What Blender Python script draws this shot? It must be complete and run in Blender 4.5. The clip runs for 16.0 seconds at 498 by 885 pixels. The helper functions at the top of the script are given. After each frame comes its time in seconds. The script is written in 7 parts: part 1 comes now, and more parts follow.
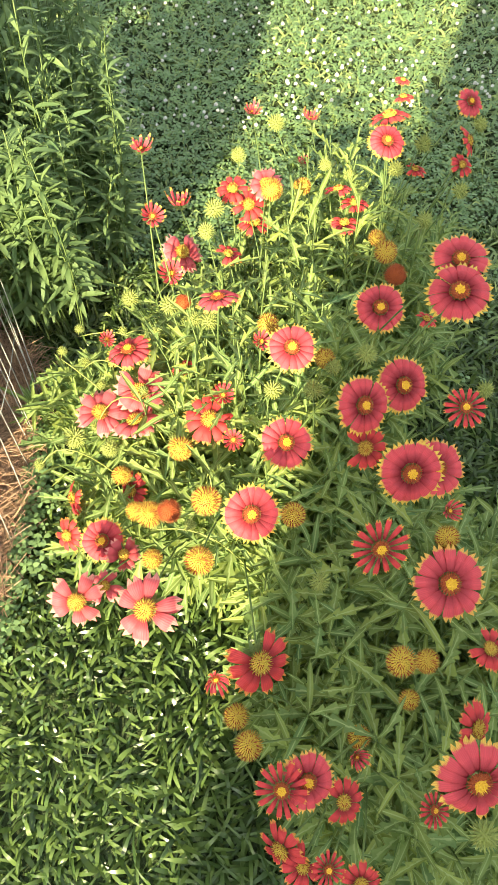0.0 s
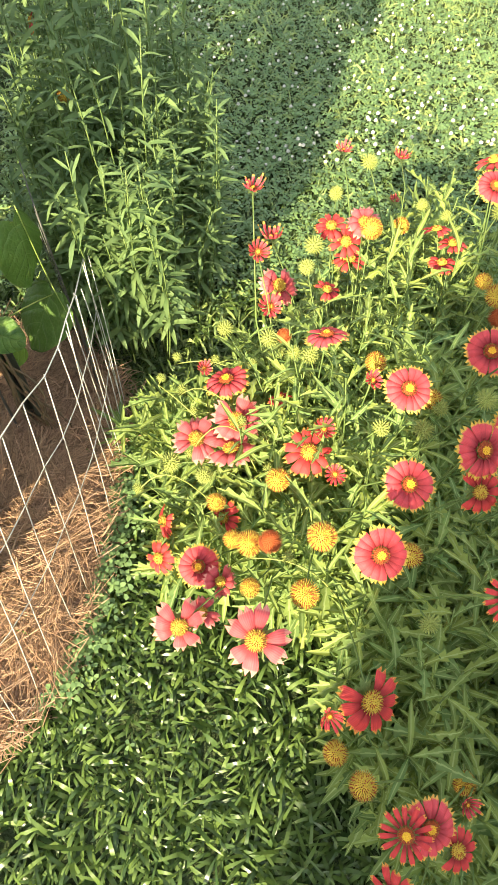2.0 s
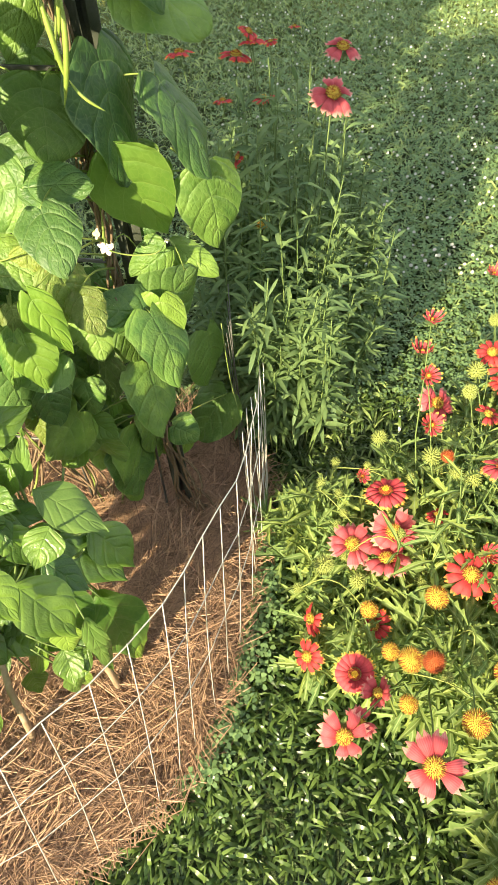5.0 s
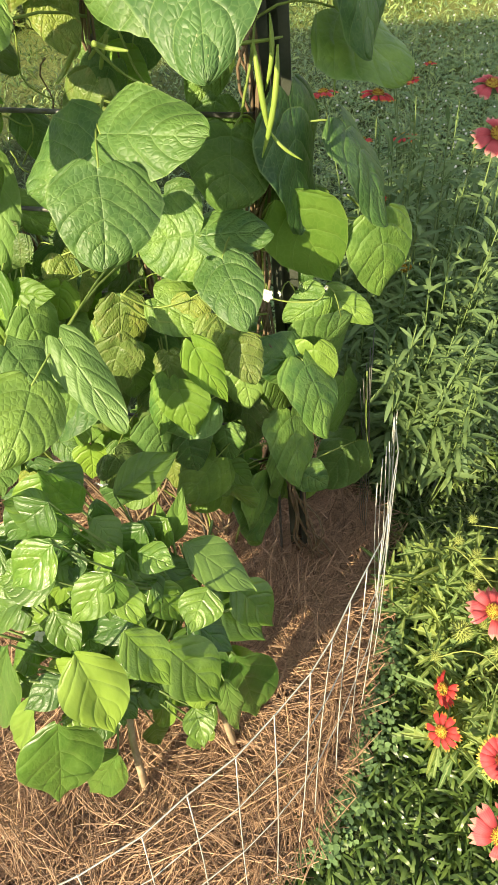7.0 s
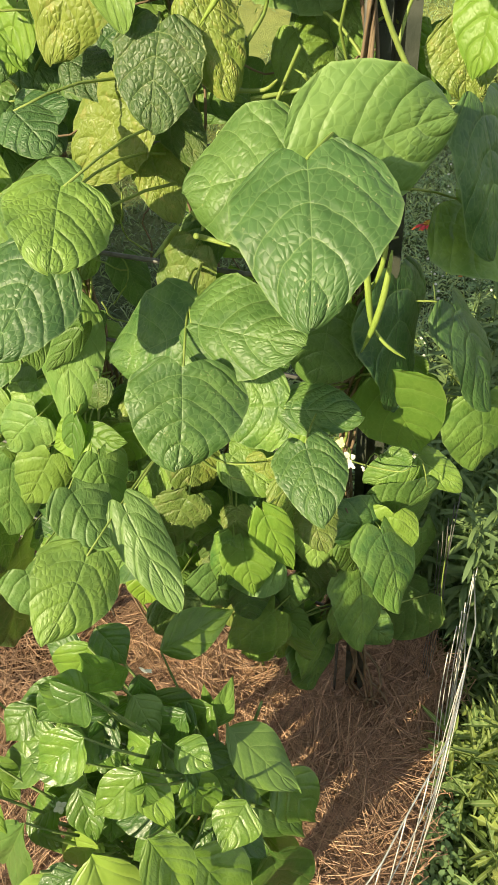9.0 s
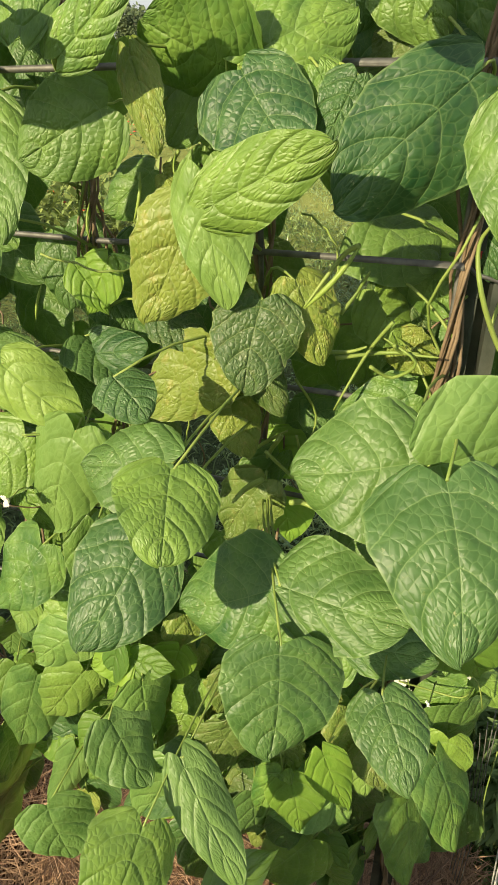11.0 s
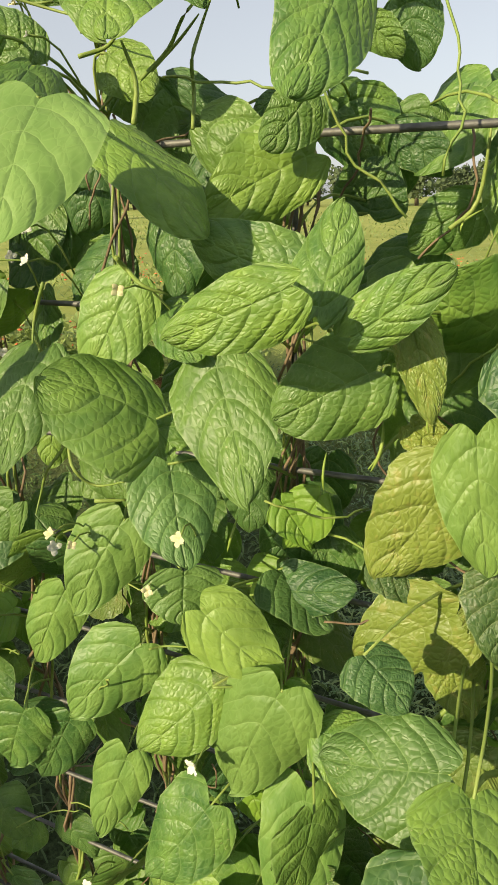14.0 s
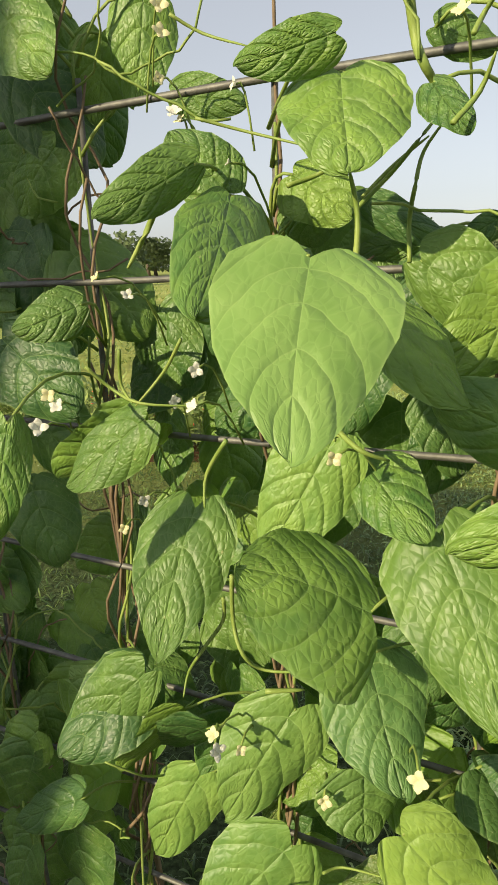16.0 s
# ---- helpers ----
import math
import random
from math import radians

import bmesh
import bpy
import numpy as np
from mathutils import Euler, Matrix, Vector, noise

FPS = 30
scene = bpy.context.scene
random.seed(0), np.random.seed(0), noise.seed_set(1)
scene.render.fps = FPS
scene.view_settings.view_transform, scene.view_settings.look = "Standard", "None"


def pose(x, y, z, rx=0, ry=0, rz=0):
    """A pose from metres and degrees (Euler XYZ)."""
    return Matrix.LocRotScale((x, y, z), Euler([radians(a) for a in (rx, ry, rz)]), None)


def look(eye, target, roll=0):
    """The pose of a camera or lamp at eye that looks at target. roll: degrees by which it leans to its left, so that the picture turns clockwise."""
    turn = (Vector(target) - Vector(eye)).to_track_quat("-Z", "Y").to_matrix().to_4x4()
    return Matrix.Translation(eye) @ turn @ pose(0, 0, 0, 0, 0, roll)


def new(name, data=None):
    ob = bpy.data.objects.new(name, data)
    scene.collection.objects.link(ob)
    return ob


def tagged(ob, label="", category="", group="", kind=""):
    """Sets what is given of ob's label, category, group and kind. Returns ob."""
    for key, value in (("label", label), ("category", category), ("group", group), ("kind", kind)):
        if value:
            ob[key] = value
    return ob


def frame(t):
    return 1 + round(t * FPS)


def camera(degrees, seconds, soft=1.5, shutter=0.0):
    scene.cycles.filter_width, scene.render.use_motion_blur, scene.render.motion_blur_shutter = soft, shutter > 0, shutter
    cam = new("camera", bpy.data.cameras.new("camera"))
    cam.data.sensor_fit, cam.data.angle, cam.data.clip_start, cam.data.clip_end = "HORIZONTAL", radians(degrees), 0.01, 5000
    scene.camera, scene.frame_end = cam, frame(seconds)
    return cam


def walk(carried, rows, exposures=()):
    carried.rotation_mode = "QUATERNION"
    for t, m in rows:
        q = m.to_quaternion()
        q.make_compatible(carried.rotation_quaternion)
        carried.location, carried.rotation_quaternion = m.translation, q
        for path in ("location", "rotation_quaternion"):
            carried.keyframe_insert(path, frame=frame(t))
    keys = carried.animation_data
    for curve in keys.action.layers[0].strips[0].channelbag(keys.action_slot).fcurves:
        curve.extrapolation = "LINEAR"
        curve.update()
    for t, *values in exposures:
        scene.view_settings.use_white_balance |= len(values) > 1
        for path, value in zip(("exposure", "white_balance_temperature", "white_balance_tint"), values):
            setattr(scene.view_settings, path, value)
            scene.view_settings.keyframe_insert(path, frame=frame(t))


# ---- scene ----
cam = camera(43.1, 16.0)
PATH = [
    (0, (0.177, 0.018, 1.29), (0.397, 1.054, -0.406), 0.9),
    (0.5, (0.151, 0.027, 1.292), (0.36, 1.077, -0.397), 0.8),
    (1, (0.123, 0.035, 1.3), (0.306, 1.108, -0.377), 0.0),
    (1.5, (0.105, 0.037, 1.307), (0.27, 1.127, -0.362), -0.7),
    (2, (0.063, 0.045, 1.317), (0.188, 1.151, -0.344), -1.0),
    (2.5, (0.014, 0.057, 1.328), (0.089, 1.191, -0.318), -1.5),
    (3, (-0.017, 0.064, 1.337), (0.019, 1.23, -0.288), -2.3),
    (3.2, (-0.022, 0.062, 1.34), (0.005, 1.235, -0.28), -2.6),
    (5.3, (-0.172, 0.085, 1.442), (-0.248, 1.376, -0.085), -2.8),
    (5.5, (-0.196, 0.084, 1.44), (-0.286, 1.387, -0.074), -3.2),
    (6, (-0.247, 0.083, 1.44), (-0.361, 1.401, -0.06), -3.6),
    (6.5, (-0.276, 0.082, 1.431), (-0.423, 1.396, -0.069), -4.3),
    (7, (-0.28, 0.147, 1.435), (-0.546, 1.462, -0.049), -6.4),
    (7.5, (-0.275, 0.202, 1.437), (-0.619, 1.538, -0.011), -5.3),
    (8, (-0.288, 0.237, 1.459), (-0.782, 1.611, 0.092), -5.9),
    (8.2, (-0.285, 0.25, 1.465), (-0.795, 1.619, 0.099), -5.9),
    (10.3, (-0.407, 0.37, 1.577), (-0.845, 1.925, 0.397), -2.6),
    (10.5, (-0.419, 0.373, 1.587), (-0.863, 1.959, 0.453), -2.2),
    (11, (-0.45, 0.381, 1.606), (-0.876, 2.009, 0.525), -1.2),
    (11.5, (-0.486, 0.388, 1.631), (-0.941, 2.068, 0.646), -1.4),
    (12, (-0.519, 0.381, 1.646), (-0.97, 2.103, 0.735), -1.5),
    (12.5, (-0.562, 0.385, 1.661), (-1.001, 2.126, 0.781), -0.7),
    (13, (-0.6, 0.384, 1.665), (-1.098, 2.137, 0.841), -1.2),
    (13.5, (-0.63, 0.422, 1.678), (-1.176, 2.171, 0.875), -2.0),
    (14, (-0.662, 0.438, 1.688), (-1.216, 2.218, 0.965), -1.3),
    (14.5, (-0.719, 0.448, 1.701), (-1.293, 2.244, 1.034), -0.7),
    (15, (-0.759, 0.479, 1.725), (-1.354, 2.286, 1.111), -1.4),
    (15.5, (-0.792, 0.496, 1.739), (-1.441, 2.293, 1.148), -1.8),
    (16, (-0.842, 0.512, 1.746), (-1.462, 2.334, 1.203), -1.8),
]
walk(cam, [(t, look(eye, target, roll)) for t, eye, target, roll in PATH], [(0, 1.68), (3, 1.58), (5.5, 1.27), (8, 0.93), (10.5, 0.6), (16, 0.38)])

# ---- light ----
SUN_AZ, SUN_EL = radians(30), radians(25)
world = bpy.data.worlds.new("sky")
scene.world = world
world.use_nodes = True
wn = world.node_tree.nodes
sky = wn.new("ShaderNodeTexSky")
sky.sky_type = 'NISHITA'
sky.sun_disc = False
sky.sun_elevation = SUN_EL
sky.sun_rotation = math.pi + SUN_AZ
sky.dust_density = 1.5
hazy = wn.new("ShaderNodeHueSaturation")
hazy.inputs["Saturation"].default_value = 0.48
world.node_tree.links.new(sky.outputs[0], hazy.inputs["Color"])
veil = wn.new("ShaderNodeMix")
veil.data_type = 'RGBA'
veil.inputs[0].default_value = 0.45
veil.inputs[7].default_value = (3.9, 4.0, 4.2, 1)
world.node_tree.links.new(hazy.outputs[0], veil.inputs[6])
world.node_tree.links.new(veil.outputs[2], wn["Background"].inputs[0])
wn["Background"].inputs[1].default_value = 0.125
sun_data = bpy.data.lights.new("sun", 'SUN')
sun_data.energy, sun_data.angle, sun_data.color = 5.0, radians(0.6), (1.0, 0.84, 0.54)
sun = new("sun", sun_data)
beam = Vector((math.sin(SUN_AZ) * math.cos(SUN_EL), math.cos(SUN_AZ) * math.cos(SUN_EL), -math.sin(SUN_EL)))
sun.rotation_euler = beam.to_track_quat("-Z", "Y").to_euler()
sun.location = (-2, -4, 5)

# ---- materials ----


def material(name, rough=0.6, spec=0.4):
    m = bpy.data.materials.new(name)
    m.use_nodes = True
    b = m.node_tree.nodes["Principled BSDF"]
    b.inputs["Roughness"].default_value = rough
    b.inputs["Specular IOR Level"].default_value = spec
    return m, m.node_tree, b


def node(tree, kind, **values):
    n = tree.nodes.new(kind)
    for key, value in values.items():
        n.inputs[key].default_value = value
    return n


def maths(tree, op, a, b=None, c=None):
    n = tree.nodes.new("ShaderNodeMath")
    n.operation = op
    for i, v in enumerate((a, b, c)):
        if v is None:
            continue
        if isinstance(v, (int, float)):
            n.inputs[i].default_value = v
        else:
            tree.links.new(v, n.inputs[i])
    return n.outputs[0]


def ramp(tree, fac, stops):
    n = tree.nodes.new("ShaderNodeValToRGB")
    e = n.color_ramp.elements
    while len(e) < len(stops):
        e.new(0.5)
    for el, (p, col) in zip(e, stops):
        el.position, el.color = p, (*col, 1)
    tree.links.new(fac, n.inputs[0])
    return n.outputs[0]


def mix(tree, fac, a, b, mode='MIX'):
    n = tree.nodes.new("ShaderNodeMix")
    n.data_type, n.blend_type = 'RGBA', mode
    for i, v in ((0, fac), (6, a), (7, b)):
        if isinstance(v, (int, float)):
            n.inputs[i].default_value = v
        elif isinstance(v, tuple):
            n.inputs[i].default_value = (*v, 1)
        else:
            tree.links.new(v, n.inputs[i])
    return n.outputs[2]


def noise_of(tree, scale, detail=3, coords="Object", rough=0.55):
    t = tree.nodes.new("ShaderNodeTexCoord")
    n = node(tree, "ShaderNodeTexNoise", Scale=scale, Detail=detail, Roughness=rough)
    tree.links.new(t.outputs[coords], n.inputs["Vector"])
    return n.outputs[0]


def bump(tree, bsdf, height, strength=0.3, distance=0.002):
    n = node(tree, "ShaderNodeBump", Strength=strength, Distance=distance)
    tree.links.new(height, n.inputs["Height"])
    tree.links.new(n.outputs[0], bsdf.inputs["Normal"])
    return n


def see_through(m, tree, bsdf, colour, share):
    """Adds light that passes through a thin leaf."""
    t = tree.nodes.new("ShaderNodeBsdfTranslucent")
    tree.links.new(colour, t.inputs[0])
    x = node(tree, "ShaderNodeMixShader", Fac=share)
    tree.links.new(bsdf.outputs[0], x.inputs[1])
    tree.links.new(t.outputs[0], x.inputs[2])
    tree.links.new(x.outputs[0], tree.nodes["Material Output"].inputs[0])


def veined(name, dark, light, vein, veins=4.6, slope=1.7, rough=0.46, share=0.14, spots=0.0, spot=(0.3, 0.12, 0.03), quilt=1.6, relief=0.76, gloss=0.46, specks=0.0, vary=1.0):
    """A leaf blade: midrib, side veins, a net between them, blotches; read from the leaf's own UV."""
    m, t, b = material(name, rough, gloss)
    uv = t.nodes.new("ShaderNodeUVMap")
    s = t.nodes.new("ShaderNodeSeparateXYZ")
    t.links.new(uv.outputs[0], s.inputs[0])
    info = t.nodes.new("ShaderNodeObjectInfo")
    side = maths(t, 'ABSOLUTE', maths(t, 'MULTIPLY_ADD', s.outputs[0], 2.0, -1.0))
    wob = maths(t, 'MULTIPLY', noise_of(t, 4, 2, "Object"), 0.35)
    along = maths(t, 'ADD', maths(t, 'MULTIPLY', s.outputs[1], veins), wob)
    saw = maths(t, 'FRACT', maths(t, 'SUBTRACT', along, maths(t, 'MULTIPLY', maths(t, 'POWER', side, 1.25), slope)))
    off = maths(t, 'ABSOLUTE', maths(t, 'SUBTRACT', saw, 0.5))
    rib = maths(t, 'SMOOTH_MIN', maths(t, 'MULTIPLY', off, 1.7), maths(t, 'MULTIPLY', side, 4.6), 0.06)
    line = t.nodes.new("ShaderNodeMapRange")
    line.interpolation_type = 'SMOOTHSTEP'
    line.inputs[1].default_value, line.inputs[2].default_value = 0.0, 0.07
    line.inputs[3].default_value, line.inputs[4].default_value = 1.0, 0.0
    t.links.new(rib, line.inputs[0])
    hump = maths(t, 'SMOOTH_MIN', rib, 0.32, 0.25)
    grid = t.nodes.new("ShaderNodeCombineXYZ")
    t.links.new(maths(t, 'MULTIPLY', s.outputs[1], 16.0), grid.inputs[0])
    t.links.new(maths(t, 'MULTIPLY', s.outputs[0], 16.0), grid.inputs[1])
    t.links.new(maths(t, 'MULTIPLY', info.outputs["Random"], 9.0), grid.inputs[2])
    cells = node(t, "ShaderNodeTexVoronoi", Scale=1.0)
    cells.feature = 'DISTANCE_TO_EDGE'
    t.links.new(grid.outputs[0], cells.inputs["Vector"])
    net = maths(t, 'SMOOTH_MIN', cells.outputs[0], 0.34, 0.28)
    patch = ramp(t, noise_of(t, 2.5, 2), [(0.35, (0.45, 0.45, 0.45)), (0.62, (1, 1, 1))])
    net = maths(t, 'MULTIPLY', net, patch)
    rim = t.nodes.new("ShaderNodeMapRange")
    rim.inputs[1].default_value, rim.inputs[2].default_value = 0.955, 0.99
    t.links.new(side, rim.inputs[0])
    base = ramp(t, noise_of(t, 2.6, 5), [(0.34, dark), (0.64, light)])
    tone = mix(t, maths(t, 'MULTIPLY', info.outputs["Random"], 0.42), base, tuple(min(1, c * k) for c, k in zip(light, (1.5, 1.25, 0.9))))
    if spots:
        n = noise_of(t, 9.0, 4)
        tone = mix(t, maths(t, 'MULTIPLY', ramp(t, n, [(0.55, (0, 0, 0)), (0.68, (1, 1, 1))]), spots), tone, spot)
    # random per leaf: sunlit yellow-green down to shaded teal, put into the colour
    lit_pick = maths(t, 'FRACT', maths(t, 'MULTIPLY', info.outputs["Random"], 17.0))
    hue = t.nodes.new("ShaderNodeCombineXYZ")
    for q, (k, low) in enumerate(((1.0, 0.42), (0.78, 0.56), (0.3, 0.72))):
        t.links.new(maths(t, 'MULTIPLY_ADD', lit_pick, k, low), hue.inputs[q])
    tone = mix(t, vary, tone, hue.outputs[0], 'MULTIPLY')
    if specks:
        bitten = ramp(t, noise_of(t, 34, 2), [(0.66, (0, 0, 0)), (0.71, (1, 1, 1))])
        where = ramp(t, noise_of(t, 2.2, 2), [(0.48, (0, 0, 0)), (0.6, (1, 1, 1))])
        tone = mix(t, maths(t, 'MULTIPLY', maths(t, 'MULTIPLY', bitten, where), specks), tone, (0.42, 0.42, 0.2))
    marks = maths(t, 'MAXIMUM', maths(t, 'MULTIPLY', line.outputs[0], 0.42), maths(t, 'MULTIPLY', rim.outputs[0], 0.5))
    fine = maths(t, 'MULTIPLY', ramp(t, cells.outputs[0], [(0.0, (1, 1, 1)), (0.1, (0, 0, 0))]), 0.17)
    col = mix(t, maths(t, 'MAXIMUM', marks, fine), tone, vein)
    t.links.new(col, b.inputs["Base Color"])
    h = maths(t, 'ADD', maths(t, 'MULTIPLY', hump, 2.0), maths(t, 'MULTIPLY', net, quilt * 0.56))
    h = maths(t, 'ADD', h, maths(t, 'MULTIPLY', noise_of(t, 5, 2), 0.7))
    bump(t, b, h, relief, 0.003)
    t.links.new(maths(t, 'MULTIPLY_ADD', noise_of(t, 5, 4), 0.26, rough - 0.12), b.inputs["Roughness"])
    see_through(m, t, b, mix(t, 0.6, col, (0.24, 0.48, 0.03)), share)
    return m


def plain(name, c1, c2, scale=20, rough=0.6, metal=0.0, relief=0.2, spec=0.4, share=0.0, island=0.0, lift=(1.4, 1.3, 1.0)):
    m, t, b = material(name, rough, spec)
    col = ramp(t, noise_of(t, scale, 5), [(0.3, c1), (0.7, c2)])
    if island:
        g = t.nodes.new("ShaderNodeNewGeometry")
        col = mix(t, maths(t, 'MULTIPLY', g.outputs["Random Per Island"], island), col, tuple(min(1, c * k) for c, k in zip(c2, lift)))
    t.links.new(col, b.inputs["Base Color"])
    b.inputs["Metallic"].default_value = metal
    if relief:
        bump(t, b, noise_of(t, scale * 6, 4), relief, 0.002)
    if share:
        see_through(m, t, b, col, share)
    return m


def ribbed(name, c1, c2, rib):
    """A downy narrow leaf with a pale midrib, read from its UV; tone differs leaf by leaf."""
    m, t, b = material(name, 0.62, 0.3)
    uv = t.nodes.new("ShaderNodeUVMap")
    s = t.nodes.new("ShaderNodeSeparateXYZ")
    t.links.new(uv.outputs[0], s.inputs[0])
    g = t.nodes.new("ShaderNodeNewGeometry")
    info = t.nodes.new("ShaderNodeObjectInfo")
    pick = maths(t, 'FRACT', maths(t, 'ADD', g.outputs["Random Per Island"], info.outputs["Random"]))
    col = ramp(t, noise_of(t, 14, 4), [(0.3, c1), (0.7, c2)])
    col = mix(t, maths(t, 'MULTIPLY', pick, 0.65), col, tuple(c * k for c, k in zip(c2, (1.6, 1.25, 0.7))))
    col = mix(t, maths(t, 'MULTIPLY', maths(t, 'FRACT', maths(t, 'MULTIPLY', pick, 7.0)), 0.4), col, tuple(c * 0.55 for c in c1))
    side = maths(t, 'ABSOLUTE', maths(t, 'MULTIPLY_ADD', s.outputs[0], 2.0, -1.0))
    k = t.nodes.new("ShaderNodeMapRange")
    k.inputs[1].default_value, k.inputs[2].default_value = 0.1, 0.26
    k.inputs[3].default_value, k.inputs[4].default_value = 0.75, 0.0
    t.links.new(side, k.inputs[0])
    col = mix(t, k.outputs[0], col, rib)
    t.links.new(col, b.inputs["Base Color"])
    bump(t, b, side, 0.5, 0.002)
    see_through(m, t, b, col, 0.3)
    return m


def petal_material(name, tip, mid, heart, edge=0.86):
    m, t, b = material(name, 0.55, 0.25)
    uv = t.nodes.new("ShaderNodeUVMap")
    s = t.nodes.new("ShaderNodeSeparateXYZ")
    t.links.new(uv.outputs[0], s.inputs[0])
    info = t.nodes.new("ShaderNodeObjectInfo")
    n = noise_of(t, 40, 3)
    v = maths(t, 'ADD', s.outputs[1], maths(t, 'MULTIPLY_ADD', n, 0.16, -0.08))
    col = ramp(t, v, [(0.06, heart), (0.3, tuple(a * 0.6 + c * 0.4 for a, c in zip(heart, mid))), (0.55, mid), (edge - 0.03, mid), (edge + 0.05, tip)])
    stripe = maths(t, 'SINE', maths(t, 'MULTIPLY', s.outputs[0], 44.0))
    col = mix(t, maths(t, 'MULTIPLY_ADD', stripe, 0.14, 0.14), col, tuple(c * 0.6 for c in mid))
    col = mix(t, maths(t, 'MULTIPLY', info.outputs["Random"], 0.25), col, tuple(min(1, c * 1.25 + 0.02) for c in mid))
    t.links.new(col, b.inputs["Base Color"])
    bump(t, b, stripe, 0.25, 0.0006)
    see_through(m, t, b, col, 0.3)
    return m


M_BEAN = veined("bean_leaf", (0.03, 0.1, 0.025), (0.142, 0.252, 0.058), (0.24, 0.35, 0.12), specks=0.6)
M_BEAN_OLD = veined("yellowing_bean_leaf", (0.08, 0.15, 0.03), (0.165, 0.225, 0.055), (0.27, 0.33, 0.12), spots=0.35, spot=(0.36, 0.3, 0.12), quilt=2.2, relief=0.8, specks=0.9)
M_BEAN_LIME = veined("young_bean_leaf", (0.11, 0.23, 0.035), (0.17, 0.3, 0.05), (0.3, 0.42, 0.1), quilt=0.6, share=0.3)
M_BEAN_PALE = veined("pale_bean_leaf", (0.09, 0.2, 0.05), (0.195, 0.325, 0.085), (0.29, 0.42, 0.14), quilt=1.3, share=0.2, vary=0.6)
M_BEAN_BROAD = veined("pale_broad_bean_leaf", (0.17, 0.31, 0.07), (0.25, 0.395, 0.105), (0.33, 0.47, 0.15), quilt=1.0, relief=0.5, share=0.2, vary=0.25)
M_PEPPER = veined("pepper_leaf", (0.05, 0.13, 0.025), (0.14, 0.25, 0.05), (0.24, 0.36, 0.1), veins=4.5, slope=1.5, rough=0.34, quilt=0.9, share=0.26, relief=0.6, gloss=0.6)
M_PEPPER_LIME = veined("pale_pepper_leaf", (0.115, 0.21, 0.045), (0.17, 0.28, 0.06), (0.26, 0.37, 0.1), veins=4.5, rough=0.38, quilt=0.3, relief=0.42)
M_GAIL = ribbed("blanket_flower_leaf", (0.115, 0.225, 0.075), (0.27, 0.39, 0.12), (0.4, 0.5, 0.2))
M_WILD = plain("tall_narrow_leaf", (0.09, 0.17, 0.07), (0.18, 0.275, 0.11), 18, 0.65, relief=0.2, share=0.3, island=0.6)
M_STEM = plain("green_stem", (0.12, 0.2, 0.055), (0.22, 0.3, 0.09), 30, 0.6, relief=0.3, share=0.15)
M_VINE = plain("bean_vine", (0.2, 0.3, 0.06), (0.32, 0.4, 0.1), 25, 0.5, relief=0.3, share=0.15)
M_DRY = plain("dry_vine", (0.085, 0.06, 0.04), (0.22, 0.165, 0.11), 30, 0.8, relief=0.5, island=0.5)
M_WOOD = plain("woody_stem", (0.3, 0.22, 0.13), (0.48, 0.38, 0.25), 40, 0.75, relief=0.5)
M_PETAL = petal_material("red_petal", (0.9, 0.68, 0.1), (0.78, 0.1, 0.12), (0.22, 0.012, 0.02), 0.88)
M_PETAL_PINK = petal_material("faded_petal", (0.85, 0.4, 0.33), (0.72, 0.13, 0.15), (0.32, 0.025, 0.03), 0.88)
M_PETAL_DARK = petal_material("dark_red_petal", (0.85, 0.5, 0.08), (0.72, 0.07, 0.07), (0.16, 0.01, 0.015), 0.93)
M_DISC = plain("yellow_disc", (0.62, 0.3, 0.02), (0.82, 0.55, 0.05), 200, 0.7, relief=0.3, island=0.4)
M_RING = plain("maroon_florets", (0.16, 0.02, 0.015), (0.38, 0.1, 0.025), 150, 0.8, relief=0.3, island=0.6)
M_SEED = plain("seed_head", (0.4, 0.27, 0.03), (0.6, 0.48, 0.09), 120, 0.85, relief=0.4, island=0.7, share=0.15)
M_BUD = plain("green_bud", (0.22, 0.29, 0.07), (0.36, 0.42, 0.13), 120, 0.8, relief=0.3, island=0.5, share=0.2)
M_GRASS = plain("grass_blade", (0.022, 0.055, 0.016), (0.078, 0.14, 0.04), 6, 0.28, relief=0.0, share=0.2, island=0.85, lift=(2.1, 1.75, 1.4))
# grass once more, brighter and bluer: skylight on the outer lawn put in its colour
M_GRASS_SKYLIT = plain("skylit_grass_blade", (0.105, 0.185, 0.08), (0.25, 0.35, 0.14), 6, 0.32, relief=0.0, share=0.22, island=0.8, lift=(1.8, 1.6, 1.25))
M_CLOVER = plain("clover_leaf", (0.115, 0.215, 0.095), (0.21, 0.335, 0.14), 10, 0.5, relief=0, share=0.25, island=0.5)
M_WHITE = plain("white_blossom", (0.78, 0.77, 0.68), (0.85, 0.84, 0.78), 150, 0.7, relief=0.3, share=0.25)
M_CREAM = plain("cream_blossom", (0.8, 0.74, 0.4), (0.84, 0.8, 0.55), 150, 0.65, relief=0.2, share=0.3)
M_POD = plain("bean_pod", (0.24, 0.36, 0.055), (0.36, 0.47, 0.1), 30, 0.45, relief=0.15, share=0.2)
M_STRAW = plain("pine_needle", (0.1, 0.052, 0.03), (0.27, 0.17, 0.102), 9, 0.5, relief=0, island=0.95, lift=(2.3, 2.3, 2.3))
M_WIRE = plain("galvanised_wire", (0.1, 0.1, 0.095), (0.2, 0.2, 0.18), 60, 0.6, metal=0.55, relief=0.15)
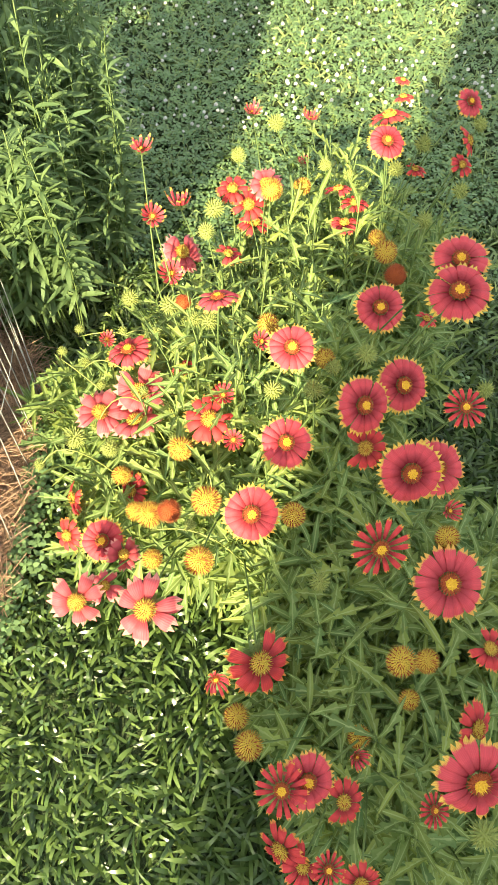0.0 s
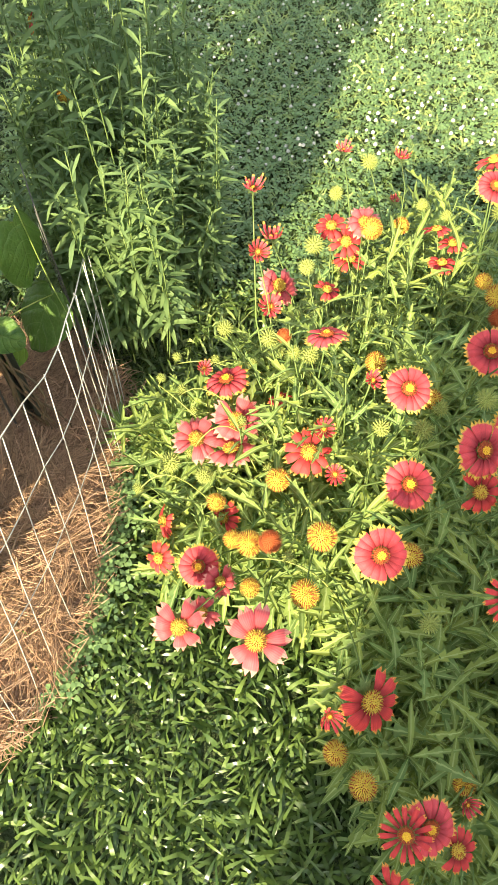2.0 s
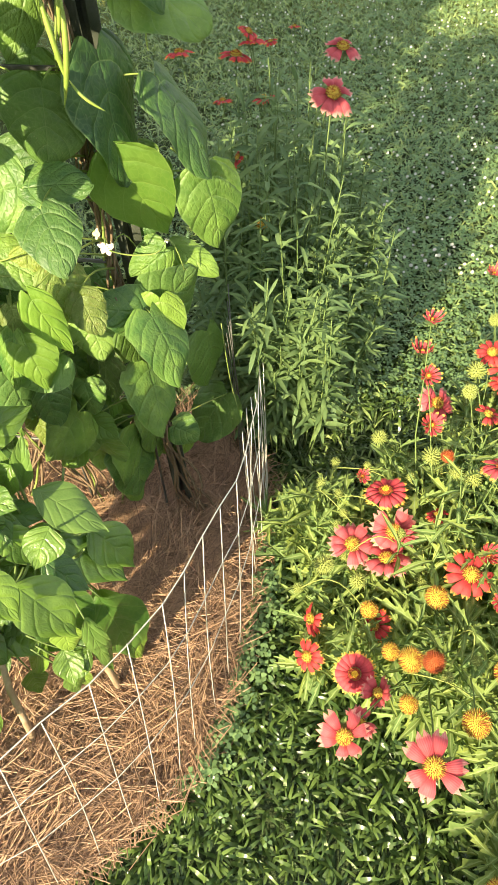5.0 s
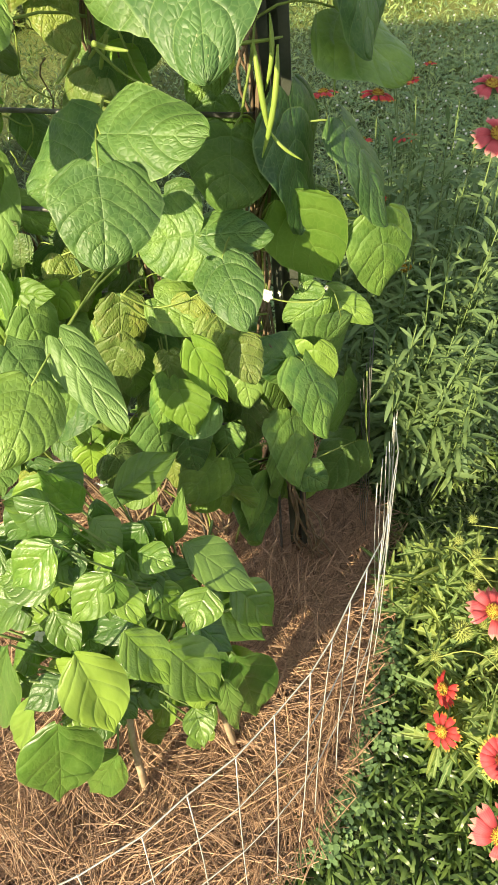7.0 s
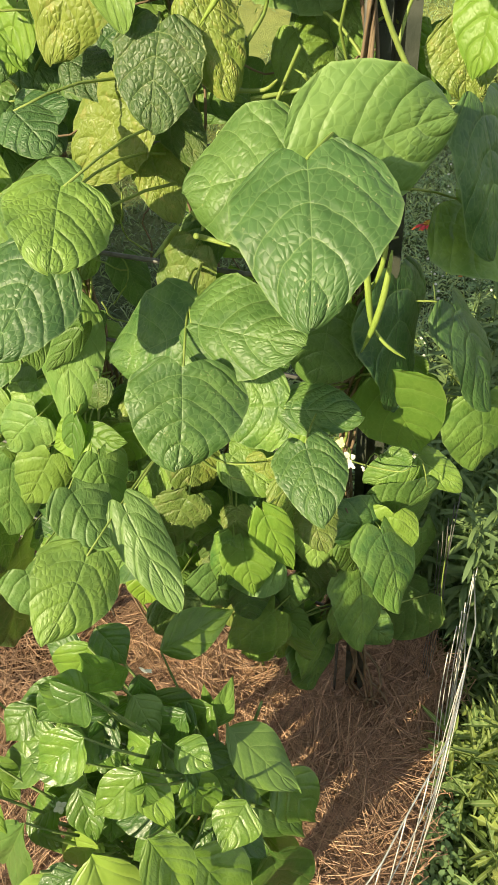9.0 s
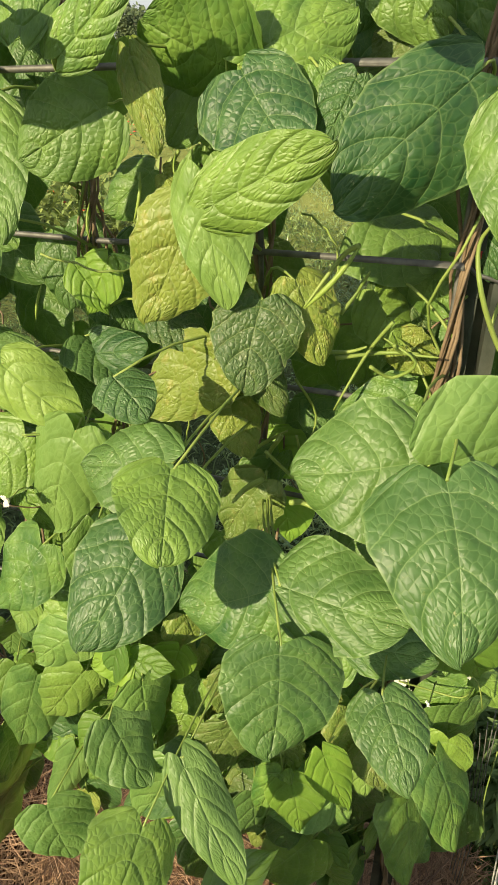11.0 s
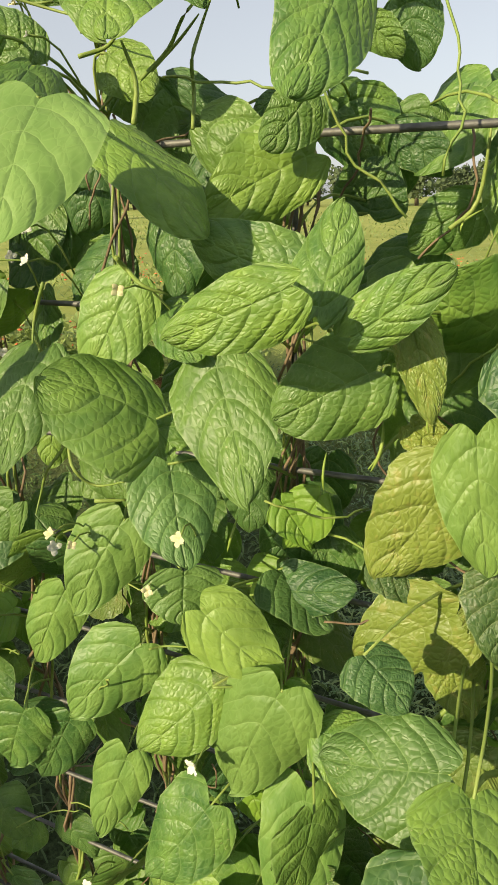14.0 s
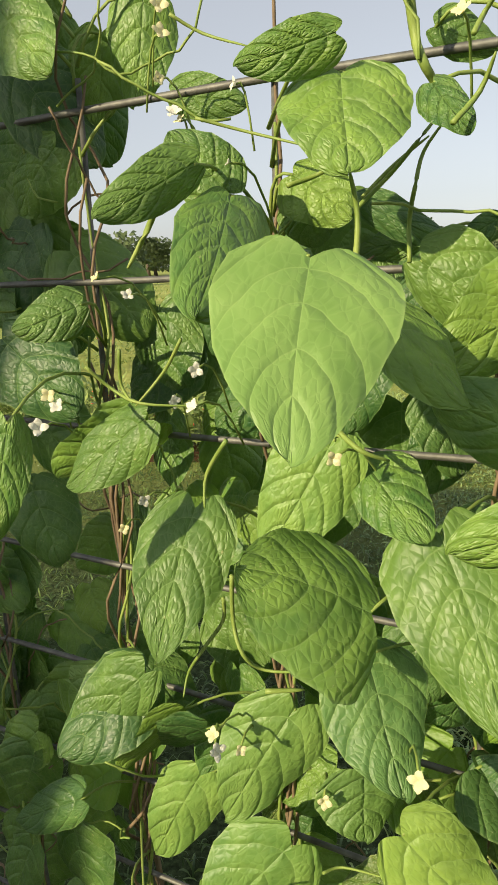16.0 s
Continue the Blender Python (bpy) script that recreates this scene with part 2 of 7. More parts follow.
M_FENCE = plain("weathered_fence_wire", (0.5, 0.5, 0.46), (0.68, 0.68, 0.62), 80, 0.5, metal=0.3, relief=0.15)
M_POST = plain("painted_steel", (0.045, 0.055, 0.04), (0.1, 0.11, 0.085), 25, 0.55, metal=0.3, relief=0.35)
M_RED = plain("red_mark", (0.4, 0.03, 0.03), (0.5, 0.06, 0.05), 90, 0.6, relief=0.1)

# ---- mesh helpers ----


def mesh_of(name, verts, faces, mat, uvs=None, smooth=True):
    me = bpy.data.meshes.new(name)
    me.from_pydata([tuple(v) for v in verts], [], [tuple(f) for f in faces])
    if smooth:
        me.polygons.foreach_set("use_smooth", [True] * len(me.polygons))
    if uvs is not None:
        lay = me.uv_layers.new(name="UVMap")
        idx = np.zeros(len(me.loops), dtype=np.int32)
        me.loops.foreach_get("vertex_index", idx)
        lay.data.foreach_set("uv", np.asarray(uvs, dtype=np.float32)[idx].ravel())
    for m in (mat if isinstance(mat, (list, tuple)) else [mat]):
        me.materials.append(m)
    me.update()
    return me


def thing(name, at, label, category, group="", kind=""):
    e = new(name)
    e.location = at
    e.empty_display_size = 0.05
    return tagged(e, label, category, group, kind)


def part(name, me, parent, m=None, label=""):
    """A mesh under a thing or a part; m is its pose in the world."""
    if isinstance(m, str):
        m, label = None, m
    ob = new(name, me)
    ob.parent = parent
    root = Matrix.Identity(4)
    chain = []
    p = parent
    while p is not None:
        chain.append(p)
        p = p.parent
    for p in reversed(chain):
        root = root @ p.matrix_parent_inverse @ p.matrix_basis
    ob.matrix_parent_inverse = root.inverted()
    if m is not None:
        ob.matrix_basis = m
    return tagged(ob, label) if label else ob


def tube(points, radii, sides=6):
    """Verts and faces of a round rod along points."""
    pts = [Vector(p) for p in points]
    if isinstance(radii, (int, float)):
        radii = [radii] * len(pts)
    verts, faces = [], []
    ref = Vector((0.3, 0.5, 0.81))
    for i, p in enumerate(pts):
        d = (pts[min(i + 1, len(pts) - 1)] - pts[max(i - 1, 0)]).normalized()
        if abs(d.dot(ref)) > 0.95:
            ref = Vector((0.9, -0.3, 0.1))
        a = d.cross(ref).normalized()
        b = d.cross(a)
        for k in range(sides):
            w = 2 * math.pi * k / sides
            verts.append(p + (a * math.cos(w) + b * math.sin(w)) * radii[i])
    for i in range(len(pts) - 1):
        for k in range(sides):
            q = (k + 1) % sides
            faces.append((i * sides + k, i * sides + q, (i + 1) * sides + q, (i + 1) * sides + k))
    faces.append(tuple(range(sides))[::-1])
    n = (len(pts) - 1) * sides
    faces.append(tuple(n + k for k in range(sides)))
    return verts, faces


def join(pieces):
    verts, faces = [], []
    for v, f in pieces:
        o = len(verts)
        verts.extend(v)
        faces.extend([tuple(i + o for i in q) for q in f])
    return verts, faces


def bend(a, b, sag=0.0, side=(0, 0, 0), n=6):
    """Points of a soft arc from a to b that lifts by sag and leans to a side."""
    a, b, side = Vector(a), Vector(b), Vector(side)
    return [a.lerp(b, i / n) + (Vector((0, 0, sag)) + side) * math.sin(math.pi * i / n) for i in range(n + 1)]


def leaf_mesh(name, mat, seed, nv=18, nu=5, peak=0.58, blunt=0.75, lobe=0.1, fold=0.12, droop=0.12, wave=0.03, quilt=0.02, veins=6.0, point=0.0, heart=1.0, cup=0.35, ragged=0.03, asym=0.0):
    """A leaf of length 1 along +Y and width 1, its base at the origin, facing +Z."""
    r = random.Random(seed)
    ph, skew, twist = r.uniform(0, 6), r.uniform(-0.05, 0.05), r.uniform(-0.1, 0.1)
    fold, droop = fold * r.uniform(0.3, 1.5), droop * r.uniform(0.2, 1.8)
    vs = [0.5 - 0.5 * math.cos(math.pi * i / nv) for i in range(nv + 1)]
    prof = [max(0.0, math.sin(math.pi * (0.1 * heart + (1 - 0.1 * heart) * v) ** peak)) ** blunt * (1 - point * v ** 3) for v in vs]
    top = max(prof)
    verts, uvs, faces = [], [], []
    for v, h in zip(vs, prof):
        h = max(h / top * 0.5, 0.004)
        for k in range(-nu, nu + 1):
            u = k / nu
            rag = 1 + (ragged * math.sin(v * 47 + k + ph) * math.sin(v * 19 + ph) if abs(k) == nu else 0)
            x = u * h * rag * (1 + (skew + asym * (1 - v) ** 2) * (1 if u > 0 else -1)) + 0.03 * math.sin(v * 3 + ph)
            y = v - lobe * math.sin(math.pi * abs(u) * 0.85) * (1 - v) ** 3 + 0.02 * math.sin(ph + 5 * v) * u
            z = fold * abs(u) * h - droop * v * v + wave * math.sin(v * 8 + ph + (1.5 if u > 0 else 0)) * u * u + twist * u * h
            z -= 0.5 * h * u * u * cup
            z += quilt * noise.noise((u * h * 14 + seed, v * 14, seed * 1.7)) + quilt * 2.2 * noise.noise((u * h * 5 + seed, v * 5, seed * 0.7))
            verts.append((x, y, z))
            uvs.append(((u + 1) / 2, v))
    w = 2 * nu + 1
    for i in range(nv):
        for k in range(w - 1):
            a = i * w + k
            faces.append((a, a + 1, a + w + 1, a + w))
    return mesh_of(name, verts, faces, mat, uvs)


def leaf_pose(base, tip, width, roll=0.0, face=None):
    """A leaf's pose from its base, tip and width; face: the way that its upper side looks."""
    b, t = Vector(base), Vector(tip)
    y = t - b
    n = y.length
    y.normalize()
    f = Vector(face if face else (0.15, -0.85, 0.55))
    z = (f - y * f.dot(y)).normalized()
    z.rotate(Matrix.Rotation(radians(roll), 3, y))
    x = y.cross(z)
    m = Matrix((x * width, y * n, z * (width + n) / 2)).transposed().to_4x4()
    m.translation = b
    return m

# ---- ground, lawn and bed ----


def bed_edge(y):
    """The line where the straw bed meets the lawn, x by y."""
    ys = (-0.6, 0.1, 0.2, 0.3, 0.38, 0.5, 0.7, 0.92, 1.13, 1.3)
    xs = (-1.9, -0.68, -0.5, -0.39, -0.31, -0.25, -0.2, -0.165, -0.15, -0.3)
    return float(np.interp(y, ys, xs))


def in_bed(x, y):
    return y < 1.3 and x < bed_edge(y)


def roll_of_ground(x, y):
    return 0.012 * math.sin(x * 1.7 + 0.4) * math.cos(y * 1.3) + 0.006 * math.sin(x * 5 + y * 4)


def lawn_material():
    """Dark soil and thatch under the near grass; further out, open meadow with sunlight in its colour."""
    m, t, b = material("lawn_soil", 0.95, 0.1)
    n1, n2 = noise_of(t, 1.2, 6), noise_of(t, 45, 5, rough=0.7)
    near = ramp(t, n2, [(0.35, (0.025, 0.035, 0.014)), (0.6, (0.07, 0.1, 0.04)), (0.8, (0.13, 0.16, 0.07))])
    # sun on the open field, painted as a brighter yellow-green
    far = ramp(t, noise_of(t, 0.25, 7, rough=0.7), [(0.3, (0.2, 0.26, 0.06)), (0.55, (0.33, 0.36, 0.1)), (0.75, (0.42, 0.4, 0.15))])
    c = t.nodes.new("ShaderNodeTexCoord")
    s = t.nodes.new("ShaderNodeSeparateXYZ")
    t.links.new(c.outputs["Object"], s.inputs[0])
    k = t.nodes.new("ShaderNodeMapRange")
    k.inputs[1].default_value, k.inputs[2].default_value = 4.0, 8.5
    t.links.new(maths(t, 'ADD', s.outputs[1], maths(t, 'MULTIPLY', n1, 2.0)), k.inputs[0])
    t.links.new(mix(t, k.outputs[0], near, far), b.inputs["Base Color"])
    bump(t, b, n2, 0.9, 0.02)
    return m


def bed_material():
    m, t, b = material("straw_litter", 0.9, 0.15)
    n = noise_of(t, 60, 6, rough=0.7)
    t.links.new(ramp(t, n, [(0.3, (0.02, 0.01, 0.006)), (0.55, (0.07, 0.036, 0.018)), (0.75, (0.16, 0.09, 0.05))]), b.inputs["Base Color"])
    bump(t, b, n, 0.9, 0.01)
    return m


def grid_axis(lo, a, b, hi, fine, coarse):
    left = list(-np.geomspace(-lo, max(0.1, -a) + 0.05, coarse)) if lo < a else []
    return sorted(set([round(v, 3) for v in left + list(np.linspace(a, b, fine)) + list(np.geomspace(b + 0.3, hi, coarse))]))


def build_ground():
    xs = grid_axis(-400, -3, 4, 400, 50, 9)
    ys = grid_axis(-60, -1.5, 7, 500, 50, 9)
    verts = []
    for y in ys:
        for x in xs:
            k = max(0.0, 1 - math.hypot(x, y) / 12)
            verts.append((x, y, roll_of_ground(x, y) * k - (0.02 if in_bed(x, y) else 0.0)))
    w = len(xs)
    faces = [(j * w + i, j * w + i + 1, (j + 1) * w + i + 1, (j + 1) * w + i) for j in range(len(ys) - 1) for i in range(w - 1)]
    ob = new("ground", mesh_of("ground", verts, faces, lawn_material()))
    tagged(ob, "green clover lawn running to the far field", "lawn", kind="structure")
    # the straw bed
    verts, faces = [], []
    nx, ny = 60, 60
    for j in range(ny + 1):
        y = -0.55 + 1.87 * j / ny
        for i in range(nx + 1):
            e = bed_edge(y) + 0.02 * math.sin(y * 31)
            x = e + (-2.6 - e) * (i / nx) ** 1.5
            rim = min(1.0, i / 5) * min(1.0, (ny - j) / 4)
            verts.append((x, y, -0.015 + rim * (0.035 + 0.012 * math.sin(x * 9 + y * 7) + 0.008 * noise.noise((x * 14, y * 14, 1)))))
    w = nx + 1
    for j in range(ny):
        for i in range(nx):
            faces.append((j * w + i + 1, j * w + i, (j + 1) * w + i, (j + 1) * w + i + 1))
    ob = new("straw_bed", mesh_of("straw_bed", verts, faces, bed_material()))
    tagged(ob, "garden bed mulched with brown pine straw", "garden bed", kind="structure")


def blades(name, rng, n, xr, yr, length, width, mat, lie=0.5, keep=None):
    """Many grass blades in one mesh: bent strips of five triangles."""
    x = rng.uniform(*xr, n)
    y = rng.uniform(*yr, n)
    ok = np.array([not in_bed(a - 0.02, b) if keep is None else keep(a, b) for a, b in zip(x, y)])
    if keep is None:
        # ragged borders instead of a straight cut
        border = np.minimum(np.minimum(x - xr[0], xr[1] - x), np.minimum(y - yr[0], yr[1] - y))
        ok &= border > rng.random(n) ** 0.7 * 0.22 * (xr[1] - xr[0]) * (0.6 + 0.4 * np.sin(x * 5.1 + y * 3.7))
    x, y = x[ok], y[ok]
    n = len(x)
    a = rng.uniform(0, 2 * np.pi, n)
    L = rng.uniform(*length, n) * (0.75 + 0.5 * np.abs(np.sin(x * 7.3 + 1) * np.cos(y * 6.1)))
    W = rng.uniform(*width, n) / 2
    lean = np.clip(rng.normal(lie, 0.3, n), 0.0, 1.5)
    d = np.stack([np.cos(a), np.sin(a)], 1)
    s = np.stack([-np.sin(a), np.cos(a)], 1)
    base = np.stack([x, y], 1)
    z0 = np.array([roll_of_ground(p, q) for p, q in zip(x, y)]) - 0.004
    verts = np.zeros((n, 7, 3), dtype=np.float64)
    tw = rng.uniform(-0.95, 0.95, n)
    for k, (f, wd) in enumerate(((0.0, 0.8), (0.4, 1.0), (0.75, 0.75))):
        ang = lean + f * 0.6
        r = f * L * np.sin(ang)
        h = f * L * np.cos(np.clip(ang, 0, 1.45)) + 0.004
        c = base + d * r[:, None]
        for q, sg in ((0, -1), (1, 1)):
            verts[:, k * 2 + q, :2] = c + s * (sg * W * wd)[:, None]
            verts[:, k * 2 + q, 2] = z0 + h + sg * tw * W * wd
    ang = lean + 0.75
    verts[:, 6, :2] = base + d * (L * np.sin(np.clip(ang, 0, 1.6)))[:, None]
    verts[:, 6, 2] = z0 + L * np.cos(np.clip(ang, 0, 1.45)) * 0.9
    o = (np.arange(n) * 7)[:, None]
    quads = np.concatenate([o + np.array([0, 1, 3, 2]), o + np.array([2, 3, 5, 4])])
    tris = o + np.array([4, 5, 6])
    faces = [tuple(q) for q in quads.tolist()] + [tuple(q) for q in tris.tolist()]
    me = mesh_of(name, verts.reshape(-1, 3).tolist(), faces, mat)
    return new(name, me)


def build_lawn():
    rng = np.random.default_rng(5)
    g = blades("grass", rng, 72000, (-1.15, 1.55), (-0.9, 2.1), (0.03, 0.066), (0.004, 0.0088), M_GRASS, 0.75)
    tagged(g, "short broad-bladed green lawn grass, unevenly mown", "grass", kind="stuff")
    g = blades("grass", rng, 60000, (-1.2, 3.4), (0.9, 5.6), (0.04, 0.08), (0.0045, 0.009), M_GRASS_SKYLIT, 0.6)
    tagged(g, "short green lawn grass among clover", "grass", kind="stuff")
    g = blades("grass", rng, 36000, (-2.5, 6.5), (3.4, 11.5), (0.05, 0.1), (0.006, 0.012), M_GRASS_SKYLIT, 0.5)
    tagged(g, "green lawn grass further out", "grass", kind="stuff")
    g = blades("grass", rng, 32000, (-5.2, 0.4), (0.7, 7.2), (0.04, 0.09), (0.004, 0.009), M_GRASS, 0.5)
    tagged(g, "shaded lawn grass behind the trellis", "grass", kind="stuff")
    # clover leaves: three round leaflets on one stalk
    verts, faces = [], []
    r = random.Random(3)
    for i in range(24000):
        if i > 7600:
            x, y = r.gauss(0.75, 0.75), 1.4 + abs(r.gauss(0, 1.9))
        elif i < 420:
            y = r.uniform(0.35, 0.95)
            x = bed_edge(y) + 0.015 + abs(r.gauss(0, 0.035))
        else:
            x, y = r.gauss(1.0, 1.1), r.gauss(3.6, 1.3)
        if in_bed(x, y):
            continue
        z = roll_of_ground(x, y) + r.uniform(0.02, 0.055)
        a0, s = r.uniform(0, 6.28), r.uniform(0.006, 0.011)
        tx, ty = r.uniform(-0.4, 0.4), r.uniform(-0.4, 0.4)
        for k in range(3):
            a = a0 + k * 2.094
            o = len(verts)
            for q, (rr, da) in enumerate(((0.1, 0), (0.9, -0.55), (1.5, -0.28), (1.5, 0.28), (0.9, 0.55))):
                px, py = rr * s * math.cos(a + da), rr * s * math.sin(a + da)
                verts.append((x + px, y + py, z + tx * px + ty * py - 0.15 * rr * s))
            faces.append((o, o + 1, o + 2, o + 3, o + 4))
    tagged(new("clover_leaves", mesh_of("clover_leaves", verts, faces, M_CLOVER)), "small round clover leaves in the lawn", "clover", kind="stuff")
    # clover blossoms: little balls of florets
    pieces = []
    for i in range(1700):
        y = 2.0 + 5.5 * r.random() ** 1.3
        x = r.uniform(-0.35, 0.9 + y * 0.6)
        z, s = roll_of_ground(x, y) + r.uniform(0.055, 0.085), r.uniform(0.0045, 0.0075)
        pv, pf = [], []
        for k in range(26):
            zz = 1 - 1.5 * k / 25
            rr, a = math.sqrt(max(0, 1 - zz * zz)), k * 2.4
            c = Vector((rr * math.cos(a), rr * math.sin(a), zz))
            u = c.orthogonal().normalized()
            w = c.cross(u)
            o = len(pv)
            b0 = Vector((x, y, z)) + c * s * 0.45
            pv += [b0 + u * s * 0.34, b0 + w * s * 0.34, b0 - u * s * 0.34, b0 - w * s * 0.34, b0 + c * s * 0.65]
            pf += [(o, o + 1, o + 4), (o + 1, o + 2, o + 4), (o + 2, o + 3, o + 4), (o + 3, o, o + 4)]
        pieces.append((pv, pf))
    tagged(new("clover_blossoms", mesh_of("clover_blossoms", *join(pieces), M_WHITE, smooth=False)), "round white clover blossoms scattered over the lawn", "clover", kind="stuff")


def build_straw():
    r = random.Random(8)
    verts, faces = [], []
    lay = None
    for i in range(60000):
        if i % 4 == 0:
            y = r.uniform(-0.3, 1.28)
            lay = (bed_edge(y) - 0.01 - abs(r.gauss(0, 0.5)), y, r.uniform(0, 6.28), r.gauss(0, 0.8), abs(r.gauss(0, 0.018)), r.gauss(0, 0.16))
        x, y = lay[0] + r.gauss(0, 0.014), lay[1] + r.gauss(0, 0.014)
        if x < -1.9 or x > bed_edge(y):
            continue
        L, a, c = r.uniform(0.08, 0.21), lay[2] + r.gauss(0, 0.14), lay[3] + r.gauss(0, 0.2)
        z = 0.026 + lay[4] + 0.012 * math.sin(x * 9 + y * 7)
        if x + math.cos(a) * L * 0.8 > bed_edge(y + math.sin(a) * L * 0.8) + 0.035:
            a += math.pi
        tilt, w = lay[5] + r.gauss(0, 0.04), r.uniform(0.0005, 0.0012)
        px, py, o = x, y, len(verts)
        n = 3
        for k in range(n + 1):
            aa = a + c * (k / n - 0.5)
            zz = max(0.006, z + tilt * L * (k / n - 0.3))
            sx, sy = -math.sin(aa) * w, math.cos(aa) * w
            verts += [(px - sx, py - sy, zz), (px, py, zz + w * 1.2), (px + sx, py + sy, zz)]
            px, py = px + math.cos(aa) * L / n, py + math.sin(aa) * L / n
        for k in range(n):
            q = o + k * 3
            faces += [(q, q + 1, q + 4, q + 3), (q + 1, q + 2, q + 5, q + 4)]
    tagged(new("pine_straw", mesh_of("pine_straw", verts, faces, M_STRAW)), "loose brown pine needles covering the bed", "mulch", kind="stuff")
    g = blades("bed_weeds", np.random.default_rng(2), 700, (-0.45, -0.1), (0.3, 1.3), (0.03, 0.09), (0.002, 0.005), M_GRASS, 0.5, keep=lambda a, b: abs(a - bed_edge(b)) < 0.07)
    tagged(g, "grass and weeds creeping over the edge of the bed", "weeds", kind="stuff")


# ---- wire fence round the bed ----
FENCE = [((-0.135, 1.02), (-0.153, 1.12, 0.45)), ((-0.15, 0.895), (-0.155, 0.97, 0.49)), ((-0.165, 0.81), (-0.168, 0.895, 0.5)), ((-0.178, 0.73), (-0.178, 0.825, 0.51)),
         ((-0.205, 0.624), (-0.193, 0.75, 0.525)), ((-0.227, 0.555), (-0.219, 0.684, 0.537)), ((-0.25, 0.485), (-0.245, 0.623, 0.536)), ((-0.29, 0.41), (-0.271, 0.559, 0.538)),
         ((-0.32, 0.355), (-0.301, 0.507, 0.535)), ((-0.355, 0.31), (-0.348, 0.445, 0.53)), ((-0.4, 0.27), (-0.394, 0.385, 0.53)), ((-0.46, 0.225), (-0.451, 0.333, 0.53)),
         ((-0.53, 0.18), (-0.5, 0.283, 0.53)), ((-0.61, 0.145), (-0.57, 0.235, 0.53)), ((-0.7, 0.12), (-0.65, 0.19, 0.53)), ((-0.8, 0.1), (-0.74, 0.155, 0.53)), ((-0.92, 0.08), (-0.85, 0.13, 0.53))]


def build_fence():
    f = thing("wire_fence", (-0.25, 0.5, 0), "low bent galvanised wire garden fence edging the straw bed", "wire fence")
    r = random.Random(4)
    for (x, y), top in FENCE:
        pts = bend((x, y, -0.01), top, 0, (r.uniform(-0.008, 0.008), r.uniform(-0.008, 0.008), 0), 5)
        part("upright_wire", mesh_of("upright_wire", *tube(pts, 0.0010, 5), M_FENCE), f)
    for k, g in enumerate((1.0, 0.74, 0.46, 0.06)):
        pts = [Vector((a[0], a[1], 0)).lerp(Vector(t), g) + Vector((0, 0, 0.005 * math.sin(i * 1.3 + k))) for i, (a, t) in enumerate(FENCE)]
        part("line_wire", mesh_of("line_wire", *tube(pts, 0.0013 if k == 0 else 0.0010, 5), M_FENCE), f)
    # the bent-over end: wires doubled back beside the corner
    for k in range(6):
        x, y = -0.135 - 0.005 * k, 1.04 - 0.03 * k
        top = Vector((x - 0.004 * k - 0.01, y + 0.1 - 0.008 * k, 0.44 + 0.02 * math.sin(k * 2.2)))
        part("bent_wire", mesh_of("bent_wire", *tube(bend((x, y - 0.02, 0), top, 0, (0.006 * math.sin(k), 0.012, 0), 6), 0.0011, 5), M_FENCE), f)
    for k in range(5):
        x, y = -0.2 - 0.004 * k, 1.1 + 0.01 * k
        loop = [(x - 0.012, y + 0.01, 0.68 - 0.05 * k), (x - 0.009 + 0.004 * math.sin(k), y, 0.5), (x + 0.004, y - 0.01, 0.3), (x + 0.01, y - 0.02, 0.0)]
        part("bent_wire", mesh_of("bent_wire", *tube(loop, 0.0010, 5), M_WIRE), f)


# ---- trellis ----
def panel_y(x):
    return 0.955 - 0.1125 * x


RAILS = [1.889, 1.736, 1.583, 1.418, 1.268, 1.115, 0.963, 0.81, 0.66, 0.51, 0.41, 0.31]
RODS = [-2.2 + 0.2 * k for k in range(10)]


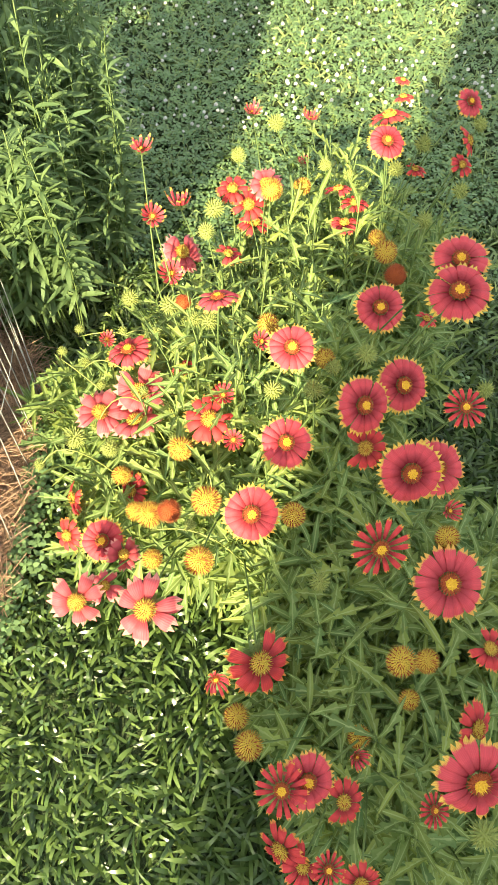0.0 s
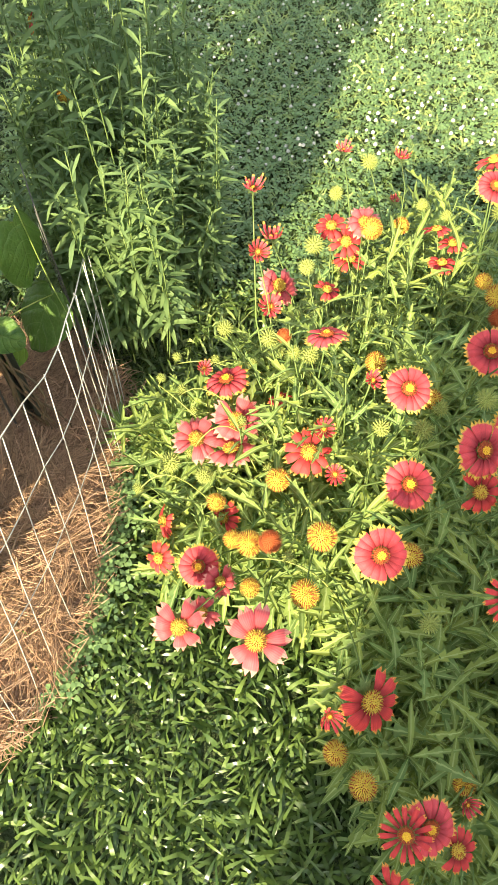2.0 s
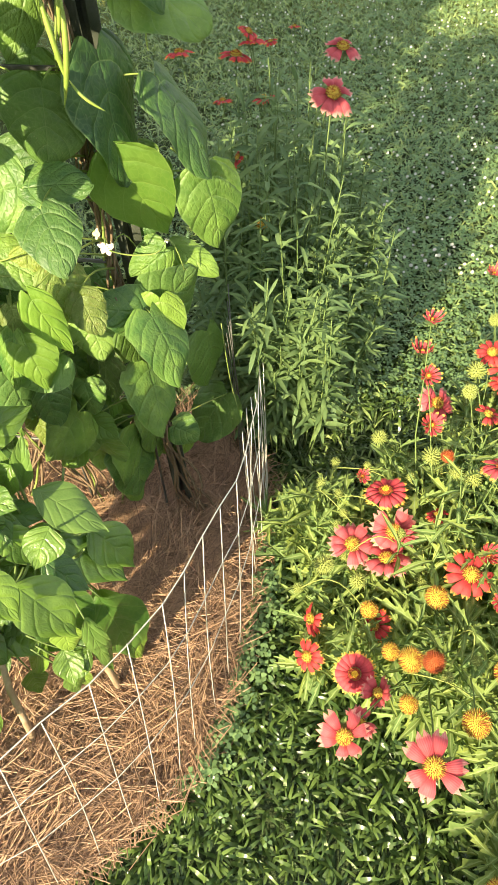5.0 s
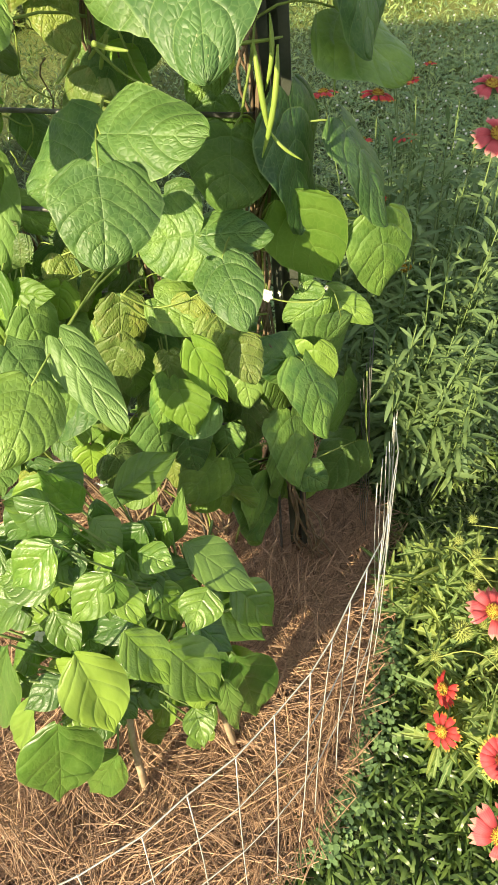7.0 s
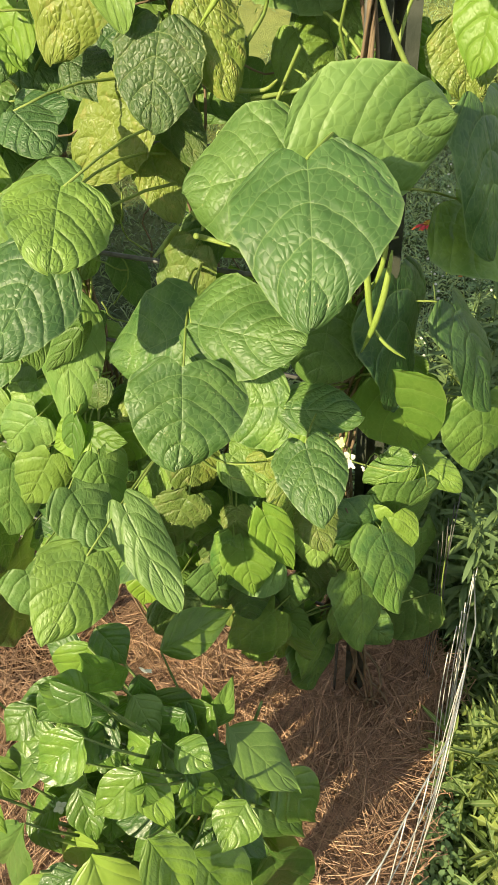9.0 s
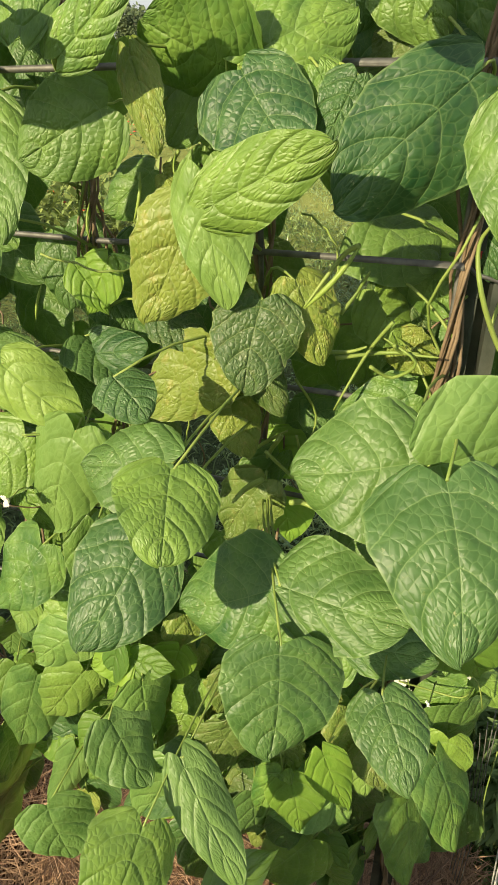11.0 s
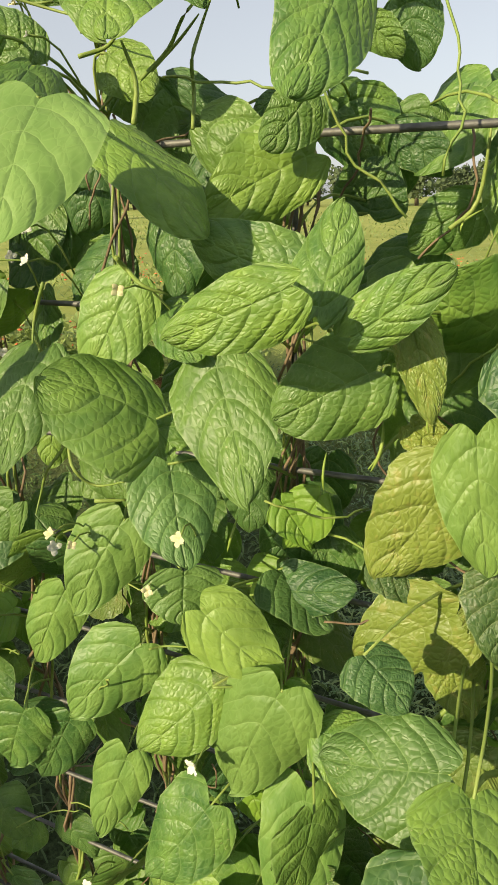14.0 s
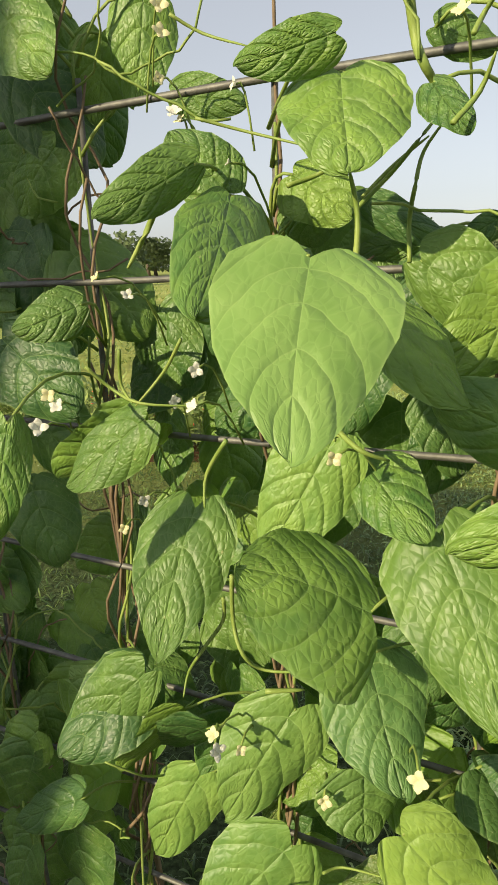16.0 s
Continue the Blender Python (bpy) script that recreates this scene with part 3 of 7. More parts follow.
def build_trellis():
    p = thing("wire_panel_trellis", (-1.0, panel_y(-1.0), 0), "galvanised welded wire panel trellis carrying bean vines", "trellis")
    for z in RAILS:
        pts = [(-2.4 + 0.2 * k, panel_y(-2.4 + 0.2 * k), z + 0.004 * math.sin(k + z * 7)) for k in range(11)]
        pts.append((-0.4, panel_y(-0.4), z))
        part("rail_wire", mesh_of("rail_wire", *tube(pts, 0.0034, 8), M_WIRE), p)
    for x in RODS:
        pts = [(x + 0.003 * math.sin(k), panel_y(x) + 0.007, 0.05 + 1.87 * k / 6) for k in range(7)]
        part("rod_wire", mesh_of("rod_wire", *tube(pts, 0.003, 8), M_WIRE), p)
    for n, (px, top) in enumerate(((-0.377, 1.86), (-2.3, 1.95))):
        post = thing("steel_post", (px, panel_y(px) + 0.035, 0), "dark painted steel channel post holding the wire panel", "post", "trellis posts")
        y = panel_y(px) + 0.027
        prof = [(-0.026, 0), (-0.007, -0.002), (-0.005, 0.018), (0.007, 0.018), (0.009, -0.002), (0.026, 0), (0.026, 0.003), (0.0115, 0.001), (0.0095, 0.021), (-0.0075, 0.021), (-0.0095, 0.001), (-0.026, 0.003)]
        q = len(prof)
        lean = 0.013 if n == 0 else 0.0
        verts = [(px + a * 0.8 + lean * (1.6 - z), y + b, z) for z in (-0.05, top) for a, b in prof]
        faces = [(i, (i + 1) % q, q + (i + 1) % q, q + i) for i in range(q)] + [tuple(range(q))[::-1], tuple(range(q, 2 * q))]
        part("post_body", mesh_of("post_body", verts, faces, M_POST, smooth=False), post)
        for k in range(30):
            z = 0.1 + k * 0.058
            vs = [(px + lean * (1.6 - z) - 0.016 + a * 0.004, y - 0.0015 - 0.002 * b, z + c * 0.004) for b in (0, 1) for a, c in ((-1, -1), (1, -1), (0.7, 1), (-0.7, 1))]
            fs = [(4, 5, 6, 7), (0, 1, 5, 4), (1, 2, 6, 5), (2, 3, 7, 6), (3, 0, 4, 7)]
            if n == 0 and k % 2 == 0:
                part("stud", mesh_of("stud", vs, fs, M_POST, smooth=False), post)
        if n == 0:
            for z in (1.418, 0.963, 0.51):
                foot, px = px, px + lean * (1.6 - z)
                pts = [(px - 0.036, y + 0.012, z + 0.004), (px - 0.029, y - 0.004, z + 0.008), (px - 0.012, y - 0.009, z - 0.008), (px + 0.01, y - 0.01, z - 0.014),
                       (px + 0.03, y - 0.004, z - 0.004), (px + 0.038, y + 0.01, z + 0.006), (px + 0.03, y + 0.03, z + 0.004)]
                part("tie_wire", mesh_of("tie_wire", *tube(pts, 0.0022, 6), M_WIRE), post, "bent galvanised tie wire")
                px = foot
            vs = [(px + 0.002 + a, y - 0.0015, 1.418 + c) for a, c in ((-0.012, -0.012), (-0.008, -0.012), (-0.008, 0.012), (-0.012, 0.012))]
            vs += [(a, b - 0.001, c) for a, b, c in vs]
            part("paint_mark", mesh_of("paint_mark", vs, [(4, 5, 6, 7), (0, 1, 5, 4), (1, 2, 6, 5), (2, 3, 7, 6), (3, 0, 4, 7)], M_RED, smooth=False), post, "small red paint mark")


build_ground()
build_trellis()
build_fence()

# ---- bean vines ----
BEAN_FORM = dict(fold=0.1, droop=0.13, cup=0.5, wave=0.05, quilt=0.011, nu=7, nv=20)
BEAN = [leaf_mesh("bean_leaf", M_BEAN, 10 + k, lobe=0.1, peak=0.6, blunt=0.5, point=0.04, heart=0.3, asym=(0.2, -0.2, 0.08, -0.08)[k % 4], **BEAN_FORM) for k in range(8)]
BEAN_TIP = [leaf_mesh("bean_leaf_pointed", M_BEAN, 80 + k, lobe=0.12, peak=0.56, blunt=0.6, point=0.2, heart=0.3, **BEAN_FORM) for k in range(4)]
BEAN_PALE = [leaf_mesh("bean_leaf_pale", M_BEAN_PALE, 90 + k, lobe=0.1, peak=0.58, blunt=0.52, point=(0.05, 0.2)[k % 2], heart=0.3, **BEAN_FORM) for k in range(6)]
BEAN_OLD = [leaf_mesh("bean_leaf_old", M_BEAN_OLD, 30 + k, nv=22, nu=7, lobe=0.1, wave=0.05, quilt=0.02, peak=0.6, blunt=0.52, point=0.06, ragged=0.05, heart=0.3, cup=0.5) for k in range(4)]
BEAN_LIME = [leaf_mesh("bean_leaf_young", M_BEAN_LIME, 40 + k, lobe=0.12, fold=0.16, quilt=0.008, blunt=0.75, point=0.2, heart=0.12) for k in range(4)]
BEAN_BROAD = [leaf_mesh("bean_leaf_broad", M_BEAN_BROAD, 52, lobe=0.1, fold=0.1, droop=0.1, quilt=0.01, peak=0.52, blunt=0.6, point=0.12, heart=0.3)]
VINES = []
for vx in (-0.3, -0.55, -0.8, -1.05, -1.35, -1.7):
    VINES.append((vx, thing("bean_plant", (vx, panel_y(vx) - 0.03, 0.02), "leafy climbing bean plant on the wire panel", "bean plant", "bean plants on the trellis")))
bean_rng = random.Random(21)


def vine_at(x):
    return min(VINES, key=lambda v: abs(v[0] - x))[1]


def bean_leaf(base, tip, width, look_="g", roll=0.0, face=None, stalk=True):
    """One leaf with its stalk back to the panel. look_: g green, y yellowing, l young, b broad and pale, t pointed, p pale."""
    r = bean_rng
    kit = {"g": BEAN, "t": BEAN_TIP, "p": BEAN_PALE, "y": BEAN_OLD, "l": BEAN_LIME, "b": BEAN_BROAD}[look_]
    plant = vine_at(base[0])
    leaf = part("leaf", kit[r.randrange(len(kit))], plant, leaf_pose(base, tip, width, roll + r.uniform(-14, 14), face), "yellowing spotted leaf" if look_ == "y" else "")
    if stalk:
        x, y, z = base
        rod = min(RODS, key=lambda q: abs(q - x))
        end = (rod + r.uniform(-0.006, 0.006), panel_y(rod) + r.uniform(-0.004, 0.008), z - r.uniform(0.01, 0.06))
        pts = bend(base, end, 0.018, (r.uniform(-0.01, 0.01), -0.005, 0), 5)
        part("leaf_stalk", mesh_of("leaf_stalk", *tube(pts, [0.0013, 0.0014, 0.0015, 0.0016, 0.0018, 0.0021], 5), M_VINE), leaf)


def bean_pod(a, b, sag=0.0):
    pts = bend(a, b, 0, (sag, -0.004, 0), 8)
    k = min(1.0, (Vector(a) - Vector(b)).length / 0.09)
    rad = [k * q for q in (0.001, 0.0022, 0.0031, 0.0034, 0.0033, 0.0034, 0.003, 0.002, 0.0006)]
    part("bean_pod", mesh_of("bean_pod", *tube(pts, rad, 8), M_POD), vine_at(a[0]), "slim pale green bean pod")


def bean_stem(points, thick=0.0016):
    """A bare stalk that arches between the leaves."""
    pts = [Vector(p) for p in points]
    fine = []
    for i in range(len(pts) - 1):
        p0, p1, p2, p3 = pts[max(i - 1, 0)], pts[i], pts[i + 1], pts[min(i + 2, len(pts) - 1)]
        for k in range(4):
            f = k / 4
            fine.append(0.5 * (2 * p1 + (p2 - p0) * f + (2 * p0 - 5 * p1 + 4 * p2 - p3) * f * f + (3 * p1 - p0 - 3 * p2 + p3) * f ** 3))
    fine.append(pts[-1])
    part("bare_stalk", mesh_of("bare_stalk", *tube(fine, [thick * (1 - 0.6 * (i / (len(fine) - 1)) ** 3) for i in range(len(fine))], 7), M_VINE), vine_at(points[0][0]), "arching yellow-green stalk")


def blossom_mesh(seed):
    r = random.Random(seed)
    verts, faces = [], []
    for k in range(4):
        a = k * 1.6 + r.uniform(-0.3, 0.3)
        o = len(verts)
        for i in range(4):
            f = i / 3
            w = 0.45 * math.sin(math.pi * (0.15 + 0.75 * f))
            for u in (-1, 0, 1):
                verts.append((math.cos(a) * f + -math.sin(a) * w * u, math.sin(a) * f + math.cos(a) * w * u, 0.7 * math.sin(f * 1.8) - 0.2 * abs(u) * f))
        for i in range(3):
            for u in range(2):
                q = o + i * 3 + u
                faces.append((q, q + 1, q + 4, q + 3))
    return verts, faces


BLOSSOM = [mesh_of("bean_blossom", *blossom_mesh(k), M_WHITE) for k in range(3)]
BLOSSOM_CREAM = [mesh_of("bean_blossom_cream", *blossom_mesh(k + 5), M_CREAM) for k in range(2)]


def bean_blossom(at, size, cream=False):
    r = bean_rng
    kit = BLOSSOM_CREAM if cream else BLOSSOM
    m = Matrix.Translation(at) @ Euler((r.uniform(0.6, 1.6), r.uniform(-0.6, 0.6), r.uniform(-1, 1))).to_matrix().to_4x4() @ Matrix.Diagonal((size / 2, size / 2, size / 2, 1))
    b = part("blossom", kit[r.randrange(len(kit))], vine_at(at[0]), m, "pale cream blossom" if cream else "small white blossom")
    x, y, z = at
    part("blossom_stalk", mesh_of("blossom_stalk", *tube(bend(at, (x + r.uniform(-0.03, 0.03), min(y + 0.07, panel_y(x)), z - 0.05), 0.02, (0, 0, 0), 4), 0.001, 5), M_VINE), b)


def build_vines():
    r = random.Random(77)
    for vx, plant in VINES:
        for k in range(3 if vx > -1.5 else 2):
            rod = min(RODS, key=lambda q: abs(q - vx - (k - 1) * 0.2))
            for s in range(4 if vx < -0.4 else 2):
                ph, z, pts = r.uniform(0, 6.28), 0.03, []
                x0 = vx + r.uniform(-0.04, 0.04)
                turn, phase, grow = r.uniform(14, 30), r.uniform(0, 6), r.uniform(0.6, 1.6)
                top = r.uniform(1.5, 2.05)
                while z < top:
                    g = min(1.0, z / 0.5)
                    xx = x0 + (rod - x0) * g
                    rr = grow * (0.009 + 0.006 * math.sin(z * 7 + ph) + 0.004 * math.sin(z * 23 + phase))
                    pts.append((xx + rr * math.cos(z * turn + ph), panel_y(xx) + 0.004 + rr * math.sin(z * turn + ph), z))
                    z += 0.03
                mat = M_DRY if s < 3 else M_VINE
                part("vine_stem", mesh_of("vine_stem", *tube(pts, [0.0032 - 0.0018 * i / len(pts) for i in range(len(pts))], 6), mat), plant, "brown twisted dry vine stem" if s < 3 else "green vine stem")
        for k in range(26 if vx < -0.4 else 0):
            z = r.uniform(0.5, 1.95)
            x = vx + r.uniform(-0.15, 0.15)
            y = panel_y(x) + (0.03 if k % 2 == 0 else -r.uniform(-0.01, 0.06))
            pts = [Vector((x, y, z))]
            d = Vector((r.uniform(-1, 1), r.uniform(-0.5, 0.2), r.uniform(-0.3, 1))).normalized()
            for q in range(r.randrange(7, 17)):
                d = (d + Vector((r.uniform(-0.6, 0.6), r.uniform(-0.3, 0.3), r.uniform(-0.4, 0.5)))).normalized()
                pts.append(pts[-1] + d * 0.012)
            part("tendril", mesh_of("tendril", *tube(pts, 0.0012, 5), M_VINE if k % 2 else M_DRY), plant)


build_vines()

# ---- pepper plants ----
PEPPER = [leaf_mesh("pepper_leaf", M_PEPPER, 60 + k, peak=0.8, blunt=0.95, lobe=0.0, heart=0.06, fold=0.22, droop=0.16, wave=0.045, quilt=0.013, veins=4.5, point=0.25, ragged=0.01) for k in range(6)]
PEPPER_LIME = [leaf_mesh("pepper_leaf_pale", M_PEPPER_LIME, 70 + k, peak=0.8, blunt=0.95, lobe=0.0, heart=0.06, fold=0.2, droop=0.13, wave=0.04, quilt=0.012, point=0.25, ragged=0.01) for k in range(2)]
PEPPERS = [thing("pepper_plant", (-0.63, 0.43, 0.03), "bushy pepper plant with glossy green leaves in the straw bed", "pepper plant", "pepper plants"),
           thing("pepper_plant", (-0.47, 0.56, 0.03), "bushy pepper plant with glossy green leaves in the straw bed", "pepper plant", "pepper plants")]
pepper_rng = random.Random(5)
FORKS = [Vector((-0.6, 0.5, 0.42)), Vector((-0.5, 0.6, 0.48))]


def pepper_leaf(base, tip, width, look_="g", roll=0.0, face=(0.1, -0.6, 0.8)):
    r = pepper_rng
    kit = PEPPER_LIME if look_ == "l" else PEPPER
    k = 0 if (Vector(base) - FORKS[0]).length < (Vector(base) - FORKS[1]).length else 1
    leaf = part("leaf", kit[r.randrange(len(kit))], PEPPERS[k], leaf_pose(base, tip, width, roll + r.uniform(-7, 7), face))
    b = Vector(base)
    inner = b.lerp(FORKS[k] + Vector((0, 0, 0.08)), 0.45)
    part("leaf_stalk", mesh_of("leaf_stalk", *tube(bend(b, inner, -0.008, (0, 0, 0), 4), [0.0013, 0.0015, 0.0018, 0.002, 0.0022], 5), M_STEM), leaf)


def pepper_blossom(at, size):
    k = 0 if (Vector(at) - FORKS[0]).length < (Vector(at) - FORKS[1]).length else 1
    m = Matrix.Translation(at) @ Euler((0.9, 0.2, pepper_rng.uniform(0, 6))).to_matrix().to_4x4() @ Matrix.Diagonal((size / 2, size / 2, size / 3, 1))
    part("blossom", BLOSSOM[0], PEPPERS[k], m, "small white pepper blossom")


def build_pepper_stems():
    r = random.Random(9)
    for k, (root, fork) in enumerate((((-0.63, 0.43, 0.0), FORKS[0]), ((-0.455, 0.53, 0.0), FORKS[1]))):
        p = PEPPERS[k]
        mid = Vector(root).lerp(fork, 0.6) + Vector((0.0, -0.01, 0.02))
        part("trunk", mesh_of("trunk", *tube([root, Vector(root).lerp(mid, 0.5), mid, fork], [0.008, 0.0075, 0.0065, 0.005], 8), M_WOOD), p, "tan woody stem")
        for q in range(9):
            a = q * 0.7 + k
            end = fork + Vector((0.1 * math.cos(a) - 0.01, 0.09 * math.sin(a), r.uniform(0.08, 0.24)))
            part("branch", mesh_of("branch", *tube(bend(fork, end, 0.0, (0.01 * math.sin(q), 0, 0), 5), [0.0045, 0.004, 0.0035, 0.003, 0.0024, 0.0018], 6), M_STEM), p)


build_pepper_stems()

# ---- blanket flowers ----


def petal_ring(name, mat, seed, n, width, r0=0.16, droop=0.05, gap=None, ragged=0.03):
    """A ring of fringed petals, one across, facing +Z."""
    r = random.Random(seed)
    verts, uvs, faces = [], [], []
    for k in range(n):
        if gap and k in gap:
            continue
        a = 2 * math.pi * (k + r.uniform(-0.12, 0.12)) / n
        L, dz, bow = r.uniform(0.92, 1.05) * (0.5 - r0), r.uniform(-0.02, 0.03), r.uniform(0.3, 1.5) * droop
        o = len(verts)
        rows = (0.0, 0.3, 0.6, 0.82, 0.93, 1.0)
        for i, f in enumerate(rows):
            h = width * (0.45, 0.75, 0.97, 1.0, 0.92, 0.8)[i] / 2
            for q, u in enumerate((-1, -0.5, 0, 0.5, 1)):
                tooth = (0, 0, 0, 0, (0, -0.2, 0, -0.2, 0)[q] * 0.0, (-0.15, 0.4, -0.35, 0.42, -0.2)[q])[i] * width * 0.7
                rad = r0 + f * L + tooth
                x, y = rad, u * h
                z = dz * f - bow * f * f * 1.2 + 0.26 * width * (1 - u * u) * math.sin(f * 2.6) + 0.02 * (k % 2)
                verts.append((x * math.cos(a) - y * math.sin(a), x * math.sin(a) + y * math.cos(a), z))
                uvs.append(((u + 1) / 2, min(1.0, f + (0.04 if i == 5 else 0))))
        for i in range(len(rows) - 1):
            for q in range(4):
                s = o + i * 5 + q
                faces.append((s, s + 1, s + 6, s + 5))
    return mesh_of(name, verts, faces, mat, uvs)


def spiky_ball(name, mat, n, core=0.5, spike=0.14, low=-0.2, flat=0.6, wide=0.06, mats=None, ring=0.5):
    """A dome of little spikes; with two materials the outer ring takes the second."""
    verts, faces, tint = [], [], []
    for k in range(n):
        zz = 1 - (1 - low) * (k + 0.5) / n
        rr, a = math.sqrt(max(0, 1 - zz * zz)), k * 2.39996
        c = Vector((rr * math.cos(a), rr * math.sin(a), zz))
        p = Vector((c.x * core, c.y * core, c.z * core * flat))
        u = c.orthogonal().normalized() * wide
        w = c.cross(u)
        o = len(verts)
        verts += [p * 0.75 + u, p * 0.75 + w, p * 0.75 - u, p * 0.75 - w, p + Vector((c.x, c.y, c.z)) * spike]
        faces += [(o, o + 1, o + 4), (o + 1, o + 2, o + 4), (o + 2, o + 3, o + 4), (o + 3, o, o + 4)]
        tint += [1 if mats and (zz < ring if ring is not None else k % 5 in (0, 2)) else 0] * 4
    o = len(verts)
    rings = 5
    for i in range(rings + 1):
        zz = 1 - (1 - low) * i / rings
        rr = math.sqrt(max(0.0, 1 - zz * zz))
        for k in range(12):
            verts.append((rr * core * 0.86 * math.cos(k * math.pi / 6), rr * core * 0.86 * math.sin(k * math.pi / 6), zz * core * flat * 0.86))
    for i in range(rings):
        for k in range(12):
            q = (k + 1) % 12
            faces.append((o + i * 12 + k, o + (i + 1) * 12 + k, o + (i + 1) * 12 + q, o + i * 12 + q))
            tint.append(1 if (mats and ring is not None and i >= rings * (1 - ring) * 0.8) else 0)
    me = mesh_of(name, verts, faces, mats if mats else mat, smooth=False)
    me.polygons.foreach_set("material_index", tint)
    return me


RINGS = {
    "f": [petal_ring("petals", M_PETAL, 100 + k, 16 + k % 3, 0.158, droop=0.04 + 0.02 * k) for k in range(4)],
    "t": [petal_ring("petals_thin", M_PETAL_DARK, 110 + k, 15, 0.1, droop=0.03) for k in range(3)],
    "p": [petal_ring("petals_faded", M_PETAL_PINK, 120 + k, 10, 0.27, droop=0.12, gap=((2, 6), (4,), (1, 5, 8))[k]) for k in range(3)],
    "d": [petal_ring("petals_dark", M_PETAL_DARK, 130 + k, 11, 0.2, droop=0.1, gap=((3,), (5, 6))[k]) for k in range(2)],
    "s": [petal_ring("petals_closed", M_PETAL, 140 + k, 13, 0.13, droop=-0.35) for k in range(3)],
}
DISC = [spiky_ball("disc", None, 90, 0.155, 0.028, 0.0, 0.5, 0.014, [M_DISC, M_RING], (0.86, 0.78)[k]) for k in range(2)]
HEART = [spiky_ball("disc_wide", None, 130, 0.17, 0.035, -0.1, 0.7, 0.014, [M_SEED, M_RING], None)]
SEEDS = [spiky_ball("seed_ball", None, 300, 0.43, 0.075, -0.75, 0.85, 0.024, [M_SEED, M_RING], None) for k in range(1)]
SEED_DARK = [spiky_ball("seed_ball_dark", M_RING, 300, 0.43, 0.07, -0.75, 0.85, 0.022)]
BUDS = [spiky_ball("bud", M_BUD, 70, 0.36, 0.16, -0.6, 0.8, 0.05)]


def bract_ring():
    verts, faces = [], []
    for k in range(14):
        a, o = k * 2 * math.pi / 14, len(verts)
        for f, h, z in ((0.05, 0.03, -0.1), (0.2, 0.045, -0.1), (0.36, 0.004, -0.02 - 0.08 * (k % 2))):
            for u in (-1, 1):
                verts.append((f * math.cos(a) - u * h * math.sin(a), f * math.sin(a) + u * h * math.cos(a), z))
        faces += [(o, o + 1, o + 3, o + 2), (o + 2, o + 3, o + 5, o + 4)]
    return mesh_of("bract_collar", verts, faces, M_STEM)


BRACTS = bract_ring()


def lobed_leaf(seed, lobes=True, broad=1.0):
    """A long leaf of length 1 along +Y, some with pointed side lobes, facing +Z."""
    r = random.Random(seed)
    verts, faces = [], []
    n = 12
    bow, teeth = r.uniform(0.1, 0.5), r.choice(((4, 7), (5, 8), (4, 6, 9)))
    for i in range(n + 1):
        v = i / n
        h = (0.012 + 0.046 * math.sin(math.pi * min(1, v * 1.02)) ** 0.9) * (0.75 + 0.25 * v) * broad
        for u in (-1, 0, 1):
            w, dy = h, 0.0
            if lobes and u and i in teeth:
                w, dy = h * r.uniform(1.5, 2.4), 0.1
            elif lobes and u and i - 1 in teeth:
                w = h * 0.7
            w = w if i < n else 0.003
            z = -bow * v * v + 0.05 * math.sin(v * 5)
            verts.append((u * w, v + dy, z + 0.3 * abs(u) * w))
    for i in range(n):
        for k in range(2):
            a = i * 3 + k
            faces.append((a, a + 1, a + 4, a + 3))
    return verts, faces


STRAP_UV = [(u / 2, i / 12) for i in range(13) for u in range(3)]
GAIL = [mesh_of("long_leaf", *lobed_leaf(200 + k, k % 3 != 0, 1.25), M_GAIL, STRAP_UV) for k in range(6)]
WILD = [mesh_of("narrow_leaf", *lobed_leaf(220 + k, False, 1.75), M_WILD, STRAP_UV) for k in range(4)]
flower_rng = random.Random(31)


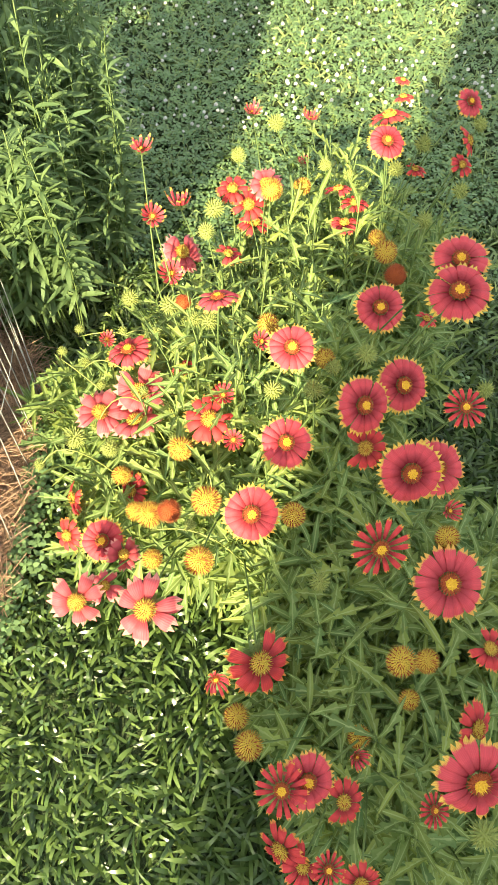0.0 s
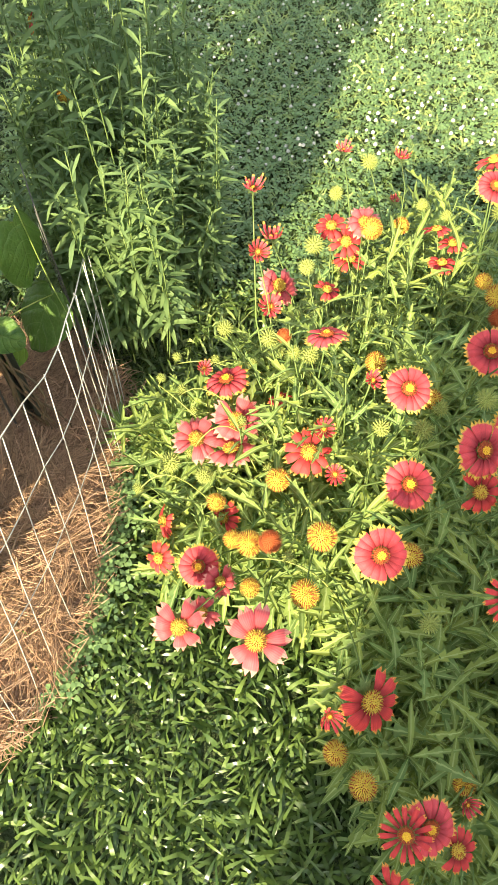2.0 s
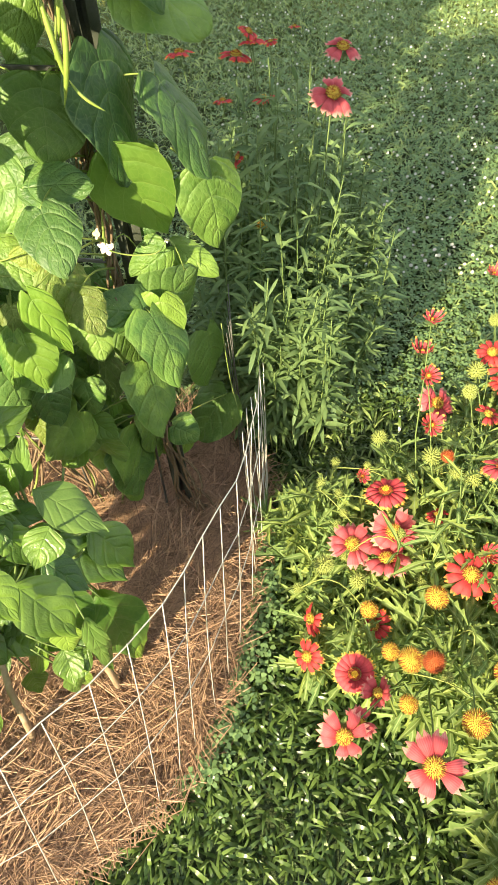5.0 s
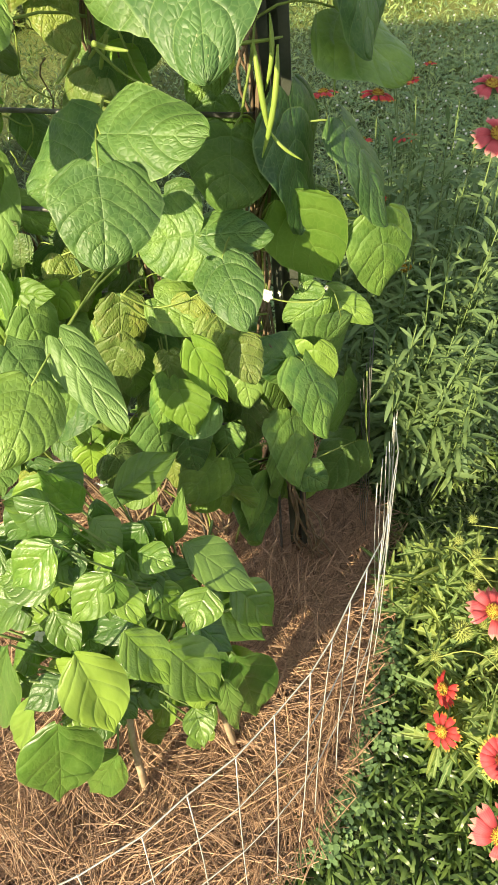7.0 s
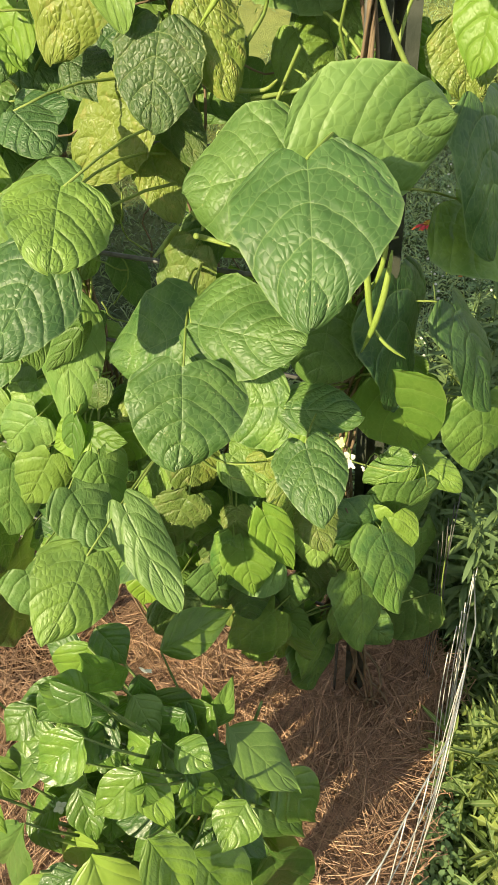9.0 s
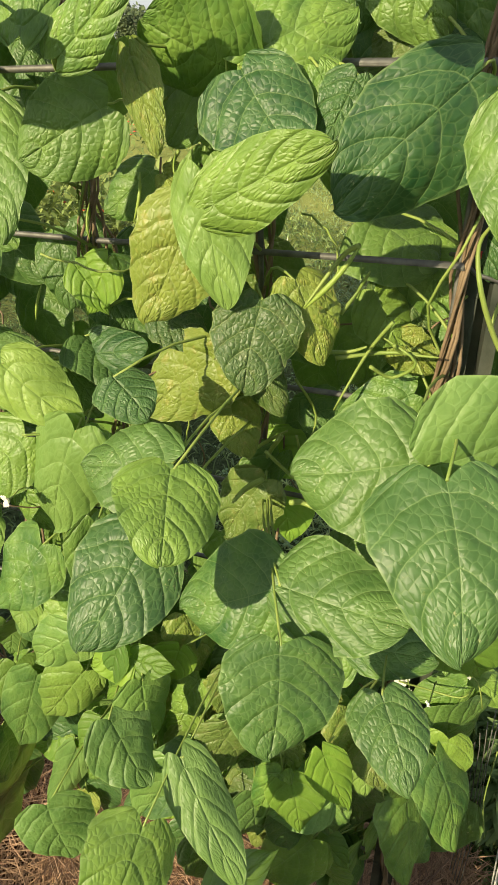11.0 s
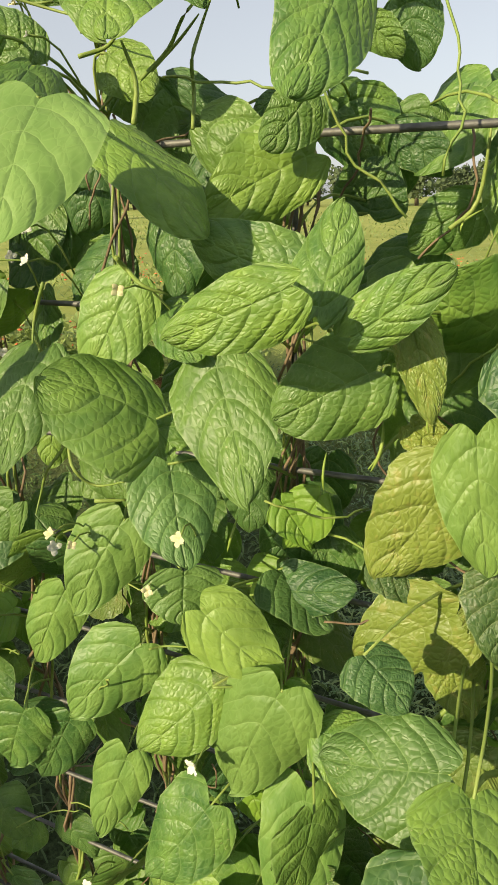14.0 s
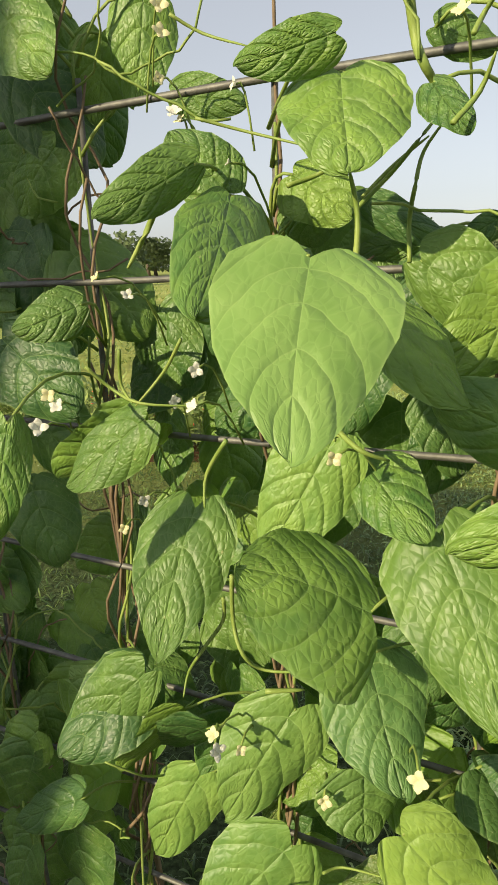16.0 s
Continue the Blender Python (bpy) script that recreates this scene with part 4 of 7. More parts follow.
class Plant:
    """A blanket flower plant: its roots, and the stems that bear its heads."""

    def __init__(self, at, label, name="blanket_flower_plant"):
        self.at = Vector(at)
        self.ob = thing(name, at, label, "flowering plant", "blanket flower plants")

    def stem_to(self, at, owner, lean=0.25):
        r = flower_rng
        at = Vector(at)
        root = self.at + Vector((r.uniform(-0.1, 0.1), r.uniform(-0.1, 0.1), 0))
        root = root.lerp(Vector((at.x, at.y, root.z)), 0.35)
        mid = root.lerp(at, 0.55) + Vector((r.uniform(-0.03, 0.03), r.uniform(-0.03, 0.03), 0.04))
        pts = [root, root.lerp(mid, 0.5), mid, mid.lerp(at, 0.5) + Vector((0, 0, 0.012)), at]
        part("stem", mesh_of("stem", *tube(pts, [0.0022, 0.002, 0.0018, 0.0015, 0.0014], 5), M_STEM), owner)

    def head(self, at, size, kind="f", face=(0, -0.54, 0.84), jitter=14):
        """kind: f open, t thin petals, p faded, d dark, s closing, h seed ball, k dark seed ball, b bud."""
        r = flower_rng
        z = Vector(face).normalized()
        z.rotate(Euler([radians(r.uniform(-jitter, jitter)) for _ in range(3)]))
        q = z.to_track_quat('Z', 'Y').to_matrix().to_4x4()
        m = Matrix.Translation(at) @ q @ Matrix.Rotation(r.uniform(0, 6.28), 4, 'Z') @ Matrix.Diagonal((size, size, size, 1))
        if kind in "hkb":
            me = {"h": SEEDS, "k": SEED_DARK, "b": BUDS}[kind][0]
            f = part("seed_head" if kind != "b" else "flower_bud", me, self.ob, m, {"h": "round orange-brown seed head", "k": "dark red spent seed head", "b": "pale green closed bud"}[kind])
        else:
            ring = RINGS[kind]
            f = part("flower", ring[r.randrange(len(ring))], self.ob, m,
                     {"f": "red petals with yellow fringed tips", "t": "narrow red petals tipped yellow", "p": "faded pink-red petals, some missing", "d": "dark red petals", "s": "half-closed red and yellow petals"}[kind])
            disc = HEART[0] if kind in "pd" else DISC[r.randrange(2)]
            part("disc", disc, f, m @ Matrix.Translation((0, 0, 0.02)))
        part("bract_collar", BRACTS, f, m @ Matrix.Translation((0, 0, -0.02)))
        self.stem_to(Vector(at) - z * size * 0.06, f)

    def leaves(self, n, spread, height, length, kit, single=300, mat=None, tilt=0.6, up=0.0, inside=None):
        """Fills the plant with leaves: the first as parts of their own, the rest joined."""
        r = flower_rng
        pieces, made = [], 0
        for i in range(n):
            a, d = r.uniform(0, 6.283), math.sqrt(r.random())
            x, y = self.at.x + spread[0] * d * math.cos(a), self.at.y + spread[1] * d * math.sin(a)
            top = height * (1 - 0.55 * d * d)
            z = self.at.z + 0.02 + top * r.random() ** 0.75
            if inside and not inside(x, y, z):
                continue
            yaw = a + r.gauss(0, 0.9) - math.pi / 2
            pitch = r.gauss(tilt, 0.35)
            L = r.uniform(*length)
            m = Matrix.Translation((x, y, z)) @ Matrix.Rotation(yaw, 4, 'Z') @ Matrix.Rotation(pitch, 4, 'X') @ Matrix.Rotation(r.gauss(0, 0.4), 4, 'Y') @ Matrix.Diagonal((L, L, L, 1))
            k = r.randrange(len(kit))
            if made < single:
                part("leaf", kit[k], self.ob, m)
                made += 1
            else:
                me = kit[k]
                pieces.append(([m @ v.co for v in me.vertices], [tuple(p.vertices) for p in me.polygons]))
        if pieces:
            ob = part("foliage", mesh_of("foliage", *join(pieces), kit[0].materials[0], STRAP_UV * len(pieces)), self.ob)
            ob["kind"] = "stuff"

    def shoots(self, n, per, spread, height, length, kit, single=300, dome=0.5, shift=(0, 0)):
        """Leafy shoots: each an upright stalk with leaves set round it, longest low down."""
        r = flower_rng
        pieces, stalks, made = [], [], 0
        for i in range(n):
            a, d = r.uniform(0, 6.283), math.sqrt(r.random())
            mid = self.at + Vector((*shift, 0))
            foot = mid + Vector((spread[0] * d * math.cos(a) * 0.75, spread[1] * d * math.sin(a) * 0.75, 0))
            top = mid + Vector((spread[0] * d * math.cos(a), spread[1] * d * math.sin(a), height * (1 - dome * d * d) * r.uniform(0.6, 1.05)))
            line = bend(foot, top, 0, (r.uniform(-0.02, 0.02), r.uniform(-0.02, 0.02), 0), 6)
            stalks.append(tube(line, [0.0021, 0.002, 0.0019, 0.0018, 0.0016, 0.0014, 0.0012], 5))
            turn = r.uniform(0, 6.28)
            for k in range(per):
                f = 0.3 + 0.7 * k / (per - 1)
                q = f * 6
                at = line[min(5, int(q))].lerp(line[min(6, int(q) + 1)], q - int(q))
                turn += 2.4 + r.gauss(0, 0.3)
                pitch = 0.25 + 0.75 * max(0, f - 0.45) + r.gauss(0, 0.34)
                L = r.uniform(*length) * (1.15 - 0.45 * f)
                m = Matrix.Translation(at) @ Matrix.Rotation(turn, 4, 'Z') @ Matrix.Rotation(pitch, 4, 'X') @ Matrix.Rotation(r.gauss(0, 0.35), 4, 'Y') @ Matrix.Diagonal((L, L, L, 1))
                me = kit[r.randrange(len(kit))]
                if made < single and f > 0.5:
                    part("leaf", me, self.ob, m)
                    made += 1
                else:
                    pieces.append(([m @ v.co for v in me.vertices], [tuple(p.vertices) for p in me.polygons]))
        ob = part("foliage", mesh_of("foliage", *join(pieces), kit[0].materials[0], STRAP_UV * len(pieces)), self.ob)
        ob["kind"] = "stuff"
        ob = part("stemwork", mesh_of("stemwork", *join(stalks), M_STEM), self.ob)
        ob["kind"] = "stuff"

# ---- leaves of the bean vines ----
bean_leaf((-0.407, 0.755, 1.346), (-0.389, 0.655, 1.283), 0.124, "t", face=(-0.08, -0.54, 0.84))
bean_leaf((-0.424, 0.800, 1.329), (-0.525, 0.790, 1.312), 0.119, face=(-0.02, -0.81, 0.59))
bean_leaf((-0.417, 0.800, 1.325), (-0.303, 0.840, 1.347), 0.120, "p", face=(0.25, -0.90, 0.34))
bean_leaf((-0.535, 0.810, 1.161), (-0.640, 0.790, 1.119), 0.114, face=(-0.12, -0.74, 0.66))
bean_leaf((-0.530, 0.795, 1.174), (-0.420, 0.755, 1.200), 0.101, face=(-0.38, -0.56, 0.74))
bean_leaf((-0.518, 0.735, 1.167), (-0.513, 0.670, 1.098), 0.114, face=(0.17, -0.71, 0.68))
bean_leaf((-0.424, 0.820, 1.013), (-0.387, 0.745, 0.965), 0.085, "t", face=(-0.00, -0.54, 0.84))
bean_leaf((-0.463, 0.880, 1.009), (-0.549, 0.870, 1.007), 0.114, face=(0.07, -0.77, 0.64))
bean_leaf((-0.461, 0.880, 1.010), (-0.369, 0.870, 1.022), 0.070, face=(-0.16, -0.76, 0.63))
bean_leaf((-0.414, 0.930, 1.122), (-0.432, 0.900, 1.027), 0.119, face=(0.11, -0.95, 0.28))
bean_leaf((-0.349, 0.975, 1.141), (-0.314, 0.925, 0.986), 0.137, "t", face=(0.72, -0.60, 0.35))
bean_leaf((-0.284, 1.000, 1.101), (-0.200, 0.970, 0.983), 0.107, face=(0.61, -0.55, 0.57))
bean_leaf((-0.289, 0.970, 1.325), (-0.243, 0.930, 1.198), 0.110, face=(0.64, -0.64, 0.43))
bean_leaf((-0.297, 1.000, 1.225), (-0.205, 0.970, 1.160), 0.116, face=(0.32, -0.60, 0.73))
bean_leaf((-0.351, 0.940, 1.020), (-0.288, 0.960, 0.875), 0.119, "l", face=(0.41, -0.91, 0.05))
bean_leaf((-0.228, 0.990, 0.969), (-0.204, 0.980, 0.839), 0.116, "t", face=(0.66, -0.73, 0.18))
bean_leaf((-0.338, 0.970, 0.724), (-0.250, 1.000, 0.777), 0.134, "t", face=(0.28, -0.96, 0.07))
bean_leaf((-0.341, 0.940, 0.749), (-0.423, 0.900, 0.795), 0.089, "t", face=(0.59, -0.60, 0.54))
bean_leaf((-0.334, 0.930, 0.757), (-0.273, 0.860, 0.658), 0.123, "t", face=(0.55, -0.48, 0.68))
bean_leaf((-0.358, 0.940, 0.627), (-0.336, 0.870, 0.501), 0.122, "t", face=(0.65, -0.61, 0.45))
bean_leaf((-0.345, 0.960, 0.727), (-0.370, 0.960, 0.604), 0.089, face=(0.66, -0.74, -0.13))
bean_leaf((-0.413, 0.950, 0.699), (-0.428, 0.950, 0.535), 0.089, face=(0.85, -0.52, -0.08))
bean_leaf((-0.265, 1.120, 0.552), (-0.248, 1.100, 0.406), 0.138, face=(0.80, -0.57, 0.17))
bean_leaf((-0.229, 1.090, 0.391), (-0.317, 1.060, 0.264), 0.127, face=(-0.35, -0.83, 0.44))
bean_leaf((-0.428, 0.960, 0.383), (-0.425, 0.900, 0.261), 0.161, face=(0.78, -0.56, 0.29))
bean_leaf((-0.377, 0.990, 0.481), (-0.390, 0.980, 0.319), 0.106, face=(0.84, -0.53, -0.03))
bean_leaf((-0.489, 0.870, 0.573), (-0.576, 0.840, 0.461), 0.108, "t", face=(-0.23, -0.88, 0.41))
bean_leaf((-0.507, 0.910, 0.571), (-0.460, 0.890, 0.450), 0.091, face=(0.45, -0.84, 0.31))
bean_leaf((-0.483, 0.830, 0.872), (-0.440, 0.815, 0.766), 0.059, "l", face=(0.41, -0.86, 0.29))
bean_leaf((-0.525, 0.840, 0.777), (-0.500, 0.810, 0.689), 0.083, "l", face=(0.40, -0.83, 0.40))
bean_leaf((-0.533, 0.840, 0.792), (-0.571, 0.830, 0.671), 0.050, face=(0.02, -1.00, 0.08))
bean_leaf((-0.626, 0.740, 0.949), (-0.541, 0.660, 0.867), 0.064, "p", face=(0.30, -0.51, 0.81))
bean_leaf((-0.645, 0.670, 0.934), (-0.661, 0.575, 0.886), 0.106, "t", face=(0.44, -0.46, 0.77))
bean_leaf((-0.750, 0.800, 0.886), (-0.688, 0.770, 0.815), 0.096, "p", face=(0.48, -0.57, 0.66))
bean_leaf((-0.740, 0.860, 0.935), (-0.800, 0.850, 0.912), 0.075, "l", face=(-0.06, -0.84, 0.53))
bean_leaf((-0.740, 0.860, 0.935), (-0.678, 0.850, 0.939), 0.047, "l", face=(-0.15, -0.66, 0.74))
bean_leaf((-0.726, 0.860, 0.913), (-0.789, 0.850, 0.829), 0.059, "l", face=(0.00, -0.99, 0.12))
bean_leaf((-0.819, 0.870, 0.870), (-0.903, 0.850, 0.752), 0.089, face=(0.10, -0.99, 0.10))
bean_leaf((-0.819, 0.870, 0.946), (-0.895, 0.850, 0.878), 0.083, "p", face=(0.04, -0.97, 0.24))
bean_leaf((-0.732, 0.830, 1.185), (-0.744, 0.810, 1.070), 0.062, "t", face=(0.54, -0.84, 0.09))
bean_leaf((-0.718, 0.890, 1.096), (-0.781, 0.870, 1.021), 0.038, face=(0.16, -0.98, 0.13))
bean_leaf((-0.740, 0.900, 1.208), (-0.677, 0.880, 1.196), 0.070, face=(-0.11, -0.74, 0.67))
bean_leaf((-0.629, 0.800, 1.296), (-0.727, 0.805, 1.283), 0.091, face=(-0.12, -0.78, 0.61))
bean_leaf((-0.615, 0.770, 1.313), (-0.606, 0.700, 1.276), 0.090, face=(0.34, -0.41, 0.85))
bean_leaf((-0.628, 0.735, 1.269), (-0.665, 0.660, 1.209), 0.092, face=(0.35, -0.68, 0.64))
bean_leaf((-0.863, 0.915, 1.315), (-0.780, 0.905, 1.249), 0.078, "p", face=(0.37, -0.73, 0.58))
bean_leaf((-0.777, 0.895, 1.252), (-0.838, 0.870, 1.107), 0.103, "p", face=(0.01, -0.99, 0.16))
bean_leaf((-0.779, 0.915, 1.242), (-0.763, 0.910, 1.184), 0.047, "p", face=(0.44, -0.88, 0.20))
bean_leaf((-0.854, 0.910, 1.226), (-0.919, 0.860, 1.164), 0.088, face=(0.15, -0.84, 0.52))
bean_leaf((-0.970, 0.980, 1.199), (-1.048, 0.920, 1.112), 0.106, "p", face=(0.21, -0.88, 0.42))
bean_leaf((-0.957, 0.950, 1.382), (-1.010, 0.905, 1.279), 0.086, "p", face=(0.34, -0.91, 0.22))
bean_leaf((-0.898, 0.937, 1.456), (-0.857, 0.880, 1.384), 0.087, "p", face=(0.31, -0.65, 0.69))
bean_leaf((-0.848, 0.940, 1.560), (-0.800, 0.870, 1.457), 0.097, "t", face=(0.27, -0.73, 0.62))
bean_leaf((-0.707, 0.925, 1.558), (-0.787, 0.900, 1.522), 0.085, face=(0.16, -0.94, 0.29))
bean_leaf((-0.891, 0.905, 1.512), (-0.956, 0.855, 1.570), 0.115, face=(0.71, -0.12, 0.69))
bean_leaf((-0.754, 0.830, 1.635), (-0.841, 0.815, 1.602), 0.053, face=(0.13, -0.99, 0.11))
bean_leaf((-0.746, 0.875, 1.610), (-0.735, 0.900, 1.690), 0.054, face=(0.28, -0.93, 0.25))
bean_leaf((-0.770, 0.918, 1.628), (-0.860, 0.920, 1.666), 0.062, face=(0.10, -0.96, 0.28))
bean_leaf((-0.723, 0.880, 1.596), (-0.656, 0.870, 1.643), 0.044, face=(-0.14, -0.99, -0.01))
bean_leaf((-0.686, 0.930, 1.600), (-0.662, 0.910, 1.525), 0.038, "y", face=(0.13, -0.95, 0.29))
bean_leaf((-0.602, 0.975, 1.580), (-0.679, 0.935, 1.601), 0.143, face=(0.20, -0.73, -0.65))
bean_leaf((-0.604, 0.960, 1.587), (-0.514, 0.985, 1.632), 0.094, face=(0.16, -0.96, 0.22))
bean_leaf((-0.596, 0.945, 1.585), (-0.545, 0.905, 1.527), 0.092, face=(-0.10, -0.86, 0.51))
bean_leaf((-0.417, 0.935, 1.583), (-0.499, 0.865, 1.500), 0.109, face=(0.29, -0.85, 0.43))
bean_leaf((-0.505, 0.950, 1.580), (-0.528, 0.930, 1.535), 0.048, face=(0.23, -0.93, 0.29))
bean_leaf((-0.386, 0.860, 1.571), (-0.380, 0.810, 1.484), 0.069, face=(-0.09, -0.87, 0.49))
bean_leaf((-0.597, 0.830, 1.504), (-0.506, 0.810, 1.548), 0.058, face=(-0.22, -0.97, 0.02))
bean_leaf((-0.627, 0.925, 1.513), (-0.611, 0.900, 1.397), 0.074, "p", face=(0.20, -0.95, 0.23))
bean_leaf((-0.643, 0.930, 1.478), (-0.698, 0.925, 1.367), 0.093, "y", face=(0.02, -1.00, 0.03))
bean_leaf((-0.627, 0.945, 1.331), (-0.720, 0.955, 1.249), 0.096, "y", face=(-0.31, -0.92, 0.24))
bean_leaf((-0.579, 0.935, 1.399), (-0.590, 0.900, 1.316), 0.088, "y", face=(0.08, -0.92, 0.38))
bean_leaf((-0.551, 0.950, 1.414), (-0.516, 0.940, 1.335), 0.065, "y", face=(0.18, -0.96, 0.20))
bean_leaf((-0.627, 0.970, 1.273), (-0.604, 0.960, 1.198), 0.062, "y", face=(0.30, -0.93, 0.22))
bean_leaf((-0.775, 1.000, 1.720), (-0.858, 0.950, 1.677), 0.076, face=(0.46, -0.88, 0.13))
bean_leaf((-0.924, 0.930, 1.740), (-0.830, 0.890, 1.676), 0.074, face=(0.34, -0.48, 0.81))
bean_leaf((-0.915, 0.825, 1.749), (-0.900, 0.740, 1.679), 0.092, "b", face=(0.19, -0.61, 0.77))
bean_leaf((-0.998, 0.950, 1.791), (-0.975, 0.830, 1.731), 0.068, face=(0.40, -0.35, 0.85))
bean_leaf((-1.006, 0.965, 1.794), (-1.045, 0.955, 1.839), 0.052, face=(0.31, -0.95, 0.06))
bean_leaf((-1.017, 0.930, 1.811), (-1.065, 0.880, 1.777), 0.038, face=(0.66, -0.74, 0.15))
bean_leaf((-0.921, 0.955, 1.861), (-0.913, 0.910, 1.800), 0.085, face=(0.14, -0.79, 0.60))
bean_leaf((-1.050, 0.980, 1.544), (-1.055, 0.885, 1.459), 0.087, "t", face=(0.39, -0.63, 0.68))
bean_leaf((-0.925, 0.950, 1.621), (-0.974, 0.920, 1.537), 0.073, "p", face=(0.25, -0.95, 0.20))
bean_leaf((-1.127, 1.000, 1.348), (-1.189, 0.925, 1.298), 0.093, face=(0.35, -0.70, 0.62))
bean_leaf((-0.905, 0.968, 1.599), (-0.858, 0.915, 1.571), 0.056, face=(-0.19, -0.59, 0.79))
bean_leaf((-1.127, 1.045, 1.600), (-1.225, 1.030, 1.526), 0.099, face=(0.51, -0.68, -0.53))
bean_leaf((-1.153, 0.990, 1.717), (-1.194, 0.950, 1.700), 0.044, face=(0.64, -0.74, 0.21))
bean_leaf((-0.925, 0.940, 1.878), (-0.982, 0.920, 1.863), 0.034, face=(0.36, -0.92, -0.13))
bean_leaf((-0.867, 0.960, 1.850), (-0.844, 0.940, 1.818), 0.027, face=(-0.28, -0.89, 0.35))
bean_leaf((-0.741, 0.930, 1.825), (-0.768, 0.880, 1.749), 0.071, face=(0.28, -0.84, 0.46))
bean_leaf((-0.773, 0.970, 1.760), (-0.804, 0.950, 1.724), 0.046, face=(0.31, -0.92, 0.24))
bean_leaf((-1.063, 1.000, 1.298), (-1.147, 0.990, 1.255), 0.091, face=(0.29, -0.89, -0.36))
bean_leaf((-1.062, 0.980, 1.257), (-1.119, 0.960, 1.148), 0.072, "p", face=(0.09, -0.99, 0.14))
bean_leaf((-0.901, 0.960, 1.323), (-0.891, 0.940, 1.271), 0.086, "p", face=(0.29, -0.87, 0.39))
bean_leaf((-1.086, 1.000, 1.315), (-1.150, 0.980, 1.237), 0.077, face=(0.66, -0.66, -0.37))
bean_leaf((-1.117, 0.940, 1.099), (-1.147, 0.920, 1.015), 0.098, face=(0.21, -0.97, 0.16))
bean_leaf((-0.988, 0.950, 1.054), (-1.032, 0.930, 0.916), 0.076, "p", face=(0.25, -0.97, 0.06))
bean_leaf((-0.859, 0.900, 1.069), (-0.933, 0.870, 0.967), 0.098, face=(-0.10, -0.93, 0.35))
bean_leaf((-0.848, 0.930, 0.964), (-0.912, 0.900, 0.844), 0.107, face=(-0.10, -0.95, 0.29))
bean_leaf((-0.959, 0.900, 0.811), (-0.954, 0.880, 0.692), 0.100, face=(0.51, -0.85, 0.16))
bean_leaf((-0.862, 0.920, 0.837), (-0.871, 0.900, 0.699), 0.092, face=(0.29, -0.95, 0.12))
bean_leaf((-0.756, 0.915, 1.109), (-0.770, 0.870, 0.936), 0.094, "p", face=(0.17, -0.96, 0.24))
bean_leaf((-0.751, 0.860, 0.961), (-0.774, 0.840, 0.884), 0.044, "l", face=(-0.06, -0.96, 0.27))
bean_leaf((-1.065, 0.960, 1.081), (-1.118, 0.940, 0.980), 0.077, face=(0.19, -0.98, 0.10))
bean_leaf((-1.023, 0.970, 0.809), (-1.122, 0.960, 0.650), 0.126, face=(0.58, -0.75, -0.31))
bean_leaf((-0.761, 0.860, 0.782), (-0.855, 0.840, 0.620), 0.089, face=(-0.19, -0.95, 0.23))
bean_leaf((-0.649, 0.810, 0.808), (-0.753, 0.790, 0.696), 0.085, face=(-0.40, -0.77, 0.50))
bean_leaf((-0.897, 0.870, 0.838), (-0.967, 0.850, 0.658), 0.097, face=(0.23, -0.97, 0.02))
bean_leaf((-1.011, 0.910, 0.561), (-1.079, 0.900, 0.337), 0.132, face=(0.93, -0.25, -0.27))
bean_leaf((-0.897, 0.900, 0.607), (-0.978, 0.880, 0.398), 0.063, "p", face=(0.08, -0.99, 0.06))
bean_leaf((-0.468, 0.940, 0.712), (-0.549, 0.930, 0.665), 0.058, "y", face=(-0.35, -0.59, 0.73))
bean_leaf((-0.586, 0.940, 0.673), (-0.637, 0.930, 0.548), 0.087, "y", face=(-0.30, -0.93, 0.20))
bean_leaf((-0.538, 0.930, 0.628), (-0.587, 0.920, 0.439), 0.103, "y", face=(-0.23, -0.97, 0.11))
bean_leaf((-0.473, 1.070, 1.386), (-0.411, 1.060, 1.320), 0.068, "y", face=(0.16, -0.94, 0.29))
bean_leaf((-0.454, 1.050, 1.324), (-0.407, 1.040, 1.287), 0.053, "y", face=(0.12, -0.91, 0.40))
bean_leaf((-0.372, 1.050, 1.372), (-0.336, 1.040, 1.320), 0.041, "l", face=(0.06, -0.97, 0.23))
bean_leaf((-0.495, 1.070, 1.447), (-0.421, 1.050, 1.403), 0.123, face=(0.28, -0.60, 0.75))
bean_leaf((-0.582, 0.960, 1.172), (-0.637, 0.950, 1.082), 0.082, "y", face=(-0.12, -0.98, 0.18))
bean_leaf((-0.803, 1.000, 1.399), (-0.769, 0.990, 1.350), 0.049, "l", face=(0.42, -0.78, 0.45))
bean_leaf((-0.808, 0.990, 1.296), (-0.727, 0.970, 1.324), 0.059, face=(-0.33, -0.88, 0.34))
bean_leaf((-0.868, 1.010, 1.275), (-0.812, 1.000, 1.223), 0.079, face=(0.61, -0.34, 0.72))
bean_leaf((-0.764, 1.000, 1.408), (-0.803, 0.990, 1.343), 0.056, "l", face=(0.02, -0.99, 0.14))
bean_leaf((-0.808, 1.000, 1.316), (-0.742, 0.980, 1.270), 0.089, face=(0.45, -0.38, 0.81))
bean_leaf((-0.837, 0.990, 1.285), (-0.787, 0.980, 1.224), 0.070, face=(0.68, -0.40, 0.62))
bean_leaf((-0.681, 0.970, 1.501), (-0.641, 0.960, 1.470), 0.038, "y", face=(0.09, -0.91, 0.40))
bean_leaf((-0.612, 0.980, 1.325), (-0.562, 0.960, 1.262), 0.052, "y", face=(0.27, -0.84, 0.48))
bean_leaf((-0.703, 0.970, 1.363), (-0.645, 0.960, 1.340), 0.057, "y", face=(0.09, -0.81, 0.58))
